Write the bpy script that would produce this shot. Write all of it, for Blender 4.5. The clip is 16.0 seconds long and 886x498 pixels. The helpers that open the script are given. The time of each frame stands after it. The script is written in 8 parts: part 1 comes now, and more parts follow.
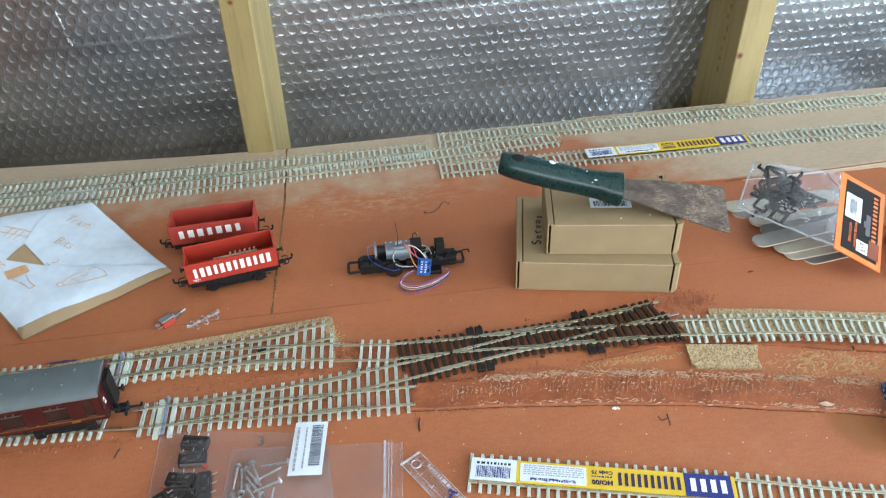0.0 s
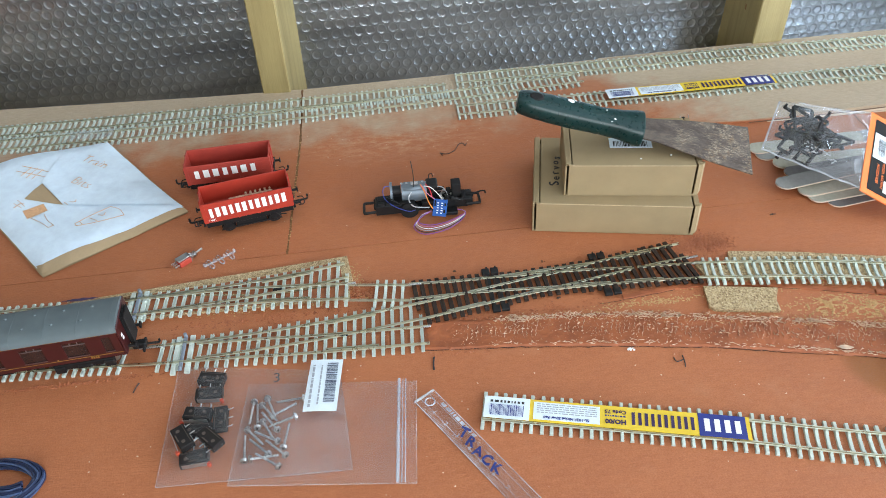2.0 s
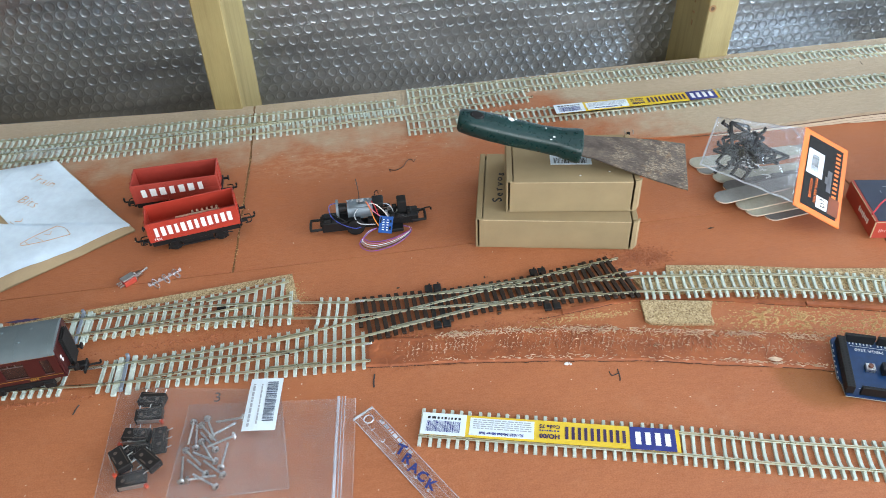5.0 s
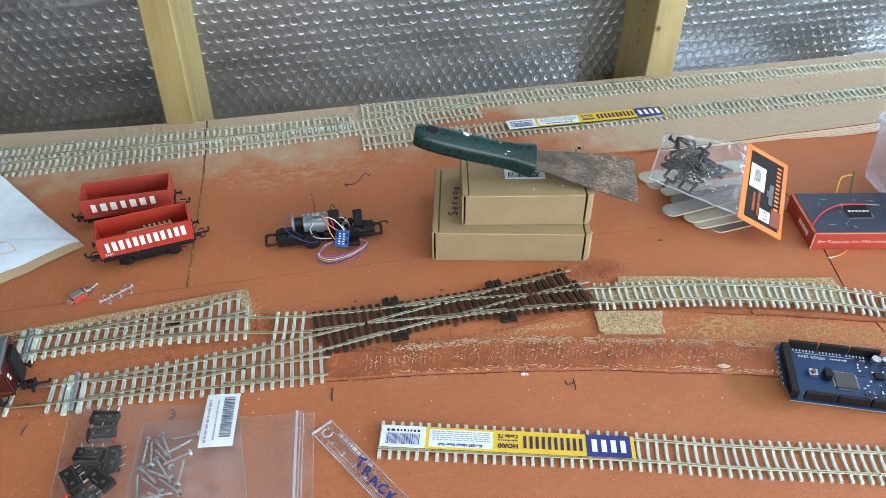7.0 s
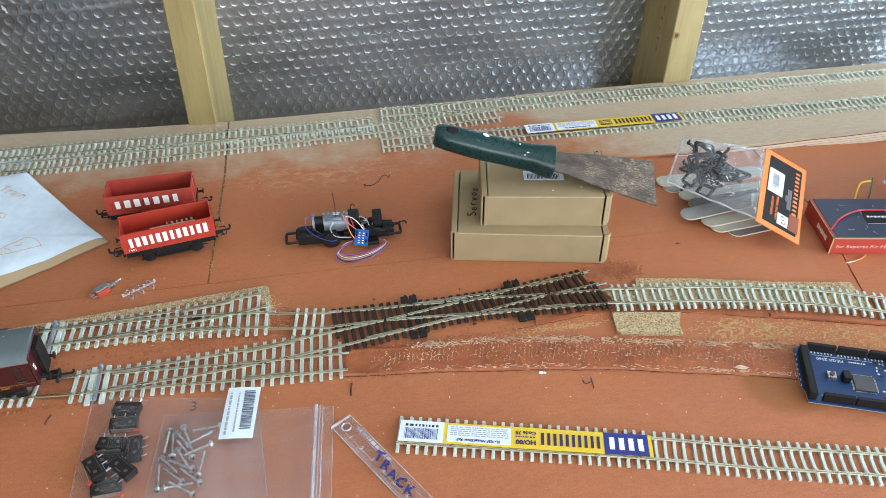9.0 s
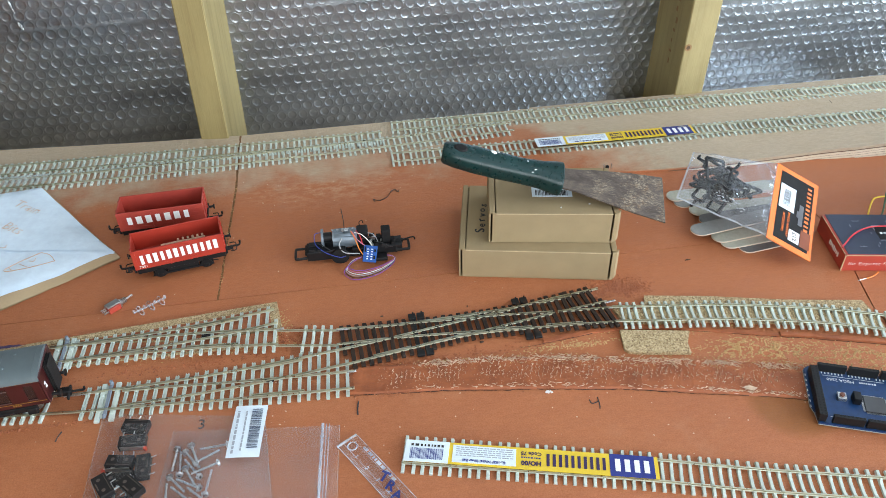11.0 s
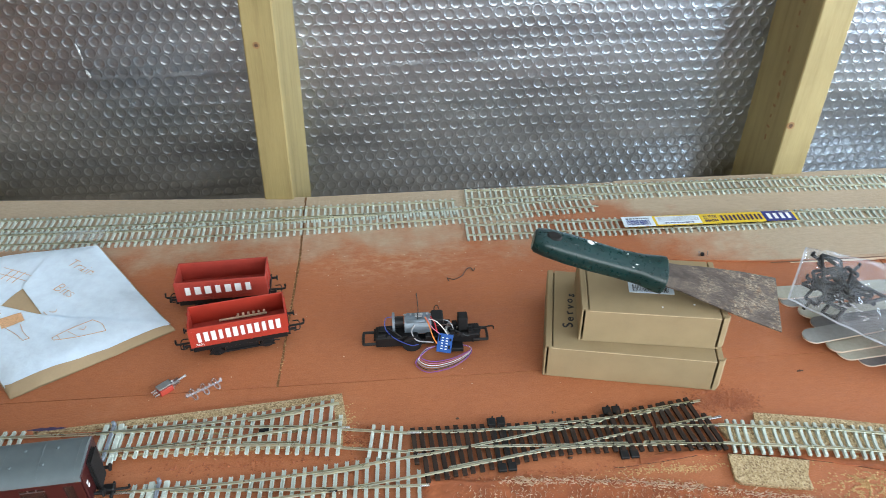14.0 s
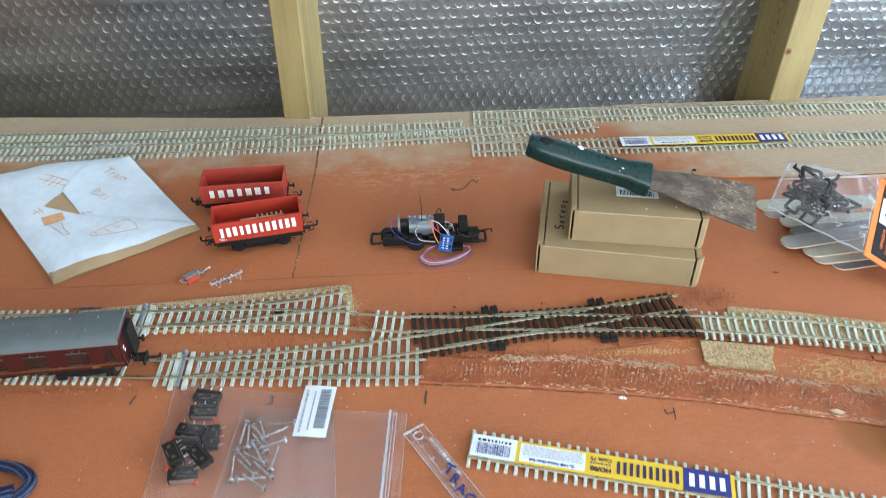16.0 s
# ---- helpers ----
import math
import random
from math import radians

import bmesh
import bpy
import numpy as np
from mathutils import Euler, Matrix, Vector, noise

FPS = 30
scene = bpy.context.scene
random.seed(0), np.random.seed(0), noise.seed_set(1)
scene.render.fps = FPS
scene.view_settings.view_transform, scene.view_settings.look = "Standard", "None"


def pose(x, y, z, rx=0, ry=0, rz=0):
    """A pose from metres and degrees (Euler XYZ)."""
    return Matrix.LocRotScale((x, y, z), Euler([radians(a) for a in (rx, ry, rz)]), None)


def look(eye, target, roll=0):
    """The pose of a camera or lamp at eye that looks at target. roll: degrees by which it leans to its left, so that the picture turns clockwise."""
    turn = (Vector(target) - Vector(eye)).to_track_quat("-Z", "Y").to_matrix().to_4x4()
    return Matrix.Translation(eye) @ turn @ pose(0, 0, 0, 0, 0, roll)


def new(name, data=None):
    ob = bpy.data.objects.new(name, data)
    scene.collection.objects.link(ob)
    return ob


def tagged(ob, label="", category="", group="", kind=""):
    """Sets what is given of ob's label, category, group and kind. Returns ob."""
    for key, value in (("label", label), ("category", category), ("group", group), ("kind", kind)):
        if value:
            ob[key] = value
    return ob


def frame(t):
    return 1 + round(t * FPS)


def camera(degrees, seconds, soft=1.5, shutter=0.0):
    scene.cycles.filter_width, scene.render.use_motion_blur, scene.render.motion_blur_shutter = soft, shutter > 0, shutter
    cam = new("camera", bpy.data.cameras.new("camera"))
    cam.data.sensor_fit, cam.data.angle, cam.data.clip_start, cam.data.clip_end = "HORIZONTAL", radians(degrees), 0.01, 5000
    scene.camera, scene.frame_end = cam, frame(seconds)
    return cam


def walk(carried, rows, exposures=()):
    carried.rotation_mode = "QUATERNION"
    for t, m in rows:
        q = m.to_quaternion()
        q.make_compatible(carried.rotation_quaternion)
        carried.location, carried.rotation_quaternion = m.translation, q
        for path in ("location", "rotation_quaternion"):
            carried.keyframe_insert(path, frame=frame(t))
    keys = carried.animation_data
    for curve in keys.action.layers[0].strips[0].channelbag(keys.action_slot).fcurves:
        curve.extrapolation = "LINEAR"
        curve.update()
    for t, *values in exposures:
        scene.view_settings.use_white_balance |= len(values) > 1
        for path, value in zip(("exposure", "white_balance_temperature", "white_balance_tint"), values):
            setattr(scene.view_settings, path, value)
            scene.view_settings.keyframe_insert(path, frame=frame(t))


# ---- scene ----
cam = camera(59.90, 16.0, soft=0.85, shutter=0.5)
PATH = [
    (0, (-0.0074, 0.0417, 0.4250), (0.1170, 1.2257, -0.4875), -2.84),
    (0.5, (-0.0078, 0.0391, 0.4188), (0.0864, 1.2018, -0.5242), -3.48),
    (1, (-0.0091, 0.0373, 0.4177), (0.0751, 1.1839, -0.5458), -3.65),
    (1.5, (-0.0091, 0.0394, 0.4190), (0.0686, 1.1739, -0.5593), -3.86),
    (2, (-0.0044, 0.0411, 0.4161), (0.0703, 1.1679, -0.5711), -3.92),
    (2.5, (-0.0021, 0.0430, 0.4147), (0.0729, 1.1638, -0.5795), -3.85),
    (3, (-0.0023, 0.0466, 0.4161), (0.0732, 1.1668, -0.5786), -3.88),
    (3.5, (0.0006, 0.0483, 0.4166), (0.0783, 1.1674, -0.5792), -3.81),
    (4, (0.0046, 0.0447, 0.4168), (0.0818, 1.1654, -0.5772), -3.80),
    (4.5, (0.0169, 0.0420, 0.4224), (0.1045, 1.1646, -0.5686), -3.65),
    (5, (0.0246, 0.0372, 0.4263), (0.1410, 1.1668, -0.5537), -3.14),
    (7.5, (0.0180, 0.0305, 0.4278), (0.2430, 1.1635, -0.5292), 0.00),
    (8, (0.0248, 0.0270, 0.4278), (0.2517, 1.1611, -0.5273), 0.10),
    (8.5, (0.0142, 0.0246, 0.4238), (0.2305, 1.1688, -0.5217), 0.03),
    (9, (0.0111, 0.0235, 0.4234), (0.2069, 1.1756, -0.5170), -0.38),
    (9.5, (0.0203, 0.0234, 0.4294), (0.2013, 1.1801, -0.5083), -0.70),
    (10, (0.0198, 0.0254, 0.4297), (0.1901, 1.1851, -0.5063), -0.99),
    (12.5, (0.0202, 0.0299, 0.4390), (0.1817, 1.1905, -0.4974), -1.45),
    (13, (0.0137, 0.0295, 0.4213), (0.1745, 1.1939, -0.5106), -1.44),
    (13.5, (0.0092, 0.0473, 0.4400), (0.1493, 1.2392, -0.4599), -0.52),
    (14, (-0.0080, 0.1059, 0.4308), (0.0905, 1.3177, -0.4477), -0.29),
    (14.5, (-0.0030, 0.1009, 0.4316), (0.0608, 1.3095, -0.4546), -0.48),
    (15, (0.0008, 0.0874, 0.4340), (0.0539, 1.2761, -0.4793), -0.81),
    (15.5, (0.0018, 0.0664, 0.4312), (0.0503, 1.2402, -0.5015), -1.00),
    (16, (0.0078, 0.0369, 0.4260), (0.0511, 1.2017, -0.5181), -1.00),
]
walk(cam, [(t, look(eye, target, roll)) for t, eye, target, roll in PATH], [(0.0, -0.05), (2.0, -0.01), (5.0, 0.0), (7.5, -0.06), (9.0, -0.02), (12.5, -0.10), (13.5, -0.09), (14.5, 0.06), (16.0, 0.01)])

# ---- light ----
world = bpy.data.worlds.new("world")
scene.world = world
world.use_nodes = True
wn = world.node_tree
sky = wn.nodes.new("ShaderNodeTexSky")
sky.sky_type = "NISHITA"
sky.sun_disc = False
sky.sun_elevation, sky.sun_rotation = radians(38), radians(140)
wn.links.new(sky.outputs[0], wn.nodes["Background"].inputs[0])
wn.nodes["Background"].inputs[1].default_value = 0.12


def window_light(name, place, target, w, h, power, colour):
    lamp = bpy.data.lights.new(name, "AREA")
    lamp.shape, lamp.size, lamp.size_y, lamp.energy, lamp.color = "RECTANGLE", w, h, power, colour
    ob = new(name, lamp)
    ob.matrix_world = look(place, target)
    return ob


window_light("window_light_east", (1.78, -0.1, 0.35), (0.0, 0.05, 0.25), 1.5, 1.4, 67, (0.78, 0.895, 1.0))
# no door is seen here: lamp added to brighten the eastern foil
window_light("foil_fill_light", (1.785, -1.21, 0.07), (0.2, 0.3, 0.0), 0.60, 1.85, 60, (0.62, 0.81, 1.0))
window_light("window_light_south", (0.25, -1.56, 0.70), (0.05, 0.4, 0.25), 1.6, 1.1, 32, (0.94, 0.98, 1.0))

# ---- materials ----


def nodes_of(name):
    m = bpy.data.materials.new(name)
    m.use_nodes = True
    return m, m.node_tree.nodes, m.node_tree.links, m.node_tree.nodes["Principled BSDF"]


def noise_node(n, l, coord, scale, detail=4.0, rough=0.6, stretch=None):
    if stretch:
        mp = n.new("ShaderNodeMapping")
        mp.inputs["Scale"].default_value = stretch
        l.new(coord, mp.inputs["Vector"])
        coord = mp.outputs[0]
    t = n.new("ShaderNodeTexNoise")
    t.inputs["Scale"].default_value, t.inputs["Detail"].default_value, t.inputs["Roughness"].default_value = scale, detail, rough
    l.new(coord, t.inputs["Vector"])
    return t.outputs["Fac"]


def ramp(n, l, fac, stops):
    r = n.new("ShaderNodeValToRGB")
    while len(r.color_ramp.elements) < len(stops):
        r.color_ramp.elements.new(0.5)
    for e, (p, c) in zip(r.color_ramp.elements, stops):
        e.position, e.color = p, (*c, 1) if len(c) == 3 else c
    l.new(fac, r.inputs[0])
    return r.outputs[0]


def mixc(n, l, fac, a, b, how="MIX"):
    x = n.new("ShaderNodeMix")
    x.data_type, x.blend_type = "RGBA", how
    for sock, v in ((x.inputs[0], fac), (x.inputs[6], a), (x.inputs[7], b)):
        if isinstance(v, (int, float)):
            sock.default_value = v
        elif isinstance(v, tuple):
            sock.default_value = (*v, 1)
        else:
            l.new(v, sock)
    return x.outputs[2]


def math_node(n, l, op, a, b=0.0):
    x = n.new("ShaderNodeMath")
    x.operation = op
    for sock, v in ((x.inputs[0], a), (x.inputs[1], b)):
        if isinstance(v, (int, float)):
            sock.default_value = v
        else:
            l.new(v, sock)
    return x.outputs[0]


def bump_to(n, l, bsdf, height, strength, dist):
    b = n.new("ShaderNodeBump")
    b.inputs["Strength"].default_value, b.inputs["Distance"].default_value = strength, dist
    l.new(height, b.inputs["Height"])
    l.new(b.outputs[0], bsdf.inputs["Normal"])


def shade(c, k):
    return tuple(min(1.0, max(0.0, v * k)) for v in c)


def mat(name, col, rough=0.5, metal=0.0, var=0.2, scale=60.0, fine=900.0, bump=0.15, dist=0.0003, each=0.0, col2=None, coat=0.0, spec=0.5):
    """A surface whose colour wanders at two scales, with fine relief. each: how much single pieces differ."""
    m, n, l, b = nodes_of(name)
    tc = n.new("ShaderNodeTexCoord").outputs["Object"]
    big = noise_node(n, l, tc, scale, 5)
    small = noise_node(n, l, tc, fine, 3)
    c = ramp(n, l, big, [(0.3, shade(col, 1 - var)), (0.7, col2 or shade(col, 1 + var))])
    c = mixc(n, l, 0.5 * var + 0.1, c, ramp(n, l, small, [(0.3, shade(col, 0.7)), (0.7, shade(col, 1.3))]))
    if each:
        r = n.new("ShaderNodeObjectInfo").outputs["Random"]
        c = mixc(n, l, 1.0, c, ramp(n, l, r, [(0.0, (1 - each,) * 3), (1.0, (1.0,) * 3)]), "MULTIPLY")
    l.new(c, b.inputs["Base Color"])
    l.new(ramp(n, l, small, [(0.2, (max(0.03, rough - 0.1),) * 3), (0.8, (min(1, rough + 0.12),) * 3)]), b.inputs["Roughness"])
    b.inputs["Metallic"].default_value = metal
    b.inputs["Coat Weight"].default_value = coat
    b.inputs["Specular IOR Level"].default_value = spec
    bump_to(n, l, b, small, bump, dist)
    return m


def board_material():
    """Painted fibreboard: earth-red paint that thins out to bare board towards the back."""
    m, n, l, b = nodes_of("painted_fibreboard")
    g = n.new("ShaderNodeNewGeometry").outputs["Position"]
    sep = n.new("ShaderNodeSeparateXYZ")
    l.new(g, sep.inputs[0])
    big = noise_node(n, l, g, 9.0, 5, 0.6)
    mid = noise_node(n, l, g, 45.0, 6, 0.7, (0.5, 1.6, 1))
    grain = noise_node(n, l, g, 900.0, 4, 0.7)
    fibre = noise_node(n, l, g, 300.0, 5, 0.8, (0.45, 1.2, 1))
    paint = ramp(n, l, big, [(0.3, (0.42, 0.112, 0.026)), (0.5, (0.48, 0.132, 0.031)), (0.72, (0.53, 0.157, 0.040))])
    paint = mixc(n, l, 0.30, paint, ramp(n, l, mid, [(0.35, (0.26, 0.075, 0.030)), (0.65, (0.45, 0.165, 0.072))]))
    paint = mixc(n, l, 0.26, paint, ramp(n, l, fibre, [(0.3, (0.2, 0.06, 0.026)), (0.7, (0.55, 0.23, 0.112))]))
    paint = mixc(n, l, 0.20, paint, ramp(n, l, grain, [(0.34, (0.12, 0.04, 0.022)), (0.66, (0.62, 0.29, 0.17))]))
    # dry, dusty patches in the paint
    dust = noise_node(n, l, g, 14.0, 7, 0.72)
    paint = mixc(n, l, ramp(n, l, dust, [(0.56, (0, 0, 0)), (0.74, (0.40, 0.40, 0.40))]), paint, (0.50, 0.23, 0.12))
    # scuffed, whitened patch behind the chassis
    spot = n.new("ShaderNodeVectorMath")
    spot.operation = "DISTANCE"
    sq = n.new("ShaderNodeMapping")
    sq.inputs["Scale"].default_value = (1.0, 3.2, 1.0)
    l.new(g, sq.inputs["Vector"])
    l.new(sq.outputs[0], spot.inputs[0])
    spot.inputs[1].default_value = (0.0, 0.682 * 3.2, 0.0)
    near = math_node(n, l, "SUBTRACT", 1.0, math_node(n, l, "MULTIPLY", spot.outputs["Value"], 8.0))
    near = math_node(n, l, "MAXIMUM", near, 0.0)
    pale_mark = ramp(n, l, noise_node(n, l, g, 110.0, 7, 0.78, (0.7, 1.3, 1)), [(0.46, (0, 0, 0)), (0.66, (1, 1, 1))])
    paint = mixc(n, l, math_node(n, l, "MULTIPLY", math_node(n, l, "MULTIPLY", near, 0.7), pale_mark), paint, (0.62, 0.40, 0.25))
    # brown varnish-like stain beside the circuit board
    stain = n.new("ShaderNodeVectorMath")
    stain.operation = "DISTANCE"
    l.new(g, stain.inputs[0])
    stain.inputs[1].default_value = (0.315, 0.349, 0.0)
    sk = math_node(n, l, "ADD", math_node(n, l, "MULTIPLY", stain.outputs["Value"], 22.0), math_node(n, l, "MULTIPLY", dust, 0.5))
    sk = ramp(n, l, sk, [(0.80, (0.62, 0.62, 0.62)), (1.08, (0, 0, 0))])
    paint = mixc(n, l, sk, paint, (0.23, 0.088, 0.018))
    bare = ramp(n, l, fibre, [(0.3, (0.41, 0.320, 0.220)), (0.7, (0.53, 0.418, 0.295))])
    bare = mixc(n, l, ramp(n, l, grain, [(0.30, (0.30, 0.30, 0.30)), (0.42, (0, 0, 0))]), bare, (0.24, 0.17, 0.105))
    wob = math_node(n, l, "MULTIPLY", math_node(n, l, "SUBTRACT", noise_node(n, l, g, 22.0, 7, 0.65), 0.5), 0.16)
    edge = math_node(n, l, "ADD", math_node(n, l, "ADD", sep.outputs[1], wob), math_node(n, l, "MULTIPLY", sep.outputs[2], 30.0))
    k = ramp(n, l, math_node(n, l, "MULTIPLY", math_node(n, l, "SUBTRACT", edge, 0.685), 14.0), [(0.0, (0, 0, 0)), (1.0, (1, 1, 1))])
    # a brushed patch of earth red between the ends of the back tracks
    across = math_node(n, l, "ABSOLUTE", math_node(n, l, "SUBTRACT", math_node(n, l, "ADD", sep.outputs[0], math_node(n, l, "MULTIPLY", wob, 0.25)), 0.182))
    inside = ramp(n, l, math_node(n, l, "MULTIPLY", across, 10.0), [(0.40, (1, 1, 1)), (0.62, (0, 0, 0))])
    deep = ramp(n, l, math_node(n, l, "SUBTRACT", math_node(n, l, "ADD", sep.outputs[1], math_node(n, l, "MULTIPLY", wob, 0.2)), 0.0), [(0.762, (1, 1, 1)), (0.780, (0, 0, 0))])
    patch = math_node(n, l, "MULTIPLY", math_node(n, l, "MULTIPLY", inside, deep), 0.85)
    k = math_node(n, l, "MULTIPLY", k, math_node(n, l, "SUBTRACT", 1.0, patch))
    l.new(mixc(n, l, k, paint, bare), b.inputs["Base Color"])
    l.new(ramp(n, l, mid, [(0.3, (0.48,) * 3), (0.7, (0.72,) * 3)]), b.inputs["Roughness"])
    pits = noise_node(n, l, g, 480.0, 3, 0.7)
    h = math_node(n, l, "ADD", math_node(n, l, "MULTIPLY", grain, 0.8), math_node(n, l, "ADD", fibre, pits))
    b.inputs["Specular IOR Level"].default_value = 0.38
    bump_to(n, l, b, h, 0.6, 0.0008)
    return m


def wood_material(name, light, dark, axis):
    m, n, l, b = nodes_of(name)
    g = n.new("ShaderNodeTexCoord").outputs["Object"]
    st = [1.0, 1.0, 1.0]
    st[axis] = 0.06
    rings = noise_node(n, l, g, 90.0, 4, 0.6, tuple(st))
    fine = noise_node(n, l, g, 900.0, 3, 0.6, tuple(st))
    blotch = noise_node(n, l, g, 12.0, 4)
    c = ramp(n, l, rings, [(0.3, dark), (0.5, light), (0.7, shade(light, 1.12))])
    c = mixc(n, l, 0.25, c, ramp(n, l, fine, [(0.3, shade(dark, 0.8)), (0.7, shade(light, 1.2))]))
    c = mixc(n, l, 0.3, c, ramp(n, l, blotch, [(0.3, shade(dark, 0.9)), (0.7, shade(light, 1.15))]))
    l.new(c, b.inputs["Base Color"])
    b.inputs["Roughness"].default_value = 0.68
    bump_to(n, l, b, math_node(n, l, "ADD", rings, fine), 0.25, 0.0004)
    return m


def foil_material():
    m, n, l, b = nodes_of("bubble_foil")
    g = n.new("ShaderNodeNewGeometry").outputs["Position"]
    f = noise_node(n, l, g, 260.0, 4, 0.6)
    w = noise_node(n, l, g, 16.0, 5, 0.6, (0.35, 1, 1.6))
    l.new(ramp(n, l, w, [(0.3, (0.25, 0.272, 0.295)), (0.7, (0.46, 0.50, 0.545))]), b.inputs["Base Color"])
    b.inputs["Metallic"].default_value = 1.0
    l.new(ramp(n, l, f, [(0.3, (0.31,) * 3), (0.7, (0.39,) * 3)]), b.inputs["Roughness"])
    bump_to(n, l, b, math_node(n, l, "ADD", math_node(n, l, "MULTIPLY", f, 0.07), math_node(n, l, "MULTIPLY", w, 0.7)), 0.40, 0.004)
    return m


def clear_film(name, tint, haze, rough=0.12, scale=55.0, sheen=0.035):
    """Thin clear plastic: mostly seen through, with a gloss and a slight milky haze."""
    m, n, l, b = nodes_of(name)
    g = n.new("ShaderNodeTexCoord").outputs["Object"]
    f = noise_node(n, l, g, scale, 5, 0.65)
    tr = n.new("ShaderNodeBsdfTransparent")
    tr.inputs[0].default_value = (*tint, 1)
    b.inputs["Base Color"].default_value = (0.80, 0.84, 0.89, 1)
    b.inputs["Roughness"].default_value = rough
    b.inputs["IOR"].default_value = 1.5
    gl = n.new("ShaderNodeBsdfGlossy")
    gl.inputs["Roughness"].default_value = rough
    fr = n.new("ShaderNodeLayerWeight")
    fr.inputs[0].default_value = 0.5
    gloss = math_node(n, l, "ADD", math_node(n, l, "MULTIPLY", math_node(n, l, "POWER", fr.outputs["Facing"], 4.0), 0.75), sheen)
    bp = n.new("ShaderNodeBump")
    bp.inputs["Strength"].default_value, bp.inputs["Distance"].default_value = 0.6, 0.003
    l.new(f, bp.inputs["Height"])
    for x in (b, gl, fr):
        l.new(bp.outputs[0], x.inputs["Normal"])
    m1, m2 = n.new("ShaderNodeMixShader"), n.new("ShaderNodeMixShader")
    l.new(ramp(n, l, f, [(0.35, (haze * 0.5,) * 3), (0.7, (haze * 1.6,) * 3)]), m1.inputs[0])
    l.new(tr.outputs[0], m1.inputs[1])
    l.new(b.outputs[0], m1.inputs[2])
    l.new(gloss, m2.inputs[0])
    l.new(m1.outputs[0], m2.inputs[1])
    l.new(gl.outputs[0], m2.inputs[2])
    l.new(m2.outputs[0], n["Material Output"].inputs[0])
    return m


PAINTED = board_material()
WOOD = wood_material("stud_wood", (0.37, 0.295, 0.135), (0.23, 0.17, 0.066), 2)
# stud wood in a darker tone, for the west stud
DARKERWOOD = wood_material("darker_stud_wood", (0.33, 0.255, 0.105), (0.19, 0.135, 0.048), 2)
PLY = wood_material("plywood_edge", (0.70, 0.60, 0.45), (0.50, 0.40, 0.27), 0)
PLYDARK = mat("plywood_glue_line", (0.16, 0.09, 0.055), 0.8)
FOIL = foil_material()
CONCRETE = mat("grey_plastic_sleeper", (0.55, 0.61, 0.55), 0.5, var=0.16, scale=90, fine=1500, bump=0.1, each=0.14)
BROWN = mat("brown_plastic_sleeper", (0.030, 0.0165, 0.011), 0.52, var=0.3, scale=200, fine=2500, bump=0.15, each=0.35, spec=0.28)
NICKEL = mat("nickel_silver_rail", (0.60, 0.585, 0.45), 0.30, 1.0, var=0.06, scale=40, fine=150, bump=0.0)
STEEL = mat("dull_steel", (0.50, 0.50, 0.49), 0.36, 1.0, var=0.2, scale=150, fine=1500, bump=0.08)
ZINC = mat("zinc_plate", (0.56, 0.565, 0.57), 0.28, 1.0, var=0.15, scale=200, fine=1800, bump=0.05)


def cork_material():
    m, n, l, b = nodes_of("cork_granules")
    g = n.new("ShaderNodeNewGeometry").outputs["Position"]
    v = n.new("ShaderNodeTexVoronoi")
    v.inputs["Scale"].default_value = 950.0
    l.new(g, v.inputs["Vector"])
    grain = noise_node(n, l, g, 620.0, 4, 0.7)
    c = ramp(n, l, v.outputs["Color"], [(0.15, (0.17, 0.105, 0.05)), (0.45, (0.44, 0.315, 0.16)), (0.85, (0.68, 0.54, 0.33))])
    c = mixc(n, l, 0.4, c, ramp(n, l, grain, [(0.35, (0.16, 0.09, 0.04)), (0.6, (0.58, 0.43, 0.23))]))
    l.new(c, b.inputs["Base Color"])
    b.inputs["Roughness"].default_value = 0.9
    bump_to(n, l, b, math_node(n, l, "ADD", v.outputs["Distance"], grain), 0.9, 0.0008)
    return m


CORK = cork_material()
CARD = mat("brown_cardboard", (0.302, 0.221, 0.117), 0.82, var=0.10, scale=38, fine=1400, bump=0.3, dist=0.0002)
BLACK = mat("black_plastic", (0.0085, 0.0082, 0.0085), 0.46, var=0.25, scale=120, fine=1500, bump=0.1, spec=0.28)
MATTBLACK = mat("matt_black", (0.011, 0.010, 0.010), 0.7, var=0.3, scale=150, fine=1500, bump=0.2, spec=0.25)
RED = mat("wagon_red", (0.375, 0.034, 0.018), 0.42, var=0.12, scale=60, fine=1200, bump=0.06)
WHITE = mat("white_print", (0.80, 0.80, 0.79), 0.6, var=0.05, scale=80)
PAPER = mat("white_paper", (0.66, 0.77, 0.88), 0.7, var=0.06, scale=30, fine=120, bump=0.45, dist=0.0012)
KRAFT = mat("kraft_paper", (0.40, 0.285, 0.165), 0.8, var=0.1, scale=30, fine=600, bump=0.15)
INK = mat("dark_ink", (0.02, 0.02, 0.022), 0.7, var=0.2)
ORANGEINK = mat("orange_crayon", (0.66, 0.38, 0.20), 0.85, var=0.3, scale=700)
BLUEINK = mat("blue_marker", (0.02, 0.03, 0.16), 0.5, var=0.3, scale=300)
MAROON = mat("maroon_coach_paint", (0.045, 0.0075, 0.0075), 0.35, var=0.15, scale=60, fine=1200, bump=0.05)
ROOFGREY = mat("grey_roof_paint", (0.098, 0.122, 0.128), 0.55, var=0.10, scale=70, fine=1200, bump=0.06)
CREAM = mat("yellow_lining", (0.26, 0.13, 0.025), 0.5)
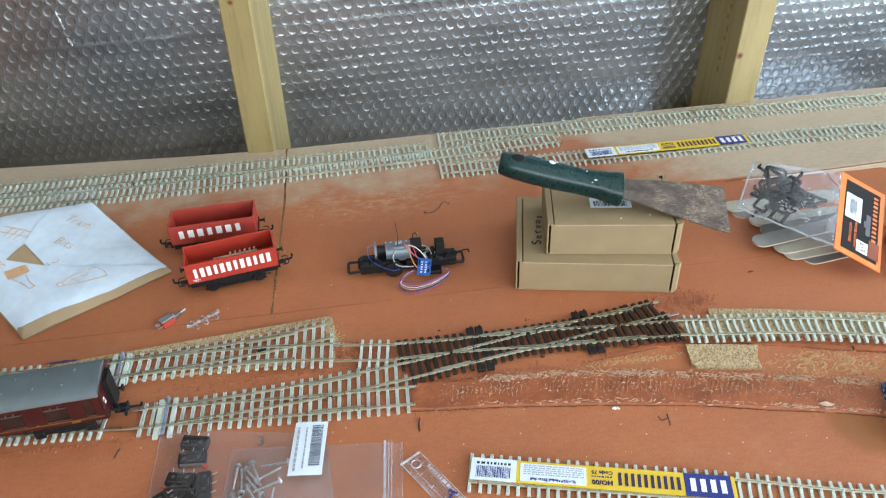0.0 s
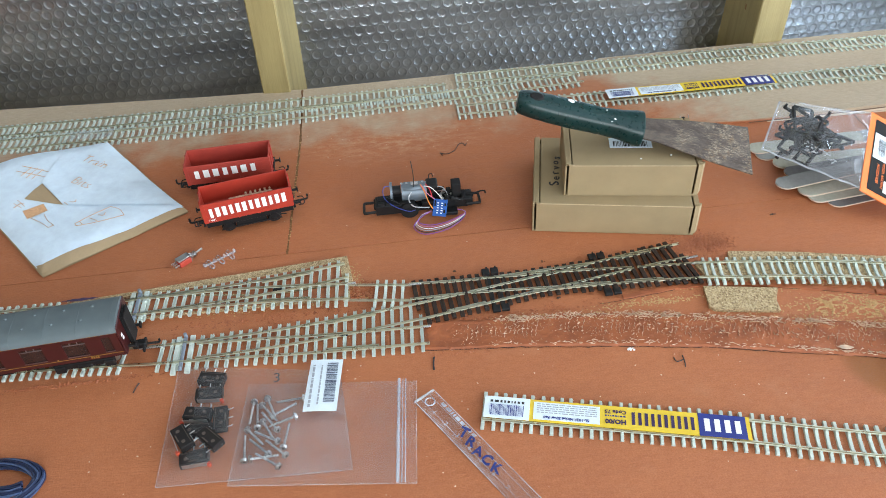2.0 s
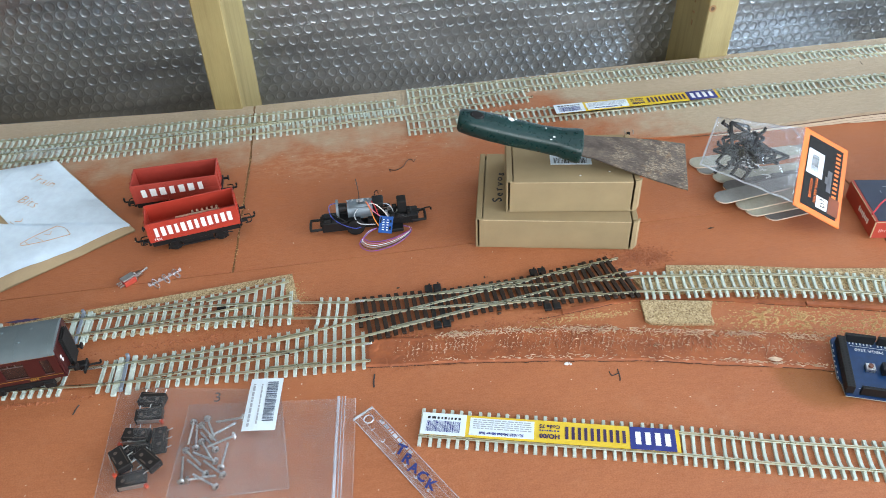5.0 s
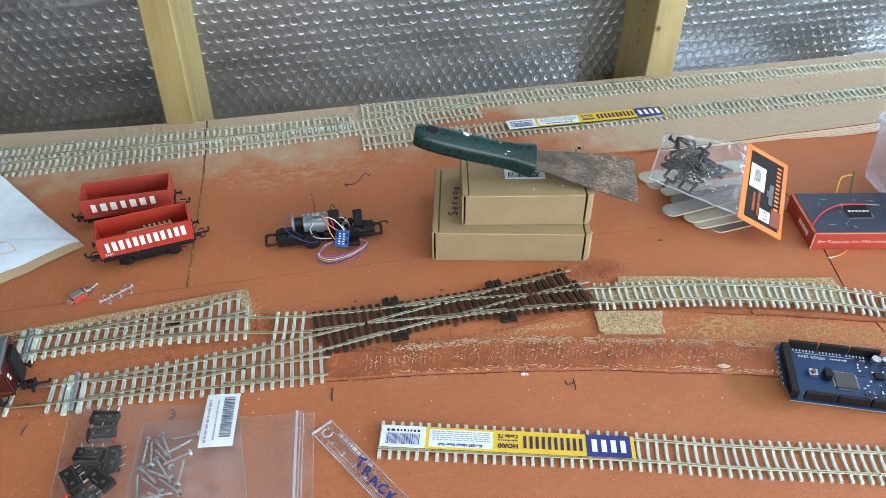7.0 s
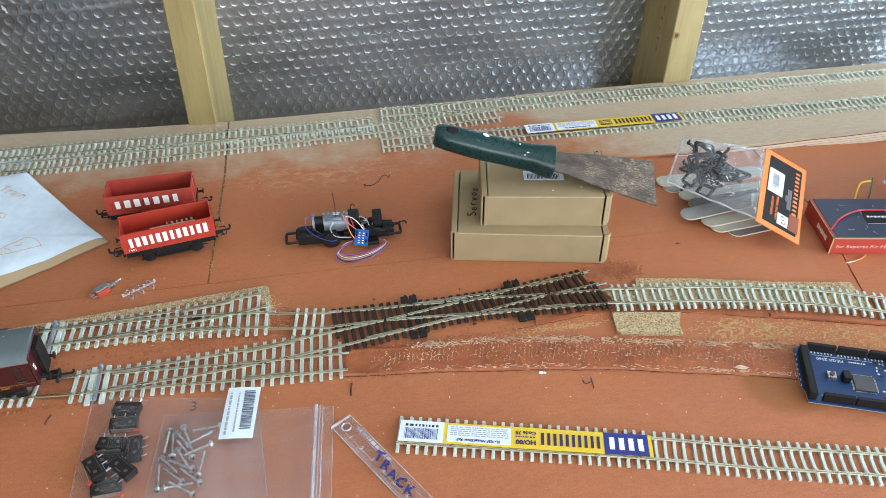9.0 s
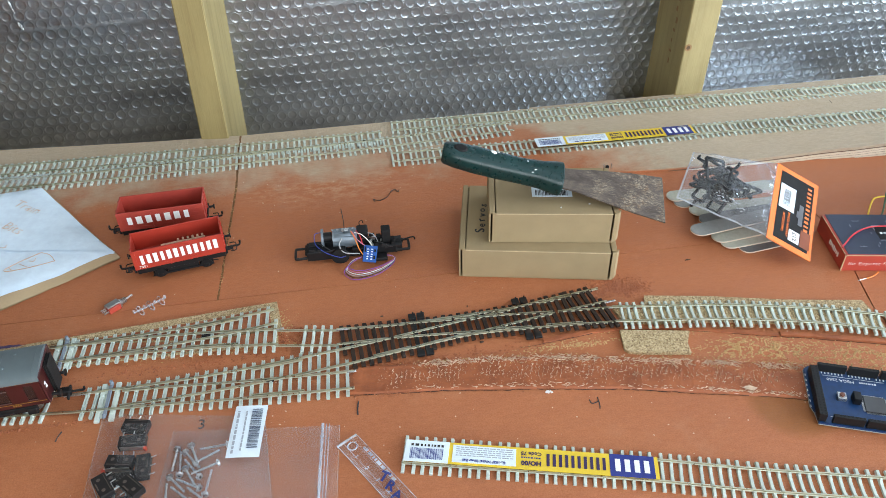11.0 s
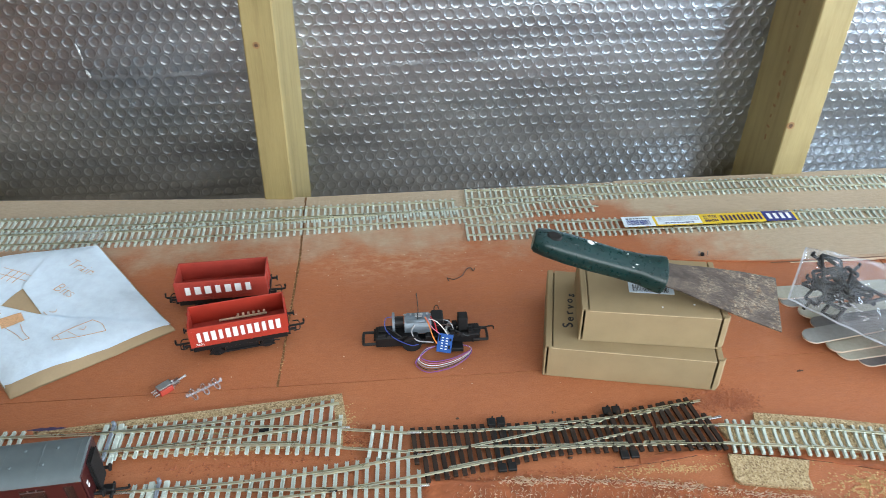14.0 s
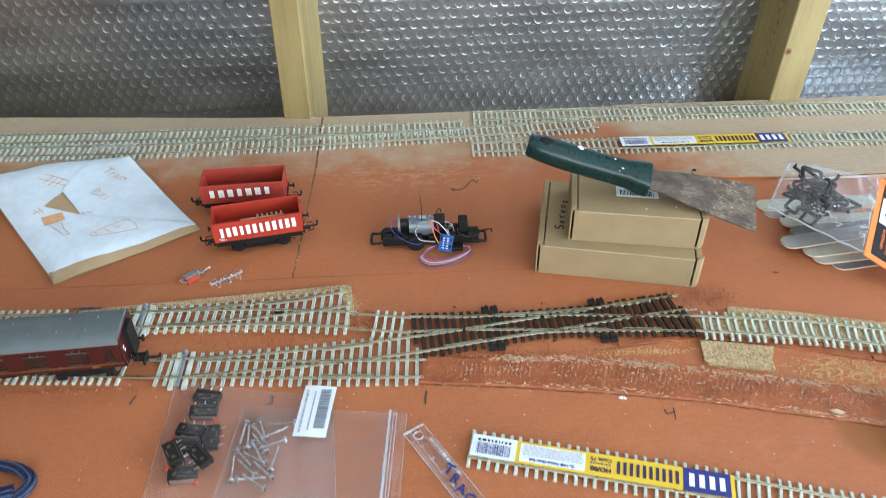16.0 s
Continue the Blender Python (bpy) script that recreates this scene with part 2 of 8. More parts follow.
GLASS = clear_film("window_plastic", (0.50, 0.40, 0.36), 0.01, 0.05)
FILM = clear_film("clear_bag_film", (0.97, 0.972, 0.98), 0.030, 0.12)
ACRYLIC = clear_film("clear_acrylic", (0.92, 0.91, 0.90), 0.035, 0.08, sheen=0.02)
TUBPLASTIC = clear_film("tub_plastic", (0.92, 0.93, 0.97), 0.16, 0.2, 9.0)
SEAM = clear_film("bag_seam", (0.88, 0.89, 0.92), 0.42, 0.2)
ZIPSTRIP = clear_film("press_seal_plastic", (0.82, 0.87, 0.95), 0.34, 0.10, 3.0)
CLIPCLEAR = clear_film("clear_clip_plastic", (0.92, 0.90, 0.88), 0.22, 0.15)
TAPE = clear_film("clear_tape", (0.95, 0.96, 0.95), 0.16, 0.2)
CRINKLE = clear_film("crinkled_bag_film", (0.94, 0.955, 0.98), 0.055, 0.08, sheen=0.07)
GREEN = mat("green_handle_plastic", (0.0030, 0.026, 0.025), 0.30, var=0.25, scale=60, fine=300, bump=0.02)
YELLOW = mat("yellow_print", (0.72, 0.50, 0.035), 0.45, var=0.05)
NAVY = mat("blue_print", (0.018, 0.030, 0.20), 0.42, var=0.06)
PRINTPURPLE = mat("dark_purple_print", (0.035, 0.018, 0.075), 0.45, var=0.06)
LABELWHITE = mat("label_paper", (0.70, 0.78, 0.85), 0.5, var=0.04)
GREYPRINT = mat("grey_print", (0.34, 0.36, 0.40), 0.6, var=0.05)
ORANGE = mat("orange_card", (0.80, 0.17, 0.02), 0.5, var=0.06)
DECODER = mat("bright_blue_board", (0.008, 0.075, 0.30), 0.35, var=0.2, scale=400, fine=1500, bump=0.1)
PCB = mat("blue_circuit_board", (0.004, 0.034, 0.115), 0.38, var=0.25, scale=250, fine=1500, bump=0.1)
BOXRED = mat("red_box_card", (0.40, 0.046, 0.026), 0.5, var=0.06)
BOXNAVY = mat("dark_blue_box_card", (0.014, 0.021, 0.045), 0.5, var=0.3, scale=40)
WOODSTICK = mat("grey_file_board", (0.40, 0.39, 0.34), 0.8, var=0.10, scale=60, fine=1600, bump=0.4)
MOTOR = mat("motor_can", (0.17, 0.205, 0.235), 0.45, 0.45, var=0.12, scale=120)
GLUE = mat("dried_glue", (0.62, 0.45, 0.32), 0.5, var=0.3, scale=300)
SCRAPED = mat("scraped_bed", (0.285, 0.076, 0.024), 0.58, var=0.25, scale=60, fine=420, bump=0.8, dist=0.0007, col2=(0.42, 0.122, 0.040))
CRUMB = mat("cork_crumb", (0.48, 0.300, 0.135), 0.9, var=0.45, scale=800, fine=2500, bump=0.3)
JOINT = mat("torn_board_edge", (0.21, 0.105, 0.042), 0.9, var=0.6, scale=420, fine=1500, bump=0.8, dist=0.0008)
WIRE = {c: mat(c + "_wire", v, 0.4, var=0.08) for c, v in dict(
    orange=(0.75, 0.22, 0.03), red=(0.55, 0.02, 0.03), purple=(0.22, 0.06, 0.30), white=(0.75, 0.75, 0.72), grey=(0.35, 0.36, 0.37),
    yellow=(0.70, 0.48, 0.04), black=(0.012, 0.012, 0.012), green=(0.05, 0.11, 0.06), blue=(0.03, 0.06, 0.30), pink=(0.55, 0.16, 0.25), brown=(0.06, 0.03, 0.02)).items()}


def blade_material():
    m, n, l, b = nodes_of("worn_blade")
    g = n.new("ShaderNodeTexCoord").outputs["Object"]
    w = noise_node(n, l, g, 60.0, 8, 0.7, (0.7, 1.2, 1))
    s = noise_node(n, l, g, 420.0, 7, 0.85, (0.35, 1, 1))
    sep = n.new("ShaderNodeSeparateXYZ")
    l.new(g, sep.inputs[0])
    worn = ramp(n, l, math_node(n, l, "ADD", math_node(n, l, "MULTIPLY", sep.outputs[0], 11.0), math_node(n, l, "MULTIPLY", w, 0.6)), [(0.48, (0.15, 0.15, 0.15)), (0.88, (1, 1, 1))])
    k = ramp(n, l, math_node(n, l, "ADD", math_node(n, l, "MULTIPLY", w, 0.6), math_node(n, l, "MULTIPLY", s, 0.4)), [(0.44, (0, 0, 0)), (0.58, (1, 1, 1))])
    c = mixc(n, l, k, (0.066, 0.050, 0.043), (0.132, 0.102, 0.083))
    patch = ramp(n, l, noise_node(n, l, g, 48.0, 5, 0.6), [(0.43, (0.12, 0.12, 0.12)), (0.58, (1, 1, 1))])
    worn = math_node(n, l, "MULTIPLY", worn, patch)
    pale = ramp(n, l, noise_node(n, l, g, 640.0, 9, 0.88, (0.45, 1, 1)), [(0.49, (0, 0, 0)), (0.60, (0.85, 0.85, 0.85))])
    c = mixc(n, l, math_node(n, l, "MULTIPLY", pale, worn), c, (0.60, 0.49, 0.35))
    r = ramp(n, l, noise_node(n, l, g, 170.0, 8, 0.8), [(0.50, (0, 0, 0)), (0.66, (0.6, 0.6, 0.6))])
    l.new(mixc(n, l, math_node(n, l, "MULTIPLY", r, worn), c, (0.24, 0.125, 0.05)), b.inputs["Base Color"])
    l.new(ramp(n, l, k, [(0.0, (0.55,) * 3), (1.0, (0.4,) * 3)]), b.inputs["Roughness"])
    b.inputs["Metallic"].default_value = 0.35
    bump_to(n, l, b, s, 0.3, 0.0003)
    return m


BLADE = blade_material()

# ---- shape helpers ----


def link(name, bm, material, smooth=False):
    me = bpy.data.meshes.new(name)
    bm.to_mesh(me)
    bm.free()
    me.materials.append(material)
    if smooth:
        for p in me.polygons:
            p.use_smooth = True
        me.set_sharp_from_angle(angle=radians(40))
    return me


def part(name, bm, material, parent, label="", smooth=False, kind=""):
    ob = new(name, link(name, bm, material, smooth))
    ob.parent = parent
    return tagged(ob, label=label, kind=kind)


def thing(name, label, category, place=(0, 0, 0), rz=0.0, group="", kind="", rx=0.0, ry=0.0):
    ob = new(name)
    ob.empty_display_size = 0.01
    ob.matrix_basis = pose(*place, rx, ry, rz)
    return tagged(ob, label, category, group, kind)


def B():
    return bmesh.new()


def box(bm, c, s, bevel=0.0, m=None):
    r = bmesh.ops.create_cube(bm, size=1.0)
    t = Matrix.LocRotScale(c, None, s)
    bmesh.ops.transform(bm, matrix=(m @ t if m else t), verts=r["verts"])
    if bevel:
        es = list({e for v in r["verts"] for e in v.link_edges})
        bmesh.ops.bevel(bm, geom=es, offset=bevel, segments=1, affect="EDGES")
    return bm


def frame_of(a, b):
    a, b = Vector(a), Vector(b)
    return Matrix.Translation((a + b) / 2) @ (b - a).to_track_quat("Z", "Y").to_matrix().to_4x4(), (b - a).length


def cyl(bm, a, b, r, seg=12, r2=None):
    m, h = frame_of(a, b)
    bmesh.ops.create_cone(bm, cap_ends=True, segments=seg, radius1=r, radius2=r if r2 is None else r2, depth=h, matrix=m)
    return bm


def curve_pts(ctrl, n):
    """n points spaced evenly along a smooth curve through the control points."""
    p = [Vector(c) for c in ctrl]
    p = [2 * p[0] - p[1], *p, 2 * p[-1] - p[-2]]
    out = []
    for i in range(1, len(p) - 2):
        for k in range(40):
            t = k / 40
            a, b, c, d = p[i - 1:i + 3]
            out.append(0.5 * ((2 * b) + (c - a) * t + (2 * a - 5 * b + 4 * c - d) * t * t + (3 * b - a - 3 * c + d) * t ** 3))
    out.append(p[-2])
    cum = [0.0]
    for a, b in zip(out, out[1:]):
        cum.append(cum[-1] + (b - a).length)
    res, j = [], 0
    for i in range(n):
        s = cum[-1] * i / (n - 1)
        while j < len(cum) - 2 and cum[j + 1] < s:
            j += 1
        f = (s - cum[j]) / max(1e-9, cum[j + 1] - cum[j])
        res.append(out[j].lerp(out[j + 1], f))
    return res


def length_of(pts):
    return sum((b - a).length for a, b in zip(pts, pts[1:]))


def sides(pts):
    """For each point the way ahead and the way to the left, level."""
    res = []
    for i, p in enumerate(pts):
        d = pts[min(i + 1, len(pts) - 1)] - pts[max(i - 1, 0)]
        d.normalize()
        res.append((d, Vector((-d.y, d.x, 0)).normalized()))
    return res


def sweep(bm, pts, profile, closed=True):
    """Carries a flat profile (left, up) along the points."""
    rings = []
    for p, (d, s) in zip(pts, sides(pts)):
        rings.append([bm.verts.new(p + s * a + Vector((0, 0, b))) for a, b in profile])
    k = len(profile)
    for a, b in zip(rings, rings[1:]):
        for i in range(k if closed else k - 1):
            bm.faces.new((a[i], b[i], b[(i + 1) % k], a[(i + 1) % k]))
    if closed:
        bm.faces.new(rings[0])
        bm.faces.new(rings[-1][::-1])
    return bm


def tube(bm, ctrl, r, n=24, seg=6):
    pts = curve_pts(ctrl, n)
    up = Vector((0.13, 0.21, 0.97))
    rings = []
    for i, p in enumerate(pts):
        d = (pts[min(i + 1, n - 1)] - pts[max(i - 1, 0)]).normalized()
        a = d.cross(up).normalized()
        c = d.cross(a)
        rings.append([bm.verts.new(p + r * (a * math.cos(6.2832 * k / seg) + c * math.sin(6.2832 * k / seg))) for k in range(seg)])
    for x, y in zip(rings, rings[1:]):
        for k in range(seg):
            bm.faces.new((x[k], y[k], y[(k + 1) % seg], x[(k + 1) % seg]))
    bm.faces.new(rings[0])
    bm.faces.new(rings[-1][::-1])
    return bm


def prism(bm, poly, z0, z1):
    lo = [bm.verts.new((x, y, z0)) for x, y in poly]
    hi = [bm.verts.new((x, y, z1)) for x, y in poly]
    k = len(poly)
    bm.faces.new(hi)
    bm.faces.new(lo[::-1])
    for i in range(k):
        bm.faces.new((lo[i], lo[(i + 1) % k], hi[(i + 1) % k], hi[i]))
    return bm


def sheet(bm, nx, ny, f):
    """A grid whose vertices f(u, v) gives."""
    g = [[bm.verts.new(f(i / nx, j / ny)) for j in range(ny + 1)] for i in range(nx + 1)]
    for i in range(nx):
        for j in range(ny):
            bm.faces.new((g[i][j], g[i + 1][j], g[i + 1][j + 1], g[i][j + 1]))
    return bm


def lettering(name, words, size, material, parent, m, deep=0.00012, label="", wide=1.0, bold=0.0):
    """Raised letters in Blender's own font, centred at the pose m in the parent's space."""
    cu = bpy.data.curves.new(name, "FONT")
    cu.body, cu.size, cu.extrude, cu.align_x, cu.align_y, cu.offset = words, size, deep, "CENTER", "CENTER", bold
    cu.resolution_u = 2
    ob = bpy.data.objects.new(name, cu)
    scene.collection.objects.link(ob)
    me = bpy.data.meshes.new_from_object(ob.evaluated_get(bpy.context.evaluated_depsgraph_get()))
    bpy.data.objects.remove(ob)
    me.materials.clear()
    me.materials.append(material)
    me.transform(m @ Matrix.Diagonal((wide, 1, 1, 1)))
    out = new(name, me)
    out.parent = parent
    return tagged(out, label=label)


def bars(bm, m, x0, x1, y0, y1, rows, rnd, gap=0.35, words=True):
    """Rows of short bars that stand for small print."""
    h = (y1 - y0) / rows
    for r in range(rows):
        y = y0 + h * (r + 0.5)
        x = x0
        while x < x1:
            w = rnd.uniform(0.03, 0.12) * (x1 - x0) if words else x1 - x0
            w = min(w, x1 - x)
            box(bm, (x + w / 2, y, 0), (w, h * (1 - gap), 0.00012), 0, m)
            x += w + h * 0.4
    return bm


def barcode(bm, m, x0, x1, y0, y1, rnd, n=26):
    x = x0
    step = (x1 - x0) / n
    for i in range(n):
        w = step * rnd.choice((0.3, 0.45, 0.7))
        box(bm, (x0 + step * i + w / 2, (y0 + y1) / 2, 0), (w, y1 - y0, 0.00012), 0, m)
    return bm

# ---- the shed and the baseboard ----
FOIL_Y, STUD_Y, LEAN = 0.893, 0.806, 0.042      # foil, front of the studs, lean of the wall


def rise(x, y=0.635):
    """Height of the back board's top, whose front lifts towards the east."""
    return 0.00015 + (max(0.0, x - 0.24) * 0.034 + max(0.0, x - 0.47) * 0.030) * max(0.0, min(1.0, (0.80 - y) / 0.165))


def plain(name, c, s, material, label, parent=None):
    bm = B()
    box(bm, c, s)
    ob = new(name, link(name, bm, material))
    return tagged(ob, label, "wall" if "wall" in name else name, kind="structure")


ROUGHWALL = mat("foil_lined_wall", (0.52, 0.53, 0.54), 0.45, var=0.15, scale=6, fine=120, bump=0.5, dist=0.004)
DARKWALL = wood_material("unseen_dark_boards", (0.20, 0.14, 0.09), (0.11, 0.075, 0.045), 1)
PALEWALL = wood_material("unseen_pale_boards", (0.42, 0.345, 0.19), (0.30, 0.235, 0.12), 1)
FLOORM = mat("floor_boards", (0.22, 0.17, 0.12), 0.7, var=0.2, scale=8)
CEILM = mat("pale_ceiling", (0.70, 0.70, 0.69), 0.8, var=0.1, scale=5)
# unseen shell added round the room; its tones are set for reflections in the foil
plain("floor", (-0.2, -0.35, -0.93), (4.2, 2.7, 0.06), FLOORM, "dull brown shed floor boards")
plain("ceiling", (-0.2, -0.35, 1.63), (4.2, 2.7, 0.06), CEILM, "unseen pale ceiling added to bounce light")
plain("wall_west", (-2.23, -0.35, 0.36), (0.06, 2.7, 2.48), PALEWALL, "unseen pale wall boards added to brighten the foil")
for name, c, s in (("wall_east", (1.83, -1.615, 0.36), (0.06, 0.17, 2.48)), ("wall_east_post", (1.83, -0.87, 0.36), (0.06, 0.04, 2.48)), ("wall_east_lintel", (1.83, -1.21, 1.325), (0.06, 0.64, 0.55)), ("wall_east_pier", (1.83, 0.825, 0.36), (0.06, 0.35, 2.48)),
                   ("wall_east_sill", (1.83, -0.1, -0.615), (0.06, 1.5, 0.53)), ("wall_east_head", (1.83, -0.1, 1.325), (0.06, 1.5, 0.55)),
                   ("wall_south_pier", (-1.375, -1.63, 0.36), (1.65, 0.06, 2.48)), ("wall_south", (1.425, -1.63, 0.36), (0.75, 0.06, 2.48)),
                   ("wall_south_sill", (0.25, -1.63, -0.375), (1.6, 0.06, 1.01)), ("wall_south_head", (0.25, -1.63, 1.425), (1.6, 0.06, 0.35))):
    plain(name, c, s, DARKWALL, "unseen dark boards added round the light openings")

# north wall: boards, then foil with its bubbles
wall = plain("wall_north", (-0.2, FOIL_Y + 0.05, 0.36), (4.2, 0.06, 2.48), ROUGHWALL, "timber shed wall lined with silver bubble foil")


# folds in the foil: from x, to x, height, slope, depth
CREASES = [(-0.40, -0.14, 0.098, 0.03, -0.0030), (-0.34, -0.15, 0.112, 0.02, 0.0022), (-0.36, -0.27, 0.135, -0.10, -0.0022), (-0.10, 0.06, 0.118, -0.05, 0.0016), (-0.09, 0.20, 0.104, 0.01, -0.0011),
           (0.05, 0.40, 0.150, 0.02, -0.0008), (0.10, 0.41, 0.075, -0.02, 0.0012), (0.20, 0.41, 0.185, 0.0, -0.0012), (0.46, 0.90, 0.120, 0.03, -0.0022), (-0.9, -0.15, 0.055, 0.01, 0.0016)]


def foil_y(x, z):
    w = noise.noise(Vector((x * 3.0, 0.3, z * 9.0))) * 0.0035 + noise.noise(Vector((x * 9.0, 5.3, z * 34.0))) * 0.0009
    for x0, x1, z0, s, d in CREASES:
        if x0 < x < x1:
            t = (x - x0) / (x1 - x0)
            g = (z - z0 - s * (x - x0) - 0.003 * math.sin(x * 31)) / 0.0045
            w += 0.4 * d * math.exp(-g * g) * min(1.0, 5 * t, 5 * (1 - t))
    return FOIL_Y + w


bm = B()
sheet(bm, 300, 240, lambda u, v: (-1.0 + 2.3 * u, foil_y(-1.0 + 2.3 * u, -0.25 + 0.95 * v), -0.25 + 0.95 * v))
part("foil_sheet", bm, FOIL, wall, "crinkled silver foil insulation", True)


def bubbles():
    rnd = random.Random(4)
    px, pz, rad = 0.0132, 0.0116, 0.0058
    prof = ((1.10, -0.00012), (1.0, 0.0), (0.90, -0.00010), (0.74, -0.00038), (0.45, -0.00043))
    seg = 14
    vs, fs = [], []
    row = 0
    z = -0.06
    while z < 0.42:
        x = -0.92 + (px / 2 if row % 2 else 0)
        while x < 1.15:
            cx, cz = x + rnd.uniform(-0.0005, 0.0005), z + 0.006 * math.sin(x * 2.1) + rnd.uniform(-0.0004, 0.0004)
            k = rnd.uniform(0.75, 1.2)
            y0 = foil_y(cx, cz)
            base = len(vs)
            for pr, ph in prof:
                for s in range(seg):
                    a = 6.28319 * s / seg
                    dx, dz = rad * pr * math.cos(a), rad * pr * math.sin(a)
                    dent = noise.noise(Vector(((cx + dx) * 420, 0.7, (cz + dz) * 420))) * 0.00009 * (pr < 0.85)
                    vs.append((cx + dx, y0 - 0.00068 - ph * k + dent, cz + dz))
            vs.append((cx, y0 - 0.00068 + 0.00046 * k, cz))
            for r in range(len(prof) - 1):
                for s in range(seg):
                    a, b = base + r * seg + s, base + r * seg + (s + 1) % seg
                    fs.append((a, b, b + seg, a + seg))
            top = base + (len(prof) - 1) * seg
            for s in range(seg):
                fs.append((top + s, top + (s + 1) % seg, base + len(prof) * seg))
            x += px
        z += pz
        row += 1
    me = bpy.data.meshes.new("bubbles")
    me.from_pydata(vs, [], fs)
    me.materials.append(FOIL)
    for p in me.polygons:
        p.use_smooth = True
    ob = new("bubbles", me)
    ob.parent = wall
    tagged(ob, "rows of round air bubbles in silver foil", kind="stuff")


bubbles()


def stud(x, w, knots, label, material, twist=0.0):
    """An upright timber, standing proud of the foil."""
    ob = new("stud", None)
    ob.empty_display_size = 0.01
    ob.matrix_basis = Matrix.Translation((x, STUD_Y, 0)) @ Matrix.Shear("XY", 4, (LEAN, 0)) @ Matrix.Rotation(radians(twist), 4, "Z")
    tagged(ob, label, "timber stud", "wall studs", "structure")
    bm = B()
    box(bm, (w / 2, 0.052, 0.30), (w, 0.104, 1.0), 0.0012)
    part("timber", bm, material, ob)
    for i, (kx, kz, r, onside) in enumerate(knots):
        bm = B()
        a = Vector((kx, -0.0004, kz)) if not onside else Vector((-0.0004, kx, kz))
        d = Vector((0, 0.003, 0)) if not onside else Vector((0.003, 0, 0))
        cyl(bm, a, a + d, r, 14)
        part("knot", bm, KNOT, ob, "dark wood knot")
        bm = B()
        cyl(bm, a - d * 0.06, a + d, r * 0.55, 12)
        part("knot", bm, KNOTCORE, ob)
    return ob


KNOT = mat("knot_ring", (0.27, 0.15, 0.06), 0.7, var=0.3, scale=400)
KNOTCORE = mat("knot_core", (0.10, 0.05, 0.022), 0.7, var=0.3, scale=600)
stud(-0.1390, 0.0305, [(0.012, 0.168, 0.0034, False)], "darker yellow sawn pine stud with a small knot on its face", DARKERWOOD, -6.0)
st = stud(0.4115, 0.0345, [(0.0045, 0.060, 0.0042, False)], "pale sawn pine stud with a brown knot and stamped marks", WOOD)
bm = B()
rnd = random.Random(9)
for i in range(15):
    if rnd.random() < 0.75:
        box(bm, (-0.0004, 0.034 + rnd.uniform(-0.003, 0.003), 0.03 + i * 0.0125), (0.0004, rnd.uniform(0.002, 0.006), rnd.uniform(0.002, 0.007)))
part("stamp", bm, KNOT, st, "broken row of dark stamped marks")

# baseboard: boards that butt against one another
top = tagged(new("table_top"), "earth-red painted fibreboard layout baseboard with joints", "baseboard", kind="structure")
BOARDS = [
    ((-1.3, 0.5335), (-0.1024, 0.5318), (-0.0992, 0.62), (-0.0965, 0.70), (-0.0972, 0.8065), (-0.20, 0.8115), (-0.44, 0.830), (-1.3, 0.86)),
    ((-0.1005, 0.5318), (0.452, 0.5315), (0.445, 0.60), (0.445, 0.8075), (-0.0950, 0.8063), (-0.0942, 0.70), (-0.0972, 0.62)),
    ((-1.3, 0.12), (0.425, 0.12), (0.428, 0.43), (0.452, 0.5310), (-0.1, 0.5313), (-1.3, 0.5330)),
    ((0.4262, 0.12), (1.5, 0.12), (1.5, 0.80), (0.447, 0.8075), (0.4465, 0.60), (0.4535, 0.531), (0.4292, 0.43)),
]


def ragged(poly, seed):
    """Splits the inner joints into short uneven steps."""
    out = []
    for (x0, y0), (x1, y1) in zip(poly, poly[1:] + poly[:1]):
        out.append((x0, y0))
        inner = abs(x0) < 0.5 and abs(x1) < 0.5 and abs(x0 - x1) < 0.03 and y0 > 0.3 and y1 > 0.3
        if inner:
            n = max(2, int(abs(y1 - y0) / 0.004))
            for k in range(1, n):
                t = k / n
                y = y0 + (y1 - y0) * t
                out.append((x0 + (x1 - x0) * t + noise.noise(Vector((y * 70, seed, 0))) * 0.0007 + noise.noise(Vector((y * 300, seed, 3))) * 0.0006, y))
    return out


for i, poly in enumerate(BOARDS):
    poly = ragged(list(poly), i * 5.0)
    bm = B()
    prism(bm, poly, -0.012, 0.0)
    part("board", bm, PAINTED, top)
for pts in (((-0.1018, 0.5318), (-0.0985, 0.62), (-0.0958, 0.70), (-0.0965, 0.8065)), ((0.425, 0.12), (0.428, 0.43), (0.452, 0.531), (0.445, 0.60))):
    bm = B()
    sweep(bm, curve_pts([(x + 0.0004, y, -0.0033) for x, y in pts], 60), [(-0.002, 0.0), (0.002, 0.0), (0.002, 0.0026), (-0.002, 0.0026)])
    part("joint", bm, JOINT, top, "torn brown fibres in the joint")
bm = B()
box(bm, (0.1, 0.46, -0.024), (2.8, 0.64, 0.020))
part("underlay", bm, PLYDARK, top, "dark plywood under the boards")
bm = B()
for x in (-1.2, -0.2, 0.8, 1.4):
    box(bm, (x, 0.46, -0.075), (0.045, 0.62, 0.08), 0.001)
box(bm, (0.1, 0.145, -0.075), (2.75, 0.02, 0.08), 0.001)
part("bearer", bm, WOOD, top, "timber bearers under the baseboard")
for x in (-1.15, 1.35):
    for y in (0.18, 0.74):
        bm = B()
        box(bm, (x, y, -0.505), (0.045, 0.045, 0.79), 0.001)
        part("leg", bm, WOOD, top)

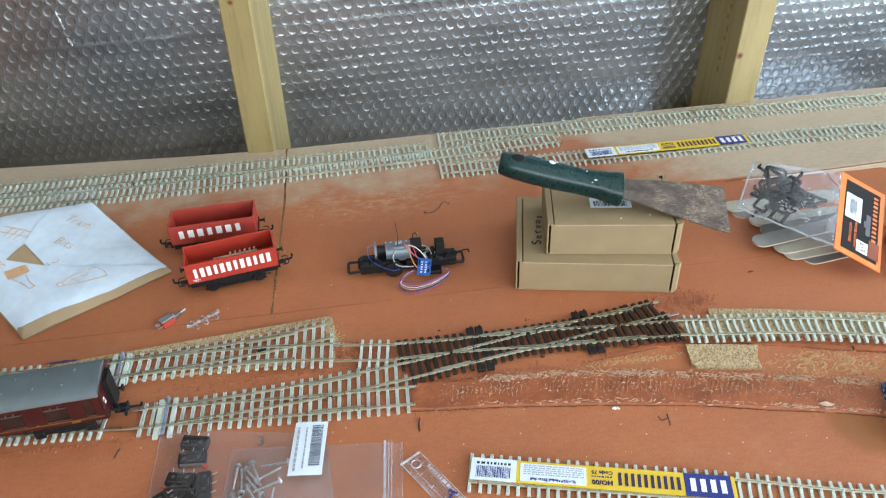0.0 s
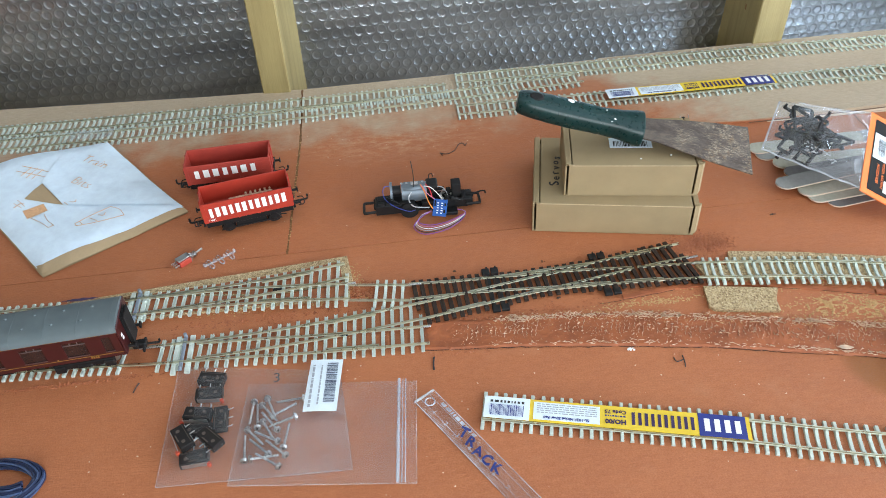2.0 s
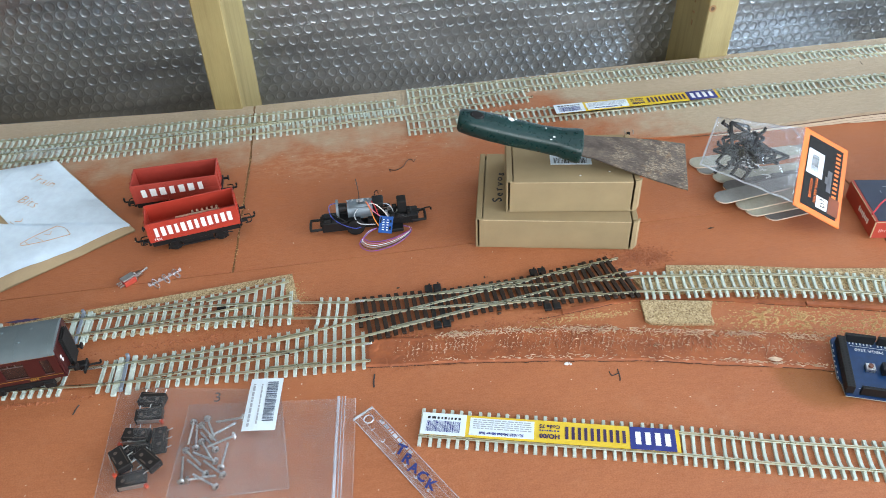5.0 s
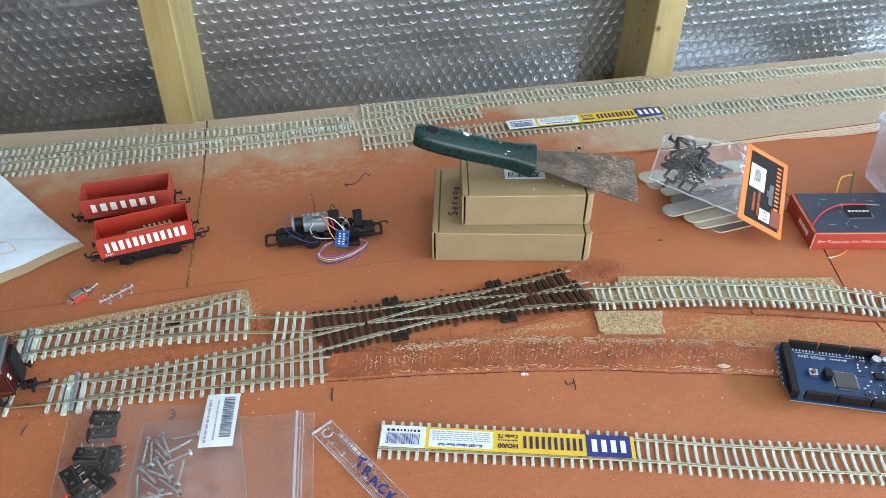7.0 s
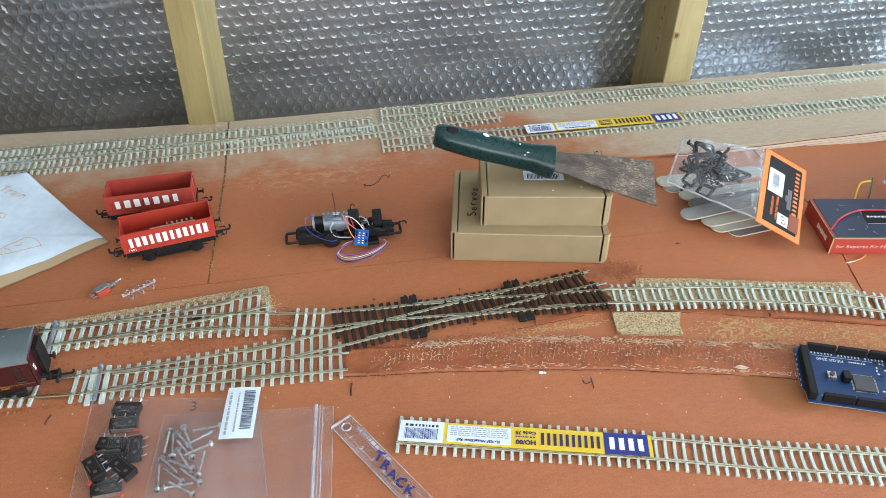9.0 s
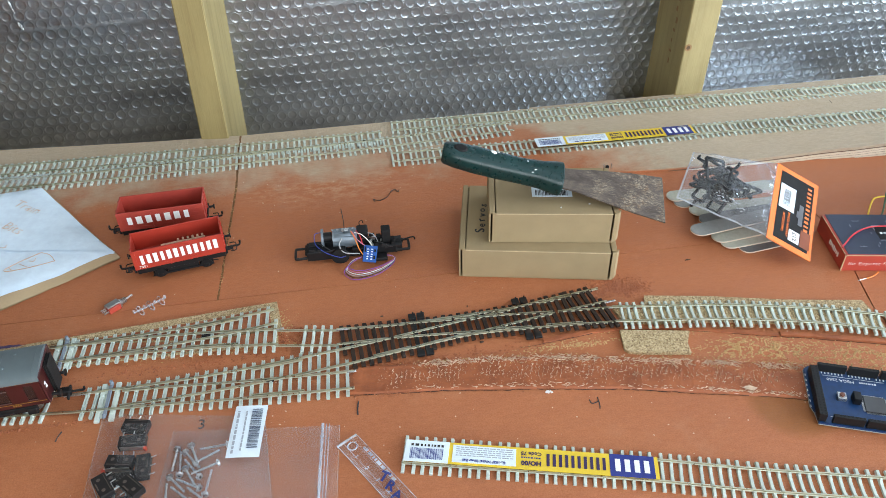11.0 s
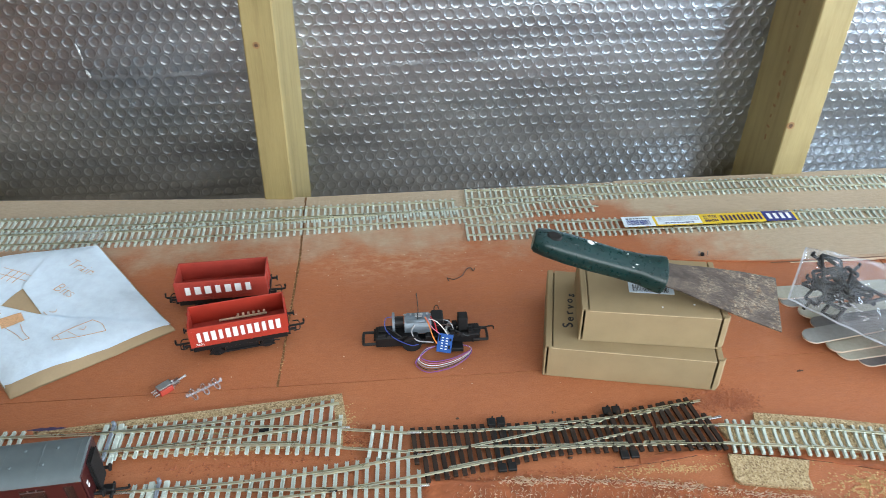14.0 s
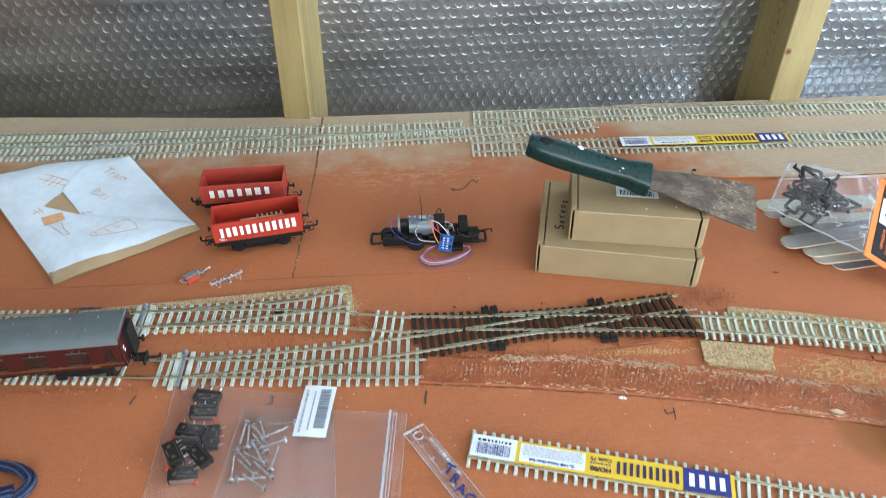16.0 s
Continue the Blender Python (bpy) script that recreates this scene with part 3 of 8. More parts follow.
# the bare back board that lies on top at the east, with its ply edge
back = tagged(new("back_board"), "bare tan fibreboard on plywood with layered edge", "board", kind="structure")


def wedge(bm, edge, rim, under, over):
    """A plate between its front edge and a straight back rim, following the rise."""
    rings = []
    for x, y in edge:
        hi, hr = max(0.00012, rise(x, y) - over), max(0.00012, rise(x, rim) - over)
        lo = min(hi - 0.00005, max(0.00005, rise(x, y) - under))
        rings.append([bm.verts.new(p) for p in ((x, y, hi), (x, rim, hr), (x, rim, 0.00003), (x, y, lo))])
    for p, q in zip(rings, rings[1:]):
        for k in range(4):
            bm.faces.new((p[k], p[(k + 1) % 4], q[(k + 1) % 4], q[k]))
    bm.faces.new(rings[0][::-1])
    bm.faces.new(rings[-1])
    bmesh.ops.recalc_face_normals(bm, faces=bm.faces)


EDGE = [(0.235, 0.667), (0.30, 0.656), (0.36, 0.6510), (0.43, 0.6480), (0.49, 0.6465), (0.582, 0.6395), (0.70, 0.634), (0.95, 0.632), (1.3, 0.632)]
EDGE = [(p.x, p.y + noise.noise(Vector((p.x * 40, 0, 1))) * 0.0008) for p in curve_pts([(x, y, 0) for x, y in EDGE], 60)]
bm = B()
wedge(bm, EDGE, 0.8092, 0.0030, 0.0)
part("face_board", bm, PAINTED, back)
o = 0.0030
for i, h in enumerate((0.0003, 0.0024, 0.0005, 0.0022, 0.0005, 0.0024, 0.0005, 0.0020)):
    bm = B()
    wedge(bm, [(x, y - 0.0012 - (0.0004 if i % 2 else 0.0)) for x, y in EDGE if rise(x) > o + 0.0006], 0.79, o + h, o + 0.00002)
    part("ply", bm, PLY if i % 2 else PLYDARK, back)
    o += h

# ---- model railway track ----
GAUGE = 0.0083      # centre line to the middle of a rail
RAILPROF = [(-0.0008, 0.0), (0.0008, 0.0), (0.0008, 0.0004), (0.0003, 0.0007), (0.0003, 0.0013), (0.00042, 0.0015), (0.00042, 0.0019),
            (-0.00042, 0.0019), (-0.00042, 0.0015), (-0.0003, 0.0013), (-0.0003, 0.0007), (-0.0008, 0.0004)]


def sleeper_mesh(name, half, material):
    """A tie with sloping shoulders and a pair of chairs on each side of both rails."""
    bm = B()
    prof = [(-half, 0.0), (-half, 0.0018), (-half + 0.0006, 0.0021), (-0.0055, 0.0021), (-0.0040, 0.0015), (0.0040, 0.0015), (0.0055, 0.0021),
            (half - 0.0006, 0.0021), (half, 0.0018), (half, 0.0)]
    w0, w1 = 0.00125, 0.00095
    a = [bm.verts.new((-(w0 if z == 0 else w1), y, z)) for y, z in prof]
    b = [bm.verts.new(((w0 if z == 0 else w1), y, z)) for y, z in prof]
    k = len(prof)
    bm.faces.new(a)
    bm.faces.new(b[::-1])
    for i in range(k - 1):
        bm.faces.new((a[i], b[i], b[i + 1], a[i + 1]))
    for s in (-1, 1):
        for o in (-0.00125, 0.00125):
            box(bm, (0, s * GAUGE + o, 0.0024), (0.0015, 0.0010, 0.0010))
    return link(name, bm, material)


SLEEPER = sleeper_mesh("sleeper", 0.0148, CONCRETE)


def shifted(pts, off, dz=0.0):
    return [p + s * off + Vector((0, 0, dz)) for p, (d, s) in zip(pts, sides(pts))]


def rail(pts, parent, material=NICKEL):
    bm = B()
    sweep(bm, pts, RAILPROF)
    return part("rail", bm, material, parent)


def put_sleeper(me, parent, p, d, rnd, name="sleeper", sy=1.0, wob=1.0):
    ob = new(name, me)
    ob.parent = parent
    a = math.degrees(math.atan2(d.y, d.x)) + rnd.uniform(-1.2, 1.2) * wob
    tilt = math.degrees(math.asin(max(-1, min(1, d.z))))
    ob.matrix_basis = pose(p.x, p.y, p.z, 0, -tilt, a) @ Matrix.Diagonal((1, sy, 1, 1))
    return ob


def track(label, ctrl, phase=0.0, pitch=0.0063, over=(0.0, 0.0), gaps=(), seed=1, group="lengths of track"):
    """Flexible track: two rails on single sleepers. over: rail left bare past the last sleepers."""
    ob = thing("railway_track", label, "model track", group=group)
    rnd = random.Random(seed)
    pts = curve_pts(ctrl, 60)
    L = length_of(pts)
    for s in (-1, 1):
        rail(shifted(pts, s * GAUGE, 0.0019), ob)
    n = int((L - over[0] - over[1] - phase) / pitch) + 1
    fine = curve_pts(ctrl, 600)
    dirs = sides(fine)
    for i in range(n):
        u = (over[0] + phase + i * pitch) / L
        if u > 1 or any(a < u < b for a, b in gaps):
            continue
        j = min(599, int(u * 599))
        put_sleeper(SLEEPER, ob, fine[j], dirs[j][0], rnd)
    return ob


def lift(pts, extra=0.0):
    return [(x, y, rise(x, y) + extra) for x, y in pts]


track("grey-sleepered flexible track, laid against the next length", [(-0.78, 0.786, 0), (-0.4184, 0.7759, 0), (-0.2474, 0.7727, 0), (-0.0744, 0.7717, 0), (0.0600, 0.7723, 0)], seed=2)
track("grey-sleepered flexible track squeezed between two lengths", [(-0.78, 0.759, 0), (-0.4046, 0.7491, 0), (-0.239, 0.7453, 0), (-0.073, 0.7512, 0), (0.07, 0.757, 0.0), (0.1285, 0.7612, 0), (0.2050, 0.7660, 0)], phase=0.0031, seed=3)
track("long grey-sleepered flexible track by the foil wall", lift([(0.0728, 0.7900), (0.252, 0.7868), (0.36, 0.7845), (0.4585, 0.7812), (0.5642, 0.7757), (0.6728, 0.7705), (0.85, 0.762), (1.25, 0.745)]), phase=0.0012, seed=4)
t3 = track("long grey-sleepered flexible track with a printed label", lift([(0.0665, 0.7252), (0.233, 0.7212), (0.33, 0.7172), (0.4275, 0.7145), (0.5238, 0.7060), (0.621, 0.6973), (0.85, 0.678), (1.25, 0.66)]), phase=0.0012, seed=5)
tp = track("loose grey-sleepered flexible track with a printed label", [(0.0349, 0.3502, 0), (0.1160, 0.3293, 0), (0.1967, 0.3085, 0), (0.259, 0.2905, 0), (0.341, 0.2694, 0), (0.62, 0.195, 0)], phase=0.0018, seed=6)
CK = 0.0030         # thickness of the cork bed
track("grey-sleepered track on cork, bare rail at its end", [(-0.75, 0.500, CK), (-0.40, 0.4890, CK), (-0.307, 0.4855, CK), (-0.2165, 0.4823, CK)], over=(0, 0.055), seed=7)
track("grey-sleepered track under the maroon coach", [(-0.75, 0.475, 0), (-0.40, 0.4475, 0), (-0.284, 0.4396, 0), (-0.2454, 0.4371, 0), (-0.188, 0.4320, 0)], over=(0, 0.026), seed=8)
track("gently curved grey-sleepered track on cork", [(0.2165, 0.4527, CK), (0.2331, 0.4501, CK), (0.300, 0.4405, CK), (0.3462, 0.4305, CK), (0.3895, 0.4189, CK), (0.4307, 0.4046, CK * 0.7), (0.4503, 0.3964, 0.001), (0.55, 0.350, 0.0), (0.75, 0.285, 0), (0.95, 0.235, 0), (1.30, 0.170, 0)], over=(0.008, 0), seed=9)
stub = thing("railway_track", "short stub of four grey sleepers under two rails", "model track", group="lengths of track")
pts = curve_pts([(-0.054, 0.4736, 0.0015), (-0.03, 0.4696, 0.0015), (-0.0035, 0.4652, 0.0015)], 12)
for s in (-1, 1):
    rail(shifted(pts, s * GAUGE, 0.0019), stub)
rnd = random.Random(3)
for x in (-0.0300, -0.0230, -0.0165, -0.0098):
    put_sleeper(SLEEPER, stub, Vector((x, 0.4700 - (x + 0.03) * 0.17, 0.0015)), Vector((1, -0.13, 0)), rnd)

PLAINTIE = {}


def tie(half, material, key):
    k = (key, round(half * 1000))
    if k not in PLAINTIE:
        bm = B()
        h = k[1] / 1000
        if key == "g":                          # a shallow channel along the top
            box(bm, (0, 0, 0.0006), (0.0024, 2 * h, 0.0012))
            for s in (-1, 1):
                box(bm, (s * 0.00092, 0, 0.00155), (0.0006, 2 * h, 0.0007))
        else:
            box(bm, (0, 0, 0.00095), (0.0033, 2 * h, 0.0019), 0.0002)
        PLAINTIE[k] = link("sleeper", bm, material)
    return PLAINTIE[k]


def near_y(pts, x):
    for a, b in zip(pts, pts[1:]):
        if a.x <= x <= b.x:
            return a.y + (b.y - a.y) * (x - a.x) / max(1e-9, b.x - a.x)
    return None


def cut(pts, x0, x1):
    return [p for p in pts if x0 <= p.x <= x1]


def chairs(bm, lines, x, z):
    for ln in lines:
        y = near_y(ln, x)
        if y is not None:
            for o in (-0.00125, 0.00125):
                box(bm, (x, y + o, z + 0.0022), (0.0014, 0.0009, 0.0009))


def turnout(label, through_line, branch, frog_x, z, x0, x1, motor_x):
    """A set of points: stock rails, closure rails, blades, frog and check rails on grey ties."""
    ob = thing("turnout", label, "model points", group="sets of points")
    rnd = random.Random(11)
    A = curve_pts([(x, y, z) for x, y in through_line], 120)
    D = curve_pts([(x, y, z) for x, y in branch], 120)
    lines = {k: shifted(p, s * GAUGE, 0.0019) for k, p, s in (("an", A, -1), ("af", A, 1), ("dn", D, -1), ("df", D, 1))}
    blade = motor_x + 0.004
    rail(lines["df"], ob)
    rail(lines["an"], ob)
    for key in ("af", "dn"):
        rail(cut(lines[key], blade + 0.004, 9), ob)
    for key, s in (("df", -1), ("an", 1)):       # check rails
        p = shifted(cut(lines[key], frog_x - 0.020, frog_x + 0.020), s * 0.0021)
        rail(p, ob)
    bm = B()                                     # frog casting
    fy = (near_y(lines["af"], frog_x) + near_y(lines["dn"], frog_x)) / 2
    box(bm, (frog_x - 0.006, fy, z + 0.0022), (0.007, 0.0034, 0.0012), 0.0003)
    part("frog", bm, BLACK, ob, "black plastic crossing insulator")
    n = int((x1 - x0) / 0.0068)
    cb = B()
    for i in range(n + 1):
        x = x0 + (x1 - x0) * i / n
        ys = [near_y(lines[k], x) for k in lines]
        ys = [y for y in ys if y is not None]
        if not ys:
            continue
        lo, hi = min(ys) - 0.0062, max(ys) + 0.0062
        d = Vector((1, -0.035, 0))
        put_sleeper(tie((hi - lo) / 2, CONCRETE, "g"), ob, Vector((x, (lo + hi) / 2, z)), d, rnd, wob=0.6)
        chairs(cb, lines.values(), x, z)
    part("rail_chair", cb, CONCRETE, ob, "tiny moulded rail chairs", kind="stuff")
    bm = B()                                     # tie bar between two long ties
    my = near_y(A, motor_x)
    box(bm, (motor_x, my + 0.001, z + 0.0022), (0.0026, 0.034, 0.0014), 0.0003)
    cyl(bm, (motor_x, my + 0.0165, z + 0.001), (motor_x, my + 0.0165, z + 0.0055), 0.0013, 10)
    cyl(bm, (motor_x, my - 0.0145, z + 0.001), (motor_x, my - 0.0145, z + 0.0045), 0.0010, 10)
    part("tie_bar", bm, TIEBAR, ob, "blue-grey plastic tie bar")
    bm = B()
    for sx in (-1, 1):
        box(bm, (motor_x + sx * 0.0050, my - 0.0005, z + 0.0011), (0.0036, 0.036, 0.0022), 0.0002)
        for yy in (-0.005, 0.005, -0.012, 0.012):
            box(bm, (motor_x + sx * 0.0050, my + yy, z + 0.0024), (0.0018, 0.0018, 0.0008))
    part("wide_tie", bm, CONCRETE, ob)
    return ob, lines


TIEBAR = mat("tie_bar_plastic", (0.20, 0.23, 0.27), 0.5, var=0.1)
tu, tul = turnout("grey-sleepered set of points on a cork strip", [(-0.2235, 0.4822), (-0.17, 0.4824), (-0.132, 0.4808), (-0.089, 0.4775), (-0.049, 0.4728)],
                  [(-0.2235, 0.4826), (-0.177, 0.4846), (-0.134, 0.4868), (-0.09, 0.4912), (-0.052, 0.4972)], -0.100, CK, -0.2205, -0.0525, -0.2140)
tl, tll = turnout("grey-sleepered set of points glued to bare board", [(-0.2000, 0.4325), (-0.187, 0.4318), (-0.128, 0.4285), (-0.088, 0.4254), (-0.048, 0.4232), (0.0065, 0.4208)],
                  [(-0.2000, 0.4327), (-0.187, 0.4325), (-0.13, 0.4336), (-0.089, 0.4358), (-0.0475, 0.4395), (0.0015, 0.4455)], -0.050, 0.0004, -0.1885, 0.0015, -0.1720)
for p, d, zz in (((0.0015, 0.4292), (0.0085, 0.4288), 0.0004), ((0.0015, 0.4538), (0.0095, 0.4552), 0.0004), ((-0.052, 0.4821), (-0.045, 0.4809), CK), ((-0.205, 0.4410), (-0.186, 0.4405), 0.0)):
    bm = B()
    box(bm, ((p[0] + d[0]) / 2, (p[1] + d[1]) / 2, zz + 0.0028), (abs(d[0] - p[0]), 0.0020, 0.0014), 0.0004, None)
    ob = part("rail_joiner", bm, ZINC, tl if zz < 0.001 else tu, "bright metal rail joiner")

# the double slip on dark ties
slip = thing("slip_crossing", "dark-sleepered slip crossing with nickel rails", "model points", group="sets of points")
ZS = 0.0016
SA = curve_pts([(x, y, ZS) for x, y in ((-0.0045, 0.4662), (0.0434, 0.4655), (0.120, 0.4605), (0.1685, 0.4565), (0.2180, 0.4531))], 200)
SB = curve_pts([(x, y, ZS) for x, y in ((0.0, 0.4438), (0.0434, 0.4503), (0.100, 0.4597), (0.1685, 0.4712), (0.2150, 0.4775))], 200)
bent = {1: curve_pts([(x, y, ZS) for x, y in ((-0.0045, 0.4662), (0.0487, 0.4635), (0.0946, 0.4645), (0.1417, 0.4668), (0.1685, 0.4712), (0.2150, 0.4775))], 100),
        -1: curve_pts([(x, y, ZS) for x, y in ((0.0, 0.4438), (0.0452, 0.4514), (0.0904, 0.4582), (0.1131, 0.4591), (0.1357, 0.4583), (0.1811, 0.4560), (0.2180, 0.4531))], 100)}
slines = []
for s in (-1, 1):
    slines.append(shifted(bent[s], s * GAUGE, 0.0019))
    rail(slines[-1], slip, NICKEL)
for base, s, spans in ((SA, -1, ((-9, 0.0380), (0.0415, 0.118))), (SA, 1, ((0.090, 0.1700), (0.1735, 9))), (SB, 1, ((-9, 0.0365), (0.0395, 0.100))), (SB, -1, ((0.100, 0.1710), (0.1745, 9)))):
    ln = shifted(base, s * GAUGE, 0.0019)
    slines.append(ln)
    for a, b in spans:
        rail(cut(ln, a, b), slip)
# blades lying against the slip rails
for base, s, a, b in ((SA, 1, 0.056, 0.088), (SB, -1, 0.060, 0.098), (SB, 1, 0.102, 0.140), (SA, -1, 0.120, 0.150)):
    rail(cut(shifted(base, s * (GAUGE - 0.0012), 0.0019), a, b), slip)
for x0, x1, base, s in ((0.022, 0.052, SA, 1), (0.022, 0.052, SB, -1), (0.160, 0.190, SA, -1), (0.160, 0.190, SB, 1)):
    rail(cut(shifted(base, s * GAUGE - s * 0.0022, 0.0019), x0, x1), slip)
rnd = random.Random(5)
cb = B()
n = 34
for i in range(n + 1):
    x = 0.0005 + 0.2135 * i / n
    ys = [y for y in (near_y(ln, x) for ln in slines) if y is not None]
    lo, hi = min(ys) - 0.0050, max(ys) + 0.0046
    put_sleeper(tie((hi - lo) / 2, BROWN, "b"), slip, Vector((x, (lo + hi) / 2, ZS + 0.00003 * i)), Vector((1, 0.045 + (0.10 if i > n - 5 else 0), 0)), rnd)
    chairs(cb, slines, x, ZS)
part("rail_chair", cb, BROWN, slip, "tiny moulded rail chairs", kind="stuff")
for x, w in ((0.0578, 0.0046), (0.0648, 0.0046), (0.1438, 0.0046), (0.1508, 0.0046)):
    bm = B()
    yc = 0.4605 + (x - 0.1) * 0.040
    box(bm, (x - 0.001, yc + 0.0208, ZS + 0.0014), (w * 1.3, 0.0065, 0.0024), 0.0004)
    box(bm, (x + 0.001, yc - 0.0200, ZS + 0.0014), (w * 1.3, 0.0065, 0.0024), 0.0004)
    box(bm, (x, yc, ZS + 0.0016), (w * 0.6, 0.046, 0.0014), 0.0002)
    cyl(bm, (x, yc + 0.0238, ZS), (x, yc + 0.0238, ZS + 0.0036), 0.0007, 8)
    part("tie_bar", bm, BLACK, slip, "black plastic operating bar")
for c, a in (((0.2185, 0.4682), 8), ((0.2205, 0.4608), -4), ((0.0005, 0.4736), -3)):
    bm = B()
    box(bm, (0, 0, ZS + 0.0030), (0.010, 0.0020, 0.0013), 0.0004)
    bmesh.ops.transform(bm, matrix=pose(c[0], c[1], 0, 0, 0, a), verts=bm.verts)
    part("rail_joiner", bm, ZINC, slip, "bright metal rail joiner")

# printed labels lying between the rails


def track_label(a, b, z, seed, near):
    """A long printed label; print reads upside down from the front."""
    a, b = Vector((*a, 0)), Vector((*b, 0))
    d = b - a
    L, w = d.length, 0.0172
    ob = thing("track_label", "yellow, white and blue printed label" + (" in the loose track" if near else " in the back track"), "label", (a.x, a.y, z), math.degrees(math.atan2(d.y, d.x)), "track labels")
    rnd = random.Random(seed)
    I = Matrix.Identity(4)
    up = pose(0, 0, 0.0003, 0, 0, 180)

    def flat(name, x0, x1, y0, y1, h, material, label=""):
        bm = B()
        box(bm, ((x0 + x1) / 2 * L, (y0 + y1) / 2 * w, h), ((x1 - x0) * L, (y1 - y0) * w, 0.0002))
        return part(name, bm, material, ob, label)

    flat("paper", 0, 1, -0.5, 0.5, 0.0, YELLOW)
    flat("barcode_panel", 0.0, 0.177, -0.5, 0.5, 0.0002, LABELWHITE)
    flat("text_panel", 0.192, 0.445, -0.40, 0.40, 0.0002, LABELWHITE)
    flat("brand_panel", 0.812, 0.985, -0.5, 0.5, 0.0002, NAVY, "dark blue panel")
    bm = B()
    barcode(bm, Matrix.Translation((0, 0, 0.00035)), 0.022 * L, 0.155 * L, -0.36 * w, 0.14 * w, rnd, 30)
    part("barcode", bm, NAVY, ob)
    bm = B()
    bars(bm, Matrix.Translation((0, 0, 0.00035)), 0.022 * L, 0.155 * L, 0.20 * w, 0.36 * w, 1, rnd)
    part("small_print", bm, INK, ob)
    bm = B()
    bars(bm, Matrix.Translation((0, 0, 0.00035)), 0.205 * L, 0.435 * L, -0.12 * w, 0.36 * w, 5, rnd, 0.6)
    part("small_print", bm, GREYPRINT, ob)
    lettering("print", "SL-102F Nickel Silver Rail", 0.0028, NAVY, ob, Matrix.Translation((0.318 * L, -0.28 * w, 0.0004)) @ pose(0, 0, 0, 0, 0, 180), 0.00008, "", 1.0, 0.00008)
    lettering("print", "HO/00", 0.0047, PRINTPURPLE, ob, Matrix.Translation((0.505 * L, -0.20 * w, 0.0003)) @ pose(0, 0, 0, 0, 0, 180), 0.00008, "", 1.0, 0.0002)
    lettering("print", "Code 75", 0.0039, PRINTPURPLE, ob, Matrix.Translation((0.505 * L, 0.24 * w, 0.0003)) @ pose(0, 0, 0, 0, 0, 180), 0.00008, "", 1.0, 0.0001)
    bm = B()
    bars(bm, Matrix.Translation((0, 0, 0.0003)), 0.465 * L, 0.545 * L, 0.0, 0.09 * w, 1, rnd)
    part("small_print", bm, NAVY, ob)
    for i in range(10):
        bm = B()
        box(bm, ((0.5715 + i * 0.0243) * L, 0, 0.0003), (0.0120 * L, 0.56 * w, 0.0002))
        part("product_bar", bm, PRINTPURPLE, ob, "dark purple block")
    for i in range(4):
        bm = B()
        box(bm, ((0.843 + i * 0.0372) * L, 0, 0.0004), (0.0205 * L, 0.56 * w, 0.0002), 0.00005)
        part("brand_bar", bm, WHITE, ob, "white block")
    return ob


track_label((0.0362, 0.3508), (0.1985, 0.3085), 0.0042, 1, True)
track_label((0.2205, 0.7208), (0.3965, 0.7180), 0.0060, 2, False)

# cork underlay and what was left of it
def cork(name, poly, z1, label):
    bm = B()
    prism(bm, poly, 0.0, z1)
    ob = new(name, link(name, bm, CORK))
    return tagged(ob, label, "cork", kind="structure")


cork("cork_bed", [(-0.268, 0.4995), (-0.268, 0.497), (-0.2, 0.4965), (-0.12, 0.482), (-0.050, 0.4855), (-0.0475, 0.4895), (-0.0515, 0.5175)], CK, "thin cork strip under the points")
cork("cork_bed", [(-0.75, 0.513), (-0.75, 0.484), (-0.16, 0.4725), (-0.05, 0.470), (-0.051, 0.484), (-0.12, 0.482), (-0.2, 0.4962), (-0.27, 0.497), (-0.27, 0.5005)], CK * 0.9, "thin cork strip under the points")
cork("cork_bed", [(0.2495, 0.4720), (0.300, 0.4625), (0.36, 0.4475), (0.4213, 0.4362), (0.4225, 0.4230), (0.4215, 0.4030), (0.40, 0.4090), (0.37, 0.4175), (0.300, 0.4340), (0.2230, 0.4450), (0.2190, 0.4620), (0.2440, 0.4560)], CK, "thin cork strip under the curved track")
EARTHBED = mat("earth_painted_bed", (0.34, 0.098, 0.034), 0.62, var=0.3, scale=90, fine=700, bump=0.7, dist=0.0006, col2=(0.46, 0.165, 0.070))


def painted_bed(poly, z0, label):
    """Earth-red paint brushed over the cork between the sleepers, with a wavy edge."""
    bm = B()
    out = []
    for (x0, y0), (x1, y1) in zip(poly, poly[1:] + poly[:1]):
        n = max(1, int(math.hypot(x1 - x0, y1 - y0) / 0.004))
        for k in range(n):
            x, y = x0 + (x1 - x0) * k / n, y0 + (y1 - y0) * k / n
            out.append((x, y + noise.noise(Vector((x * 120, y * 40, 3))) * 0.0011 + noise.noise(Vector((x * 420, 0, 5))) * 0.0006))
    prism(bm, out, z0 + 0.00005, z0 + 0.00035)
    tagged(new("painted_bed", link("painted_bed", bm, EARTHBED)), label, "track bed", kind="structure")


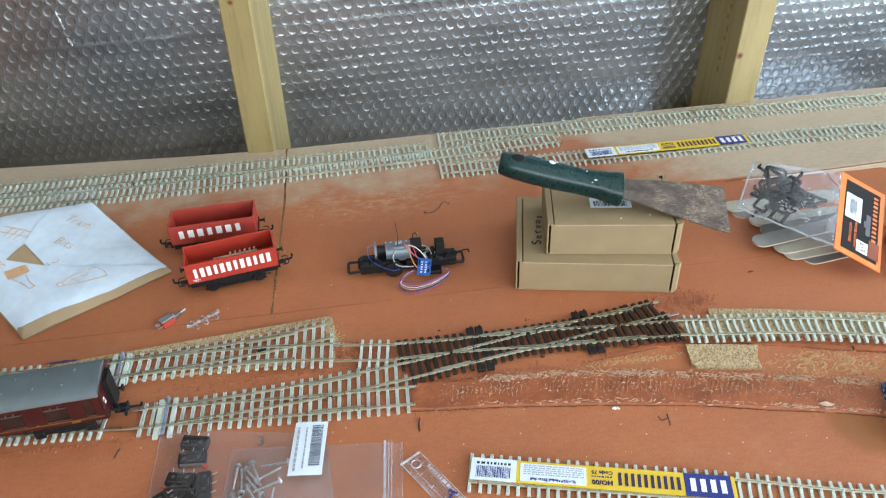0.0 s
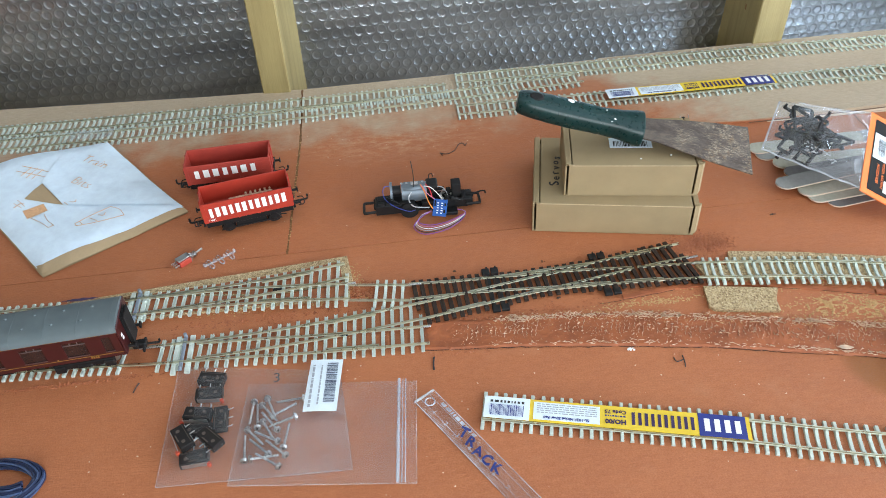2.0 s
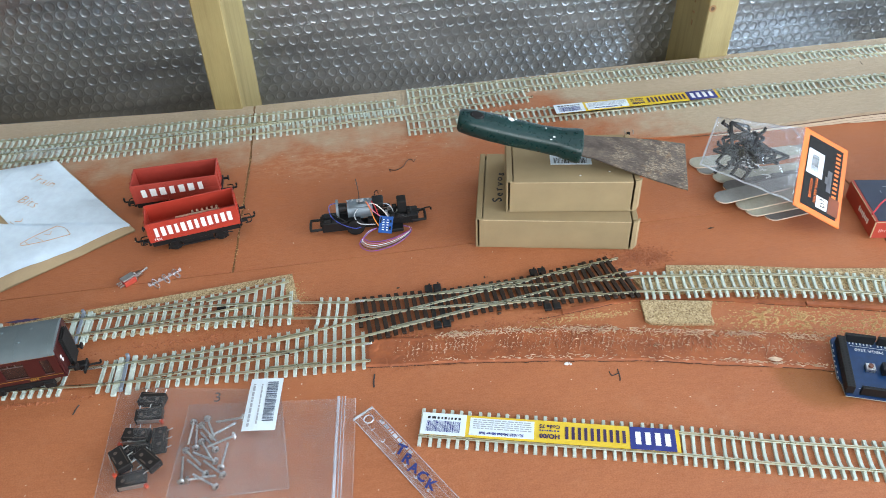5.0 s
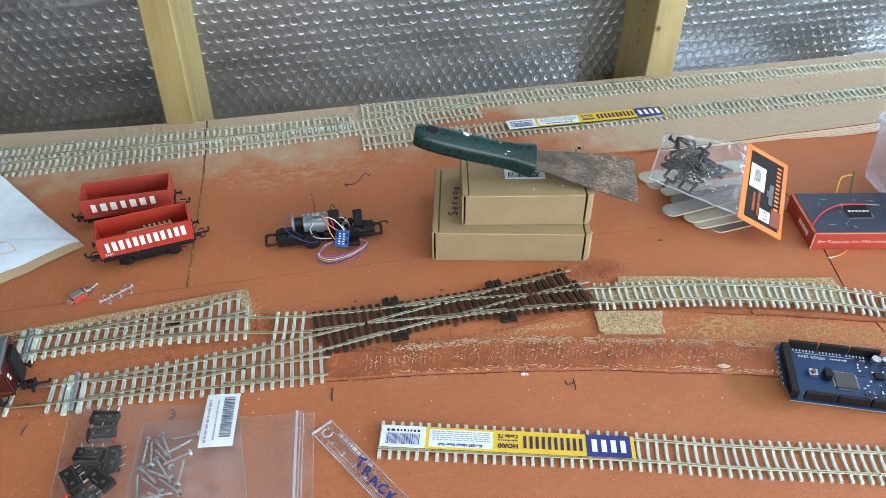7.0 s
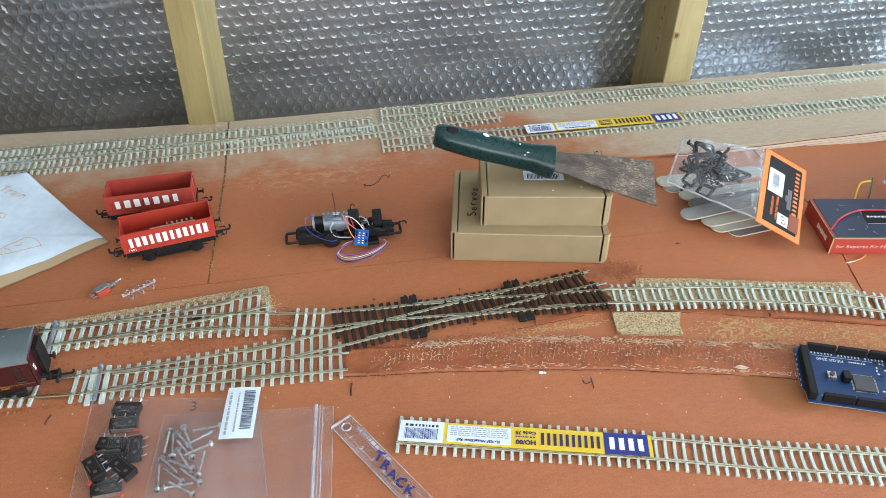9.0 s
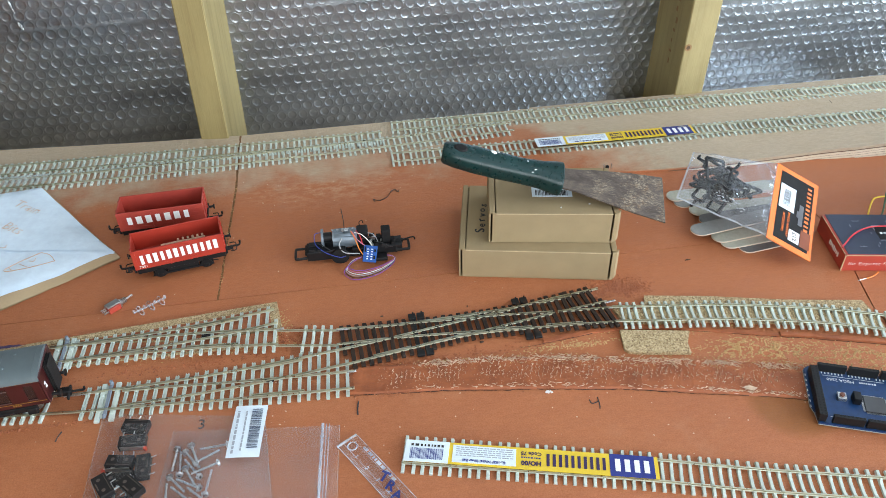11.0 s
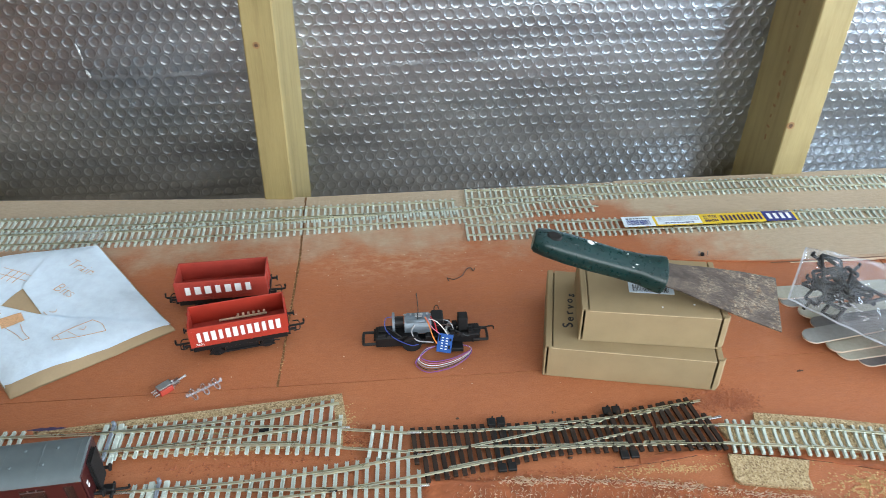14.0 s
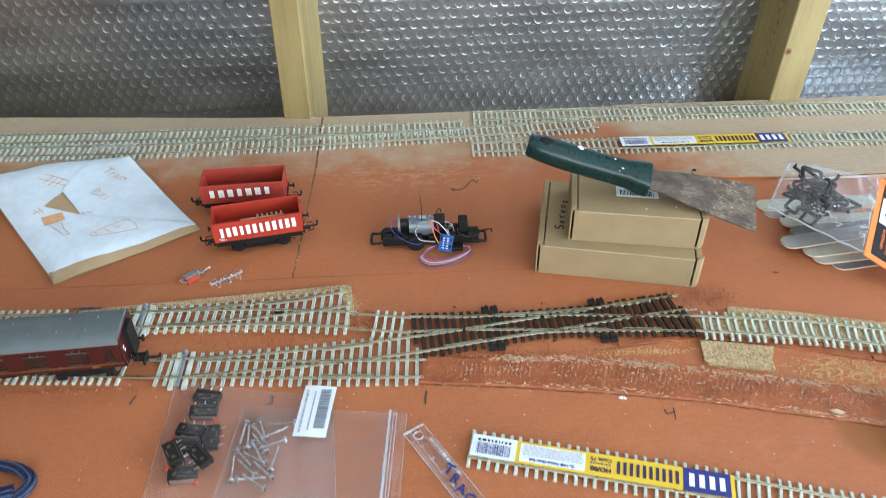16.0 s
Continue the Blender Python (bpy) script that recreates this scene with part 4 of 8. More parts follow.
painted_bed([(-0.262, 0.4975), (-0.21, 0.4975), (-0.15, 0.5010), (-0.10, 0.5055), (-0.058, 0.5105), (-0.0555, 0.4900), (-0.056, 0.4865), (-0.12, 0.4835), (-0.2, 0.4972)], CK, "earth-red paint over the cork between the sleepers")
painted_bed([(-0.745, 0.512), (-0.745, 0.485), (-0.16, 0.4732), (-0.053, 0.4710), (-0.054, 0.4832), (-0.12, 0.4812), (-0.2, 0.4955), (-0.27, 0.4962), (-0.272, 0.5002)], CK * 0.9, "earth-red paint over the cork under the track")
cork_bits = cork("cork_offcut", [(0.2165, 0.4372), (0.2420, 0.4325), (0.2700, 0.4268), (0.2635, 0.4150), (0.2622, 0.4046), (0.2360, 0.4090), (0.2165, 0.4130), (0.2135, 0.4170)], 0.0028, "rectangular cork offcut lying on the board")


def crumbs(name, label, material, n, spots, seed, size=(0.0004, 0.0012), patchy=0.0):
    """Loose crumbs, as one heap of small uneven chips."""
    rnd = random.Random(seed)
    vs, fs = [], []
    for i in range(n):
        cx, cy, rx, ry = rnd.choice(spots)
        x, y = cx + rnd.gauss(0, rx), cy + rnd.gauss(0, ry)
        s = rnd.uniform(*size)
        if patchy and abs(noise.noise(Vector((x * 130, y * 200, seed)))) > patchy and rnd.random() < 0.93:
            continue
        b = len(vs)
        a = rnd.uniform(0, 6.28)
        for k in range(4):
            q = a + k * 1.57 + rnd.uniform(-0.4, 0.4)
            vs.append((x + s * math.cos(q) * rnd.uniform(0.6, 1.2), y + s * math.sin(q) * rnd.uniform(0.6, 1.2), 0.0))
        vs.append((x + rnd.uniform(-s, s) * 0.3, y + rnd.uniform(-s, s) * 0.3, s * rnd.uniform(0.4, 1.0)))
        for k in range(4):
            fs.append((b + k, b + (k + 1) % 4, b + 4))
    me = bpy.data.meshes.new(name)
    me.from_pydata(vs, [], fs)
    me.materials.append(material)
    return tagged(new(name, me), label, "crumbs", kind="stuff")


crumbs("cork_crumbs", "tan cork crumbs stuck to the board", CRUMB, 9000, [(0.30, 0.406, 0.014, 0.0055), (0.335, 0.397, 0.014, 0.0055), (0.375, 0.385, 0.016, 0.0055), (0.415, 0.372, 0.018, 0.0055), (0.45, 0.360, 0.018, 0.0055)], 21, (0.0004, 0.0011), 0.11)
crumbs("earth_crumbs", "earth-red paint crumbs beside the tracks", SCRAPED, 1500, [(0.225, 0.487, 0.012, 0.006), (-0.12, 0.459, 0.05, 0.003), (-0.25, 0.4165, 0.03, 0.0012), (0.03, 0.428, 0.01, 0.005), (-0.04, 0.478, 0.008, 0.006), (0.09, 0.434, 0.05, 0.003)], 22)
crumbs("sawdust", "pale specks of dust on the board", GLUE, 260, [(0.0, 0.5, 0.22, 0.12), (0.15, 0.36, 0.15, 0.05), (-0.1, 0.36, 0.12, 0.04), (0.0, 0.68, 0.08, 0.02)], 23, (0.0003, 0.0008))
crumbs("cork_crumbs", "tan cork crumbs along the edge of the bed", CRUMB, 1100, [(0.19, 0.4295, 0.012, 0.002), (0.16, 0.431, 0.014, 0.002), (-0.05, 0.492, 0.006, 0.008), (-0.10, 0.470, 0.04, 0.002), (0.24, 0.44, 0.02, 0.002), (0.30, 0.428, 0.03, 0.002)], 24, (0.0003, 0.0010))

crumbs("fibre_crumbs", "tan fibre crumbs along the board joint", CRUMB, 110, [(-0.1004 + 0.00036 * k, 0.545 + 0.012 * k, 0.0007, 0.008) for k in range(14)], 25, (0.0003, 0.0009))
crumbs("sandy_crumbs", "earth-red sandy crumbs at the end of the torn bed", EARTHBED, 2600, [(0.018, 0.4215, 0.008, 0.007), (0.040, 0.4185, 0.012, 0.008), (0.228, 0.4885, 0.011, 0.006), (0.244, 0.4865, 0.008, 0.005)], 27, (0.0004, 0.0013))
# painted edge of the old bed, below the curved track
for pts, h in (([(0.3385, 0.4125), (0.36, 0.4065), (0.40, 0.3945), (0.45, 0.3795), (0.56, 0.340)], 0.0020), ([(0.155, 0.4370), (0.21, 0.4405), (0.26, 0.4330), (0.30, 0.4225), (0.3375, 0.4120)], 0.0012)):
    bm = B()
    p = curve_pts([(x, y, 0.0) for x, y in pts], 120)
    p = [q + Vector((0, noise.noise(Vector((q.x * 90, 2, h * 900))) * 0.0009, 0)) for q in p]
    sweep(bm, p, [(-0.0012, 0.0), (-0.0009, h), (0.0030, h), (0.0036, 0.0)])
    ob = new("painted_ridge", link("painted_ridge", bm, SCRAPED))
    tagged(ob, "low earth-red painted ridge of the old bed", "glue ridge", kind="structure")
# strip where a track was torn up
bm = B()
TOPE = [(0.0, 0.437), (0.018, 0.4345), (0.13, 0.4255), (0.2145, 0.4090), (0.338, 0.3800), (0.46, 0.345)]
BOTE = [(0.0, 0.4085), (0.010, 0.4080), (0.122, 0.3940), (0.216, 0.3765), (0.322, 0.3500), (0.43, 0.318)]
tp1, bp1 = curve_pts([(*p, 0) for p in TOPE], 401), curve_pts([(*p, 0) for p in BOTE], 401)


def torn(u, v):
    i = min(400, int(round(u * 400)))
    p = bp1[i].lerp(tp1[i], v)
    q = Vector((p.x * 160, p.y * 160, 0))
    edge = max(0.0, min(1.0, min(v, 1 - v) * 34, u * 60))
    sandy = 1.0 if u < 0.07 + 0.03 * noise.noise(q * 0.2) else 0.5
    lip = (0.0006 if 0.84 < v < 0.95 else 0.0003 if 0.03 < v < 0.07 else 0.0) * (0.3 + abs(noise.noise(q * 0.6)))
    ridge = abs(noise.noise(q)) * 0.0007 * sandy + abs(noise.noise(q * 2.7)) * 0.0006 * sandy + lip
    return (p.x + noise.noise(q * 0.4) * 0.0008, p.y + noise.noise(q * 0.5 + Vector((7, 0, 0))) * 0.0010 + noise.noise(q * 0.06) * 0.0008, (0.0013 + ridge) * edge - 0.0003 * (1 - edge))


sheet(bm, 400, 40, torn)
ob = new("torn_bed", link("torn_bed", bm, SCRAPED, True))
tagged(ob, "rough dark strip of torn glue where track was lifted", "glue bed", kind="structure")
strip = crumbs("sandy_crumbs", "earth-red sandy crumbs stuck on the torn bed", EARTHBED, 5200, [(*bp1[20 + 16 * k].lerp(tp1[20 + 16 * k], 0.55).to_2d(), 0.009, 0.0075) for k in range(22)], 28, (0.0003, 0.0010), 0.2)
strip.location.z = 0.0012
strip = crumbs("cork_crumbs", "tan cork crumbs along the far edge of the torn bed", CRUMB, 3000, [(*bp1[50 + 15 * k].lerp(tp1[50 + 15 * k], 0.90).to_2d(), 0.008, 0.0022) for k in range(21)], 29, (0.0003, 0.0009), 0.16)
strip.location.z = 0.0013
# dark ribbons stand in for the shaded cracks along the bed edges
CRACKSHADE = mat("dark_crack_shade", (0.055, 0.020, 0.010), 0.9, var=0.4, scale=300)
for pts, w in (([p + Vector((0, -0.0004, 0.0002)) for p in bp1[4:380]], 0.00045), ([p + Vector((0, -0.0016, 0.0002)) for p in curve_pts([(0.3385, 0.4125, 0), (0.36, 0.4065, 0), (0.40, 0.3945, 0), (0.45, 0.3795, 0), (0.56, 0.340, 0)], 120)], 0.0004),
               ([p + Vector((0, -0.0014, 0.0002)) for p in curve_pts([(0.135, 0.4350, 0), (0.21, 0.4405, 0), (0.26, 0.4330, 0), (0.30, 0.4225, 0), (0.3375, 0.4120, 0)], 120)], 0.0003)):
    bm = B()
    prev = None
    for p in pts:
        o = noise.noise(Vector((p.x * 150, 3, 1))) * 0.0008 + noise.noise(Vector((p.x * 22, 5, 1))) * 0.0010
        k = w * (0.4 + 1.3 * abs(noise.noise(Vector((p.x * 90, 8, 2)))))
        cur = (bm.verts.new((p.x, p.y + o - k, p.z)), bm.verts.new((p.x, p.y + o, p.z + 0.0003)), bm.verts.new((p.x, p.y + o + k, p.z)))
        if prev:
            bm.faces.new((prev[0], cur[0], cur[1], prev[1]))
            bm.faces.new((prev[1], cur[1], cur[2], prev[2]))
        prev = cur
    tagged(new("crack_shade_line", link("crack_shade_line", bm, CRACKSHADE)), "dark ribbon painted for the shaded crack along the old bed", "score line", kind="structure")
rnd = random.Random(31)
vs, fs = [], []


def thread(x, y, a, ln, w, h):
    """One torn, slightly bent thread."""
    c, s, bend = math.cos(a), math.sin(a), rnd.uniform(-0.5, 0.5) * ln * 0.5
    base = len(vs)
    for t, o in ((-0.5, 0.0), (-0.1, bend), (0.2, bend * 0.6), (0.5, 0.0)):
        px_, py_ = x + c * ln * t - s * o, y + s * ln * t + c * o
        vs.extend([(px_ - s * w, py_ + c * w, h - 0.0003), (px_, py_, h + (0.0003 if abs(t) < 0.3 else 0)), (px_ + s * w, py_ - c * w, h - 0.0003)])
    for q in (0, 3, 6):
        fs.extend([(base + q, base + q + 1, base + q + 4, base + q + 3), (base + q + 1, base + q + 2, base + q + 5, base + q + 4)])


def bed(x, v):
    u = max(0.0, min(1.0, (x - 0.005) / 0.44))
    i = min(400, int(u * 400))
    return bp1[i].lerp(tp1[i], v)


for i in range(2600):           # tangle along the far edge
    x = rnd.uniform(0.055, 0.44)
    if noise.noise(Vector((x * 60, 1.0, 4.0))) < rnd.uniform(-0.5, 0.35) or (x > 0.33 and rnd.random() < 0.5):
        continue
    p = bed(x, rnd.gauss(0.90, 0.055))
    thread(p.x, p.y, rnd.gauss(0.0, 0.6) if rnd.random() < 0.6 else rnd.uniform(0, 3.14), rnd.uniform(0.0008, 0.0036), rnd.uniform(0.00004, 0.00011), 0.0021)
for k in range(45):             # brackets left round the old sleepers
    x0 = 0.030 + 0.0064 * k
    if noise.noise(Vector((x0 * 45, 6.0, 2.0))) < -0.28:
        continue
    many = 0.95 if x0 < 0.20 else 0.75
    for side in (-0.0016, 0.0016):
        v = rnd.uniform(0.30, 0.5)
        while v < rnd.uniform(0.6, 0.86):
            p = bed(x0 + side, v)
            if rnd.random() < many:
                thread(p.x, p.y, 1.35 + rnd.gauss(0, 0.25), rnd.uniform(0.0020, 0.0040), rnd.uniform(0.00006, 0.00012), 0.0018)
            if rnd.random() < 0.22:
                thread(p.x, p.y, rnd.gauss(-0.2, 0.3), rnd.uniform(0.0015, 0.0036), rnd.uniform(0.00008, 0.00016), 0.0018)
            v += rnd.uniform(0.06, 0.12)
for i in range(420):            # bits along the near edge
    x = rnd.uniform(0.27, 0.44) if i % 3 else rnd.uniform(0.06, 0.3)
    p = bed(x, rnd.gauss(0.09, 0.035))
    thread(p.x, p.y, rnd.gauss(-0.25, 0.4), rnd.uniform(0.0008, 0.0040), rnd.uniform(0.00007, 0.00017), 0.0017)
for i in range(700):            # scattered specks
    p = bed(rnd.uniform(0.03, 0.44), rnd.uniform(0.08, 0.9))
    thread(p.x, p.y, rnd.uniform(0, 3.14), rnd.uniform(0.0003, 0.0010), rnd.uniform(0.00005, 0.00012), 0.0018)
me = bpy.data.meshes.new("glue_threads")
me.from_pydata(vs, [], fs)
me.materials.append(GLUE)
ob = new("glue_threads", me)
tagged(ob, "pale torn threads of dried glue", "glue", kind="stuff")

# ---- things on the board ----


def block_row(parent, material, m, x0, x1, h, n, hollow=(), label="", name="letter_block", gap=0.24, t=0.0003):
    """A row of plain upright blocks that stands where a trade name is printed. Hollow ones are frames."""
    step = (x1 - x0) / n
    w = step * (1 - gap)
    k = min(w * 0.32, h * 0.2)
    for i in range(n):
        bm = B()
        cx = x0 + step * (i + 0.5)
        if i in hollow:
            box(bm, (cx - w / 2 + k / 2, 0, 0), (k, h, t))
            box(bm, (cx + w / 2 - k / 2, 0, 0), (k, h, t))
            box(bm, (cx, h / 2 - k / 2, 0), (w - 2 * k, k, t))
            box(bm, (cx, -h / 2 + k / 2, 0), (w - 2 * k, k, t))
        else:
            box(bm, (cx, 0, 0), (w * (0.66 if i % 3 else 0.52), h, t))
        bmesh.ops.transform(bm, matrix=m, verts=bm.verts)
        part(name, bm, material, parent, label)


def stroke(bm, pts, r=0.0004, z=0.0):
    return tube(bm, [(*p, z) for p in pts], r, max(6, 4 * len(pts)), 4)


# paper envelope
def envelope():
    W, H = 0.1290, 0.1610
    ob = thing("envelope", "white and kraft paper envelope with orange crayon drawings, lying flat", "envelope", (-0.3010, 0.5355, 0.0), 32.0)

    def z_of(u, v, top):
        e = max(0.0, min(1.0, min(u, 1 - u) * 9, min(v, 1 - v) * 9))
        lean = 0.0055 * max(0.0, (v - 0.45)) * 1.8
        w = noise.noise(Vector((u * 4, v * 4, 1.7))) * 0.0012 + noise.noise(Vector((u * 9 + v * 3, v * 7, 4.2))) * 0.0006 + abs(noise.noise(Vector((u * 3 - v * 6, v * 2, 8.1)))) * 0.0010
        return lean + (0.0012 + 0.0042 * e ** 0.6 + w if top else 0.0003)

    def at(u, v):
        # a sheet that is not quite square
        return (u * (0.1285 - 0.0150 * v) + (1 - u) * v * -0.0225, v * (0.1970 - 0.0450 * u ** 1.8))

    def back(x, y):
        u, v = x / 0.125, y / 0.16
        for k in range(8):
            a, b = at(max(0, u), v)
            u, v = u + (x - a) / 0.12, v + (y - b) / 0.17
        return u, v

    def top(u, v, up):
        return (*at(u, v), z_of(u, v, True) + up)

    bm = B()
    sheet(bm, 30, 34, lambda u, v: (*at(u, v), z_of(u, v, True)))
    sheet(bm, 30, 34, lambda u, v: (*at(1 - u, v), z_of(1 - u, v, False)))
    bmesh.ops.remove_doubles(bm, verts=bm.verts, dist=0.0002)
    part("kraft_back", bm, KRAFT, ob, "brown kraft paper body", True)

    bm = B()
    sheet(bm, 30, 34, lambda a, b: top(0.006 + 0.984 * a, 0.040 + 0.060 * (1 - a) * 0.4 + (0.955 - 0.02 * (1 - a)) * b + 0.02 * math.sin(a * 9) * (1 - b) * 0.2, 0.0004))
    part("white_face", bm, PAPER, ob, "white paper face", True)
    bm = B()                                # flap folded over from the east corner
    fa, fb, fc, fd = back(0.0398, 0.1260), back(0.0443, 0.0811), (1.0, 0.05), back(0.0830, 0.1660)

    def flap(a, b):
        p = (fa[0] + (fb[0] - fa[0]) * a, fa[1] + (fb[1] - fa[1]) * a)
        q = (fd[0] + (fc[0] - fd[0]) * a, fd[1] + (fc[1] - fd[1]) * a)
        u, v = p[0] + (q[0] - p[0]) * b, p[1] + (q[1] - p[1]) * b
        return top(u, v, 0.0010 + 0.0008 * (1 - b))

    sheet(bm, 20, 24, flap)
    part("flap", bm, PAPER, ob, "white folded flap", True)
    bm = B()
    tri = [back(0.0398, 0.1260), back(0.0193, 0.1117), back(0.0443, 0.0811)]
    sheet(bm, 8, 8, lambda a, b: top(*(tri[0][i] + (tri[1][i] - tri[0][i]) * a * (1 - b) + (tri[2][i] - tri[0][i]) * b for i in (0, 1)), 0.0009))
    part("kraft_patch", bm, KRAFT, ob, "bare kraft triangle below the flap", True)
    bm = B()
    sheet(bm, 6, 6, lambda a, b: top(0.010 + 0.075 * a, 0.010 + 0.065 * b * (1 - 0.5 * a), 0.0011))
    part("kraft_corner", bm, KRAFT, ob, "folded kraft corner", True)
    zt = 0.0078
    for words, u, v, s in (("Train", 0.090, 0.1210, 0.0150), ("Bits", 0.0685, 0.0975, 0.0155)):
        lettering("handwriting", words, s, ORANGEINK, ob, pose(u, v, z_of(*back(u, v), True) + 0.0034, 0, 0, -68) @ Matrix.Shear("XZ", 4, (0, 0)), 0.00008, "thin orange crayon lettering", 1.05, -0.0004)
    bm = B()
    q = [(0.0128, 0.0975), (0.0314, 0.0930), (0.0298, 0.0810), (0.0156, 0.0812)]
    sheet(bm, 6, 6, lambda a, b: top(*back(0.0128 + 0.0180 * a, 0.0970 - 0.0150 * b - 0.003 * a * (1 - b)), 0.0009))
    part("crayon_patch", bm, ORANGEINK, ob, "orange crayon block")
    drawn = [[(0.0432, 0.0451), (0.0574, 0.0485), (0.0765, 0.0476)], [(0.0765, 0.0476), (0.0810, 0.0380), (0.0812, 0.0273)], [(0.0812, 0.0273), (0.060, 0.034), (0.0439, 0.0414), (0.0432, 0.0451)],
             [(0.056, 0.046), (0.060, 0.036)], [(0.0475, 0.0465), (0.0480, 0.0405)], [(0.064, 0.044), (0.067, 0.040), (0.070, 0.043)],
             [(0.0156, 0.0812), (0.0205, 0.068), (0.0234, 0.0563)], [(0.0267, 0.0786), (0.0262, 0.067), (0.0283, 0.0560)], [(0.0234, 0.0563), (0.0283, 0.0560)],
             [(0.0266, 0.1608), (0.0360, 0.147), (0.0451, 0.1336)], [(0.0335, 0.1640), (0.043, 0.150), (0.0513, 0.1368)], [(0.0275, 0.150), (0.0400, 0.156)], [(0.0305, 0.144), (0.0440, 0.151)], [(0.0340, 0.139), (0.0475, 0.146)],
             [(0.010, 0.112), (0.0135, 0.102)], [(0.014, 0.1145), (0.0165, 0.102)], [(0.008, 0.106), (0.0135, 0.108), (0.017, 0.106)], [(0.050, 0.079), (0.054, 0.076), (0.0560, 0.079)], [(0.046, 0.082), (0.0475, 0.076)]]
    for line in drawn:
        bm = B()
        up = 0.0008 if line[0][0] < 0.04 or line[0][1] < 0.06 else 0.0022
        tube(bm, [(x, y, z_of(*back(x, y), True) + up) for x, y in line], 0.00026, 14, 4)
        part("crayon_line", bm, ORANGEINK, ob)
    return ob


envelope()
bm = B()
sheet(bm, 8, 4, lambda u, v: (-0.330 + 0.045 * u, 0.738 + 0.012 * v, 0.0066 + 0.002 * v + 0.0006 * math.sin(u * 7)))
tape = new("tape_strip", link("tape_strip", bm, TAPE, True))
tagged(tape, "strip of clear tape over the back track", "tape")


# open coal wagons
FADED = mat("faded_red", (0.33, 0.034, 0.022), 0.55, var=0.2, scale=50, fine=1200, bump=0.08, col2=(0.40, 0.050, 0.030))


def wagon(label, place, rz, name_blocks, hollow, wear, number="", coat=None):
    ob = thing("wagon", label, "toy wagon", place, rz, "open wagons")
    L, W, z0, z1, t = 0.0755, 0.0285, 0.0158, 0.0352, 0.0011
    bm = B()
    box(bm, (0, 0, z0 + 0.0012), (L - 0.0005, W - 0.0005, 0.0016))
    part("floor", bm, wear, ob, "inside floor")
    for s, n in ((-1, "near_side"), (1, "far_side")):
        bm = B()
        box(bm, (0, s * (W / 2 - t / 2), (z0 + z1) / 2), (L, t, z1 - z0), 0.0002)
        for k in range(1, 5):       # plank joints as slight proud strips
            box(bm, (0, s * (W / 2 + 0.00004), z0 + k * 0.004 - 0.0018), (L - 0.0006, 0.0002, 0.0034))
        for x in (-0.0085, 0.0085):
            box(bm, (x, s * (W / 2 + 0.0002), (z0 + z1) / 2 - 0.001), (0.0013, 0.0007, z1 - z0 - 0.002))
        for x in (-0.0362, 0.0362):
            box(bm, (x, s * (W / 2 + 0.00015), (z0 + z1) / 2), (0.0032, 0.0005, z1 - z0 - 0.0006))
        part("side", bm, coat, ob, "red planked side")
    for s in (-1, 1):
        bm = B()
        box(bm, (s * (L / 2 - t / 2), 0, (z0 + z1) / 2), (t, W - 2 * t - 0.0001, z1 - z0), 0.0002)
        for y in (-0.007, 0.007):
            box(bm, (s * (L / 2 + 0.0003), y, (z0 + z1) / 2), (0.0010, 0.0017, z1 - z0 - 0.001))
        part("end", bm, coat, ob, "red end wall")
        bm = B()
        box(bm, (s * (L / 2 + 0.0003), 0, z0 - 0.0012), (0.0022, W, 0.0030), 0.0002)
        part("headstock", bm, BLACK, ob)
        for y in (-0.0098, 0.0098):
            bm = B()
            cyl(bm, (s * (L / 2 + 0.001), y, z0 - 0.001), (s * (L / 2 + 0.0055), y, z0 - 0.001), 0.0011, 10)
            cyl(bm, (s * (L / 2 + 0.0055), y, z0 - 0.001), (s * (L / 2 + 0.0065), y, z0 - 0.001), 0.0024, 14)
            part("buffer", bm, BLACK, ob)
        bm = B()
        tube(bm, [(s * (L / 2 - 0.004), 0, z0 - 0.006), (s * (L / 2 + 0.006), 0, z0 - 0.006), (s * (L / 2 + 0.0125), 0.0005, z0 - 0.006), (s * (L / 2 + 0.0130), 0.0010, z0 - 0.002)], 0.0009, 18, 6)
        tube(bm, [(s * (L / 2 + 0.004), -0.006, z0 - 0.0065), (s * (L / 2 + 0.009), -0.005, z0 - 0.0065), (s * (L / 2 + 0.009), 0.005, z0 - 0.0065), (s * (L / 2 + 0.004), 0.006, z0 - 0.0065)], 0.0005, 24, 5)
        part("coupling", bm, BLACK, ob, "black hook and loop coupling")
    for s in (-1, 1):
        bm = B()
        box(bm, (0, s * 0.0122, z0 - 0.0026), (L - 0.002, 0.0024, 0.0052), 0.0002)
        box(bm, (0, s * 0.0130, z0 - 0.0098), (0.0400, 0.0014, 0.0016), 0.0002)
        box(bm, (0, s * 0.0085, z0 - 0.0055), (0.0260, 0.0080, 0.0085), 0.0006)
        part("solebar", bm, BLACK, ob)
        for x in (-0.0195, 0.0195):
            bm = B()
            prism(bm, [(x - 0.0065, -0.0008), (x + 0.0065, -0.0008), (x + 0.0022, 0.0008), (x - 0.0022, 0.0008)], 0, 0.001)
            bmesh.ops.transform(bm, matrix=Matrix.Translation((0, s * 0.0134, z0 - 0.0070)) @ Matrix.Rotation(radians(90), 4, "X") @ Matrix.Translation((0, 0, -0.0005)) @ Matrix.Diagonal((1, 4.2, 1, 1)), verts=bm.verts)
            box(bm, (x, s * 0.0138, z0 - 0.0092), (0.0042, 0.0022, 0.0034), 0.0003)
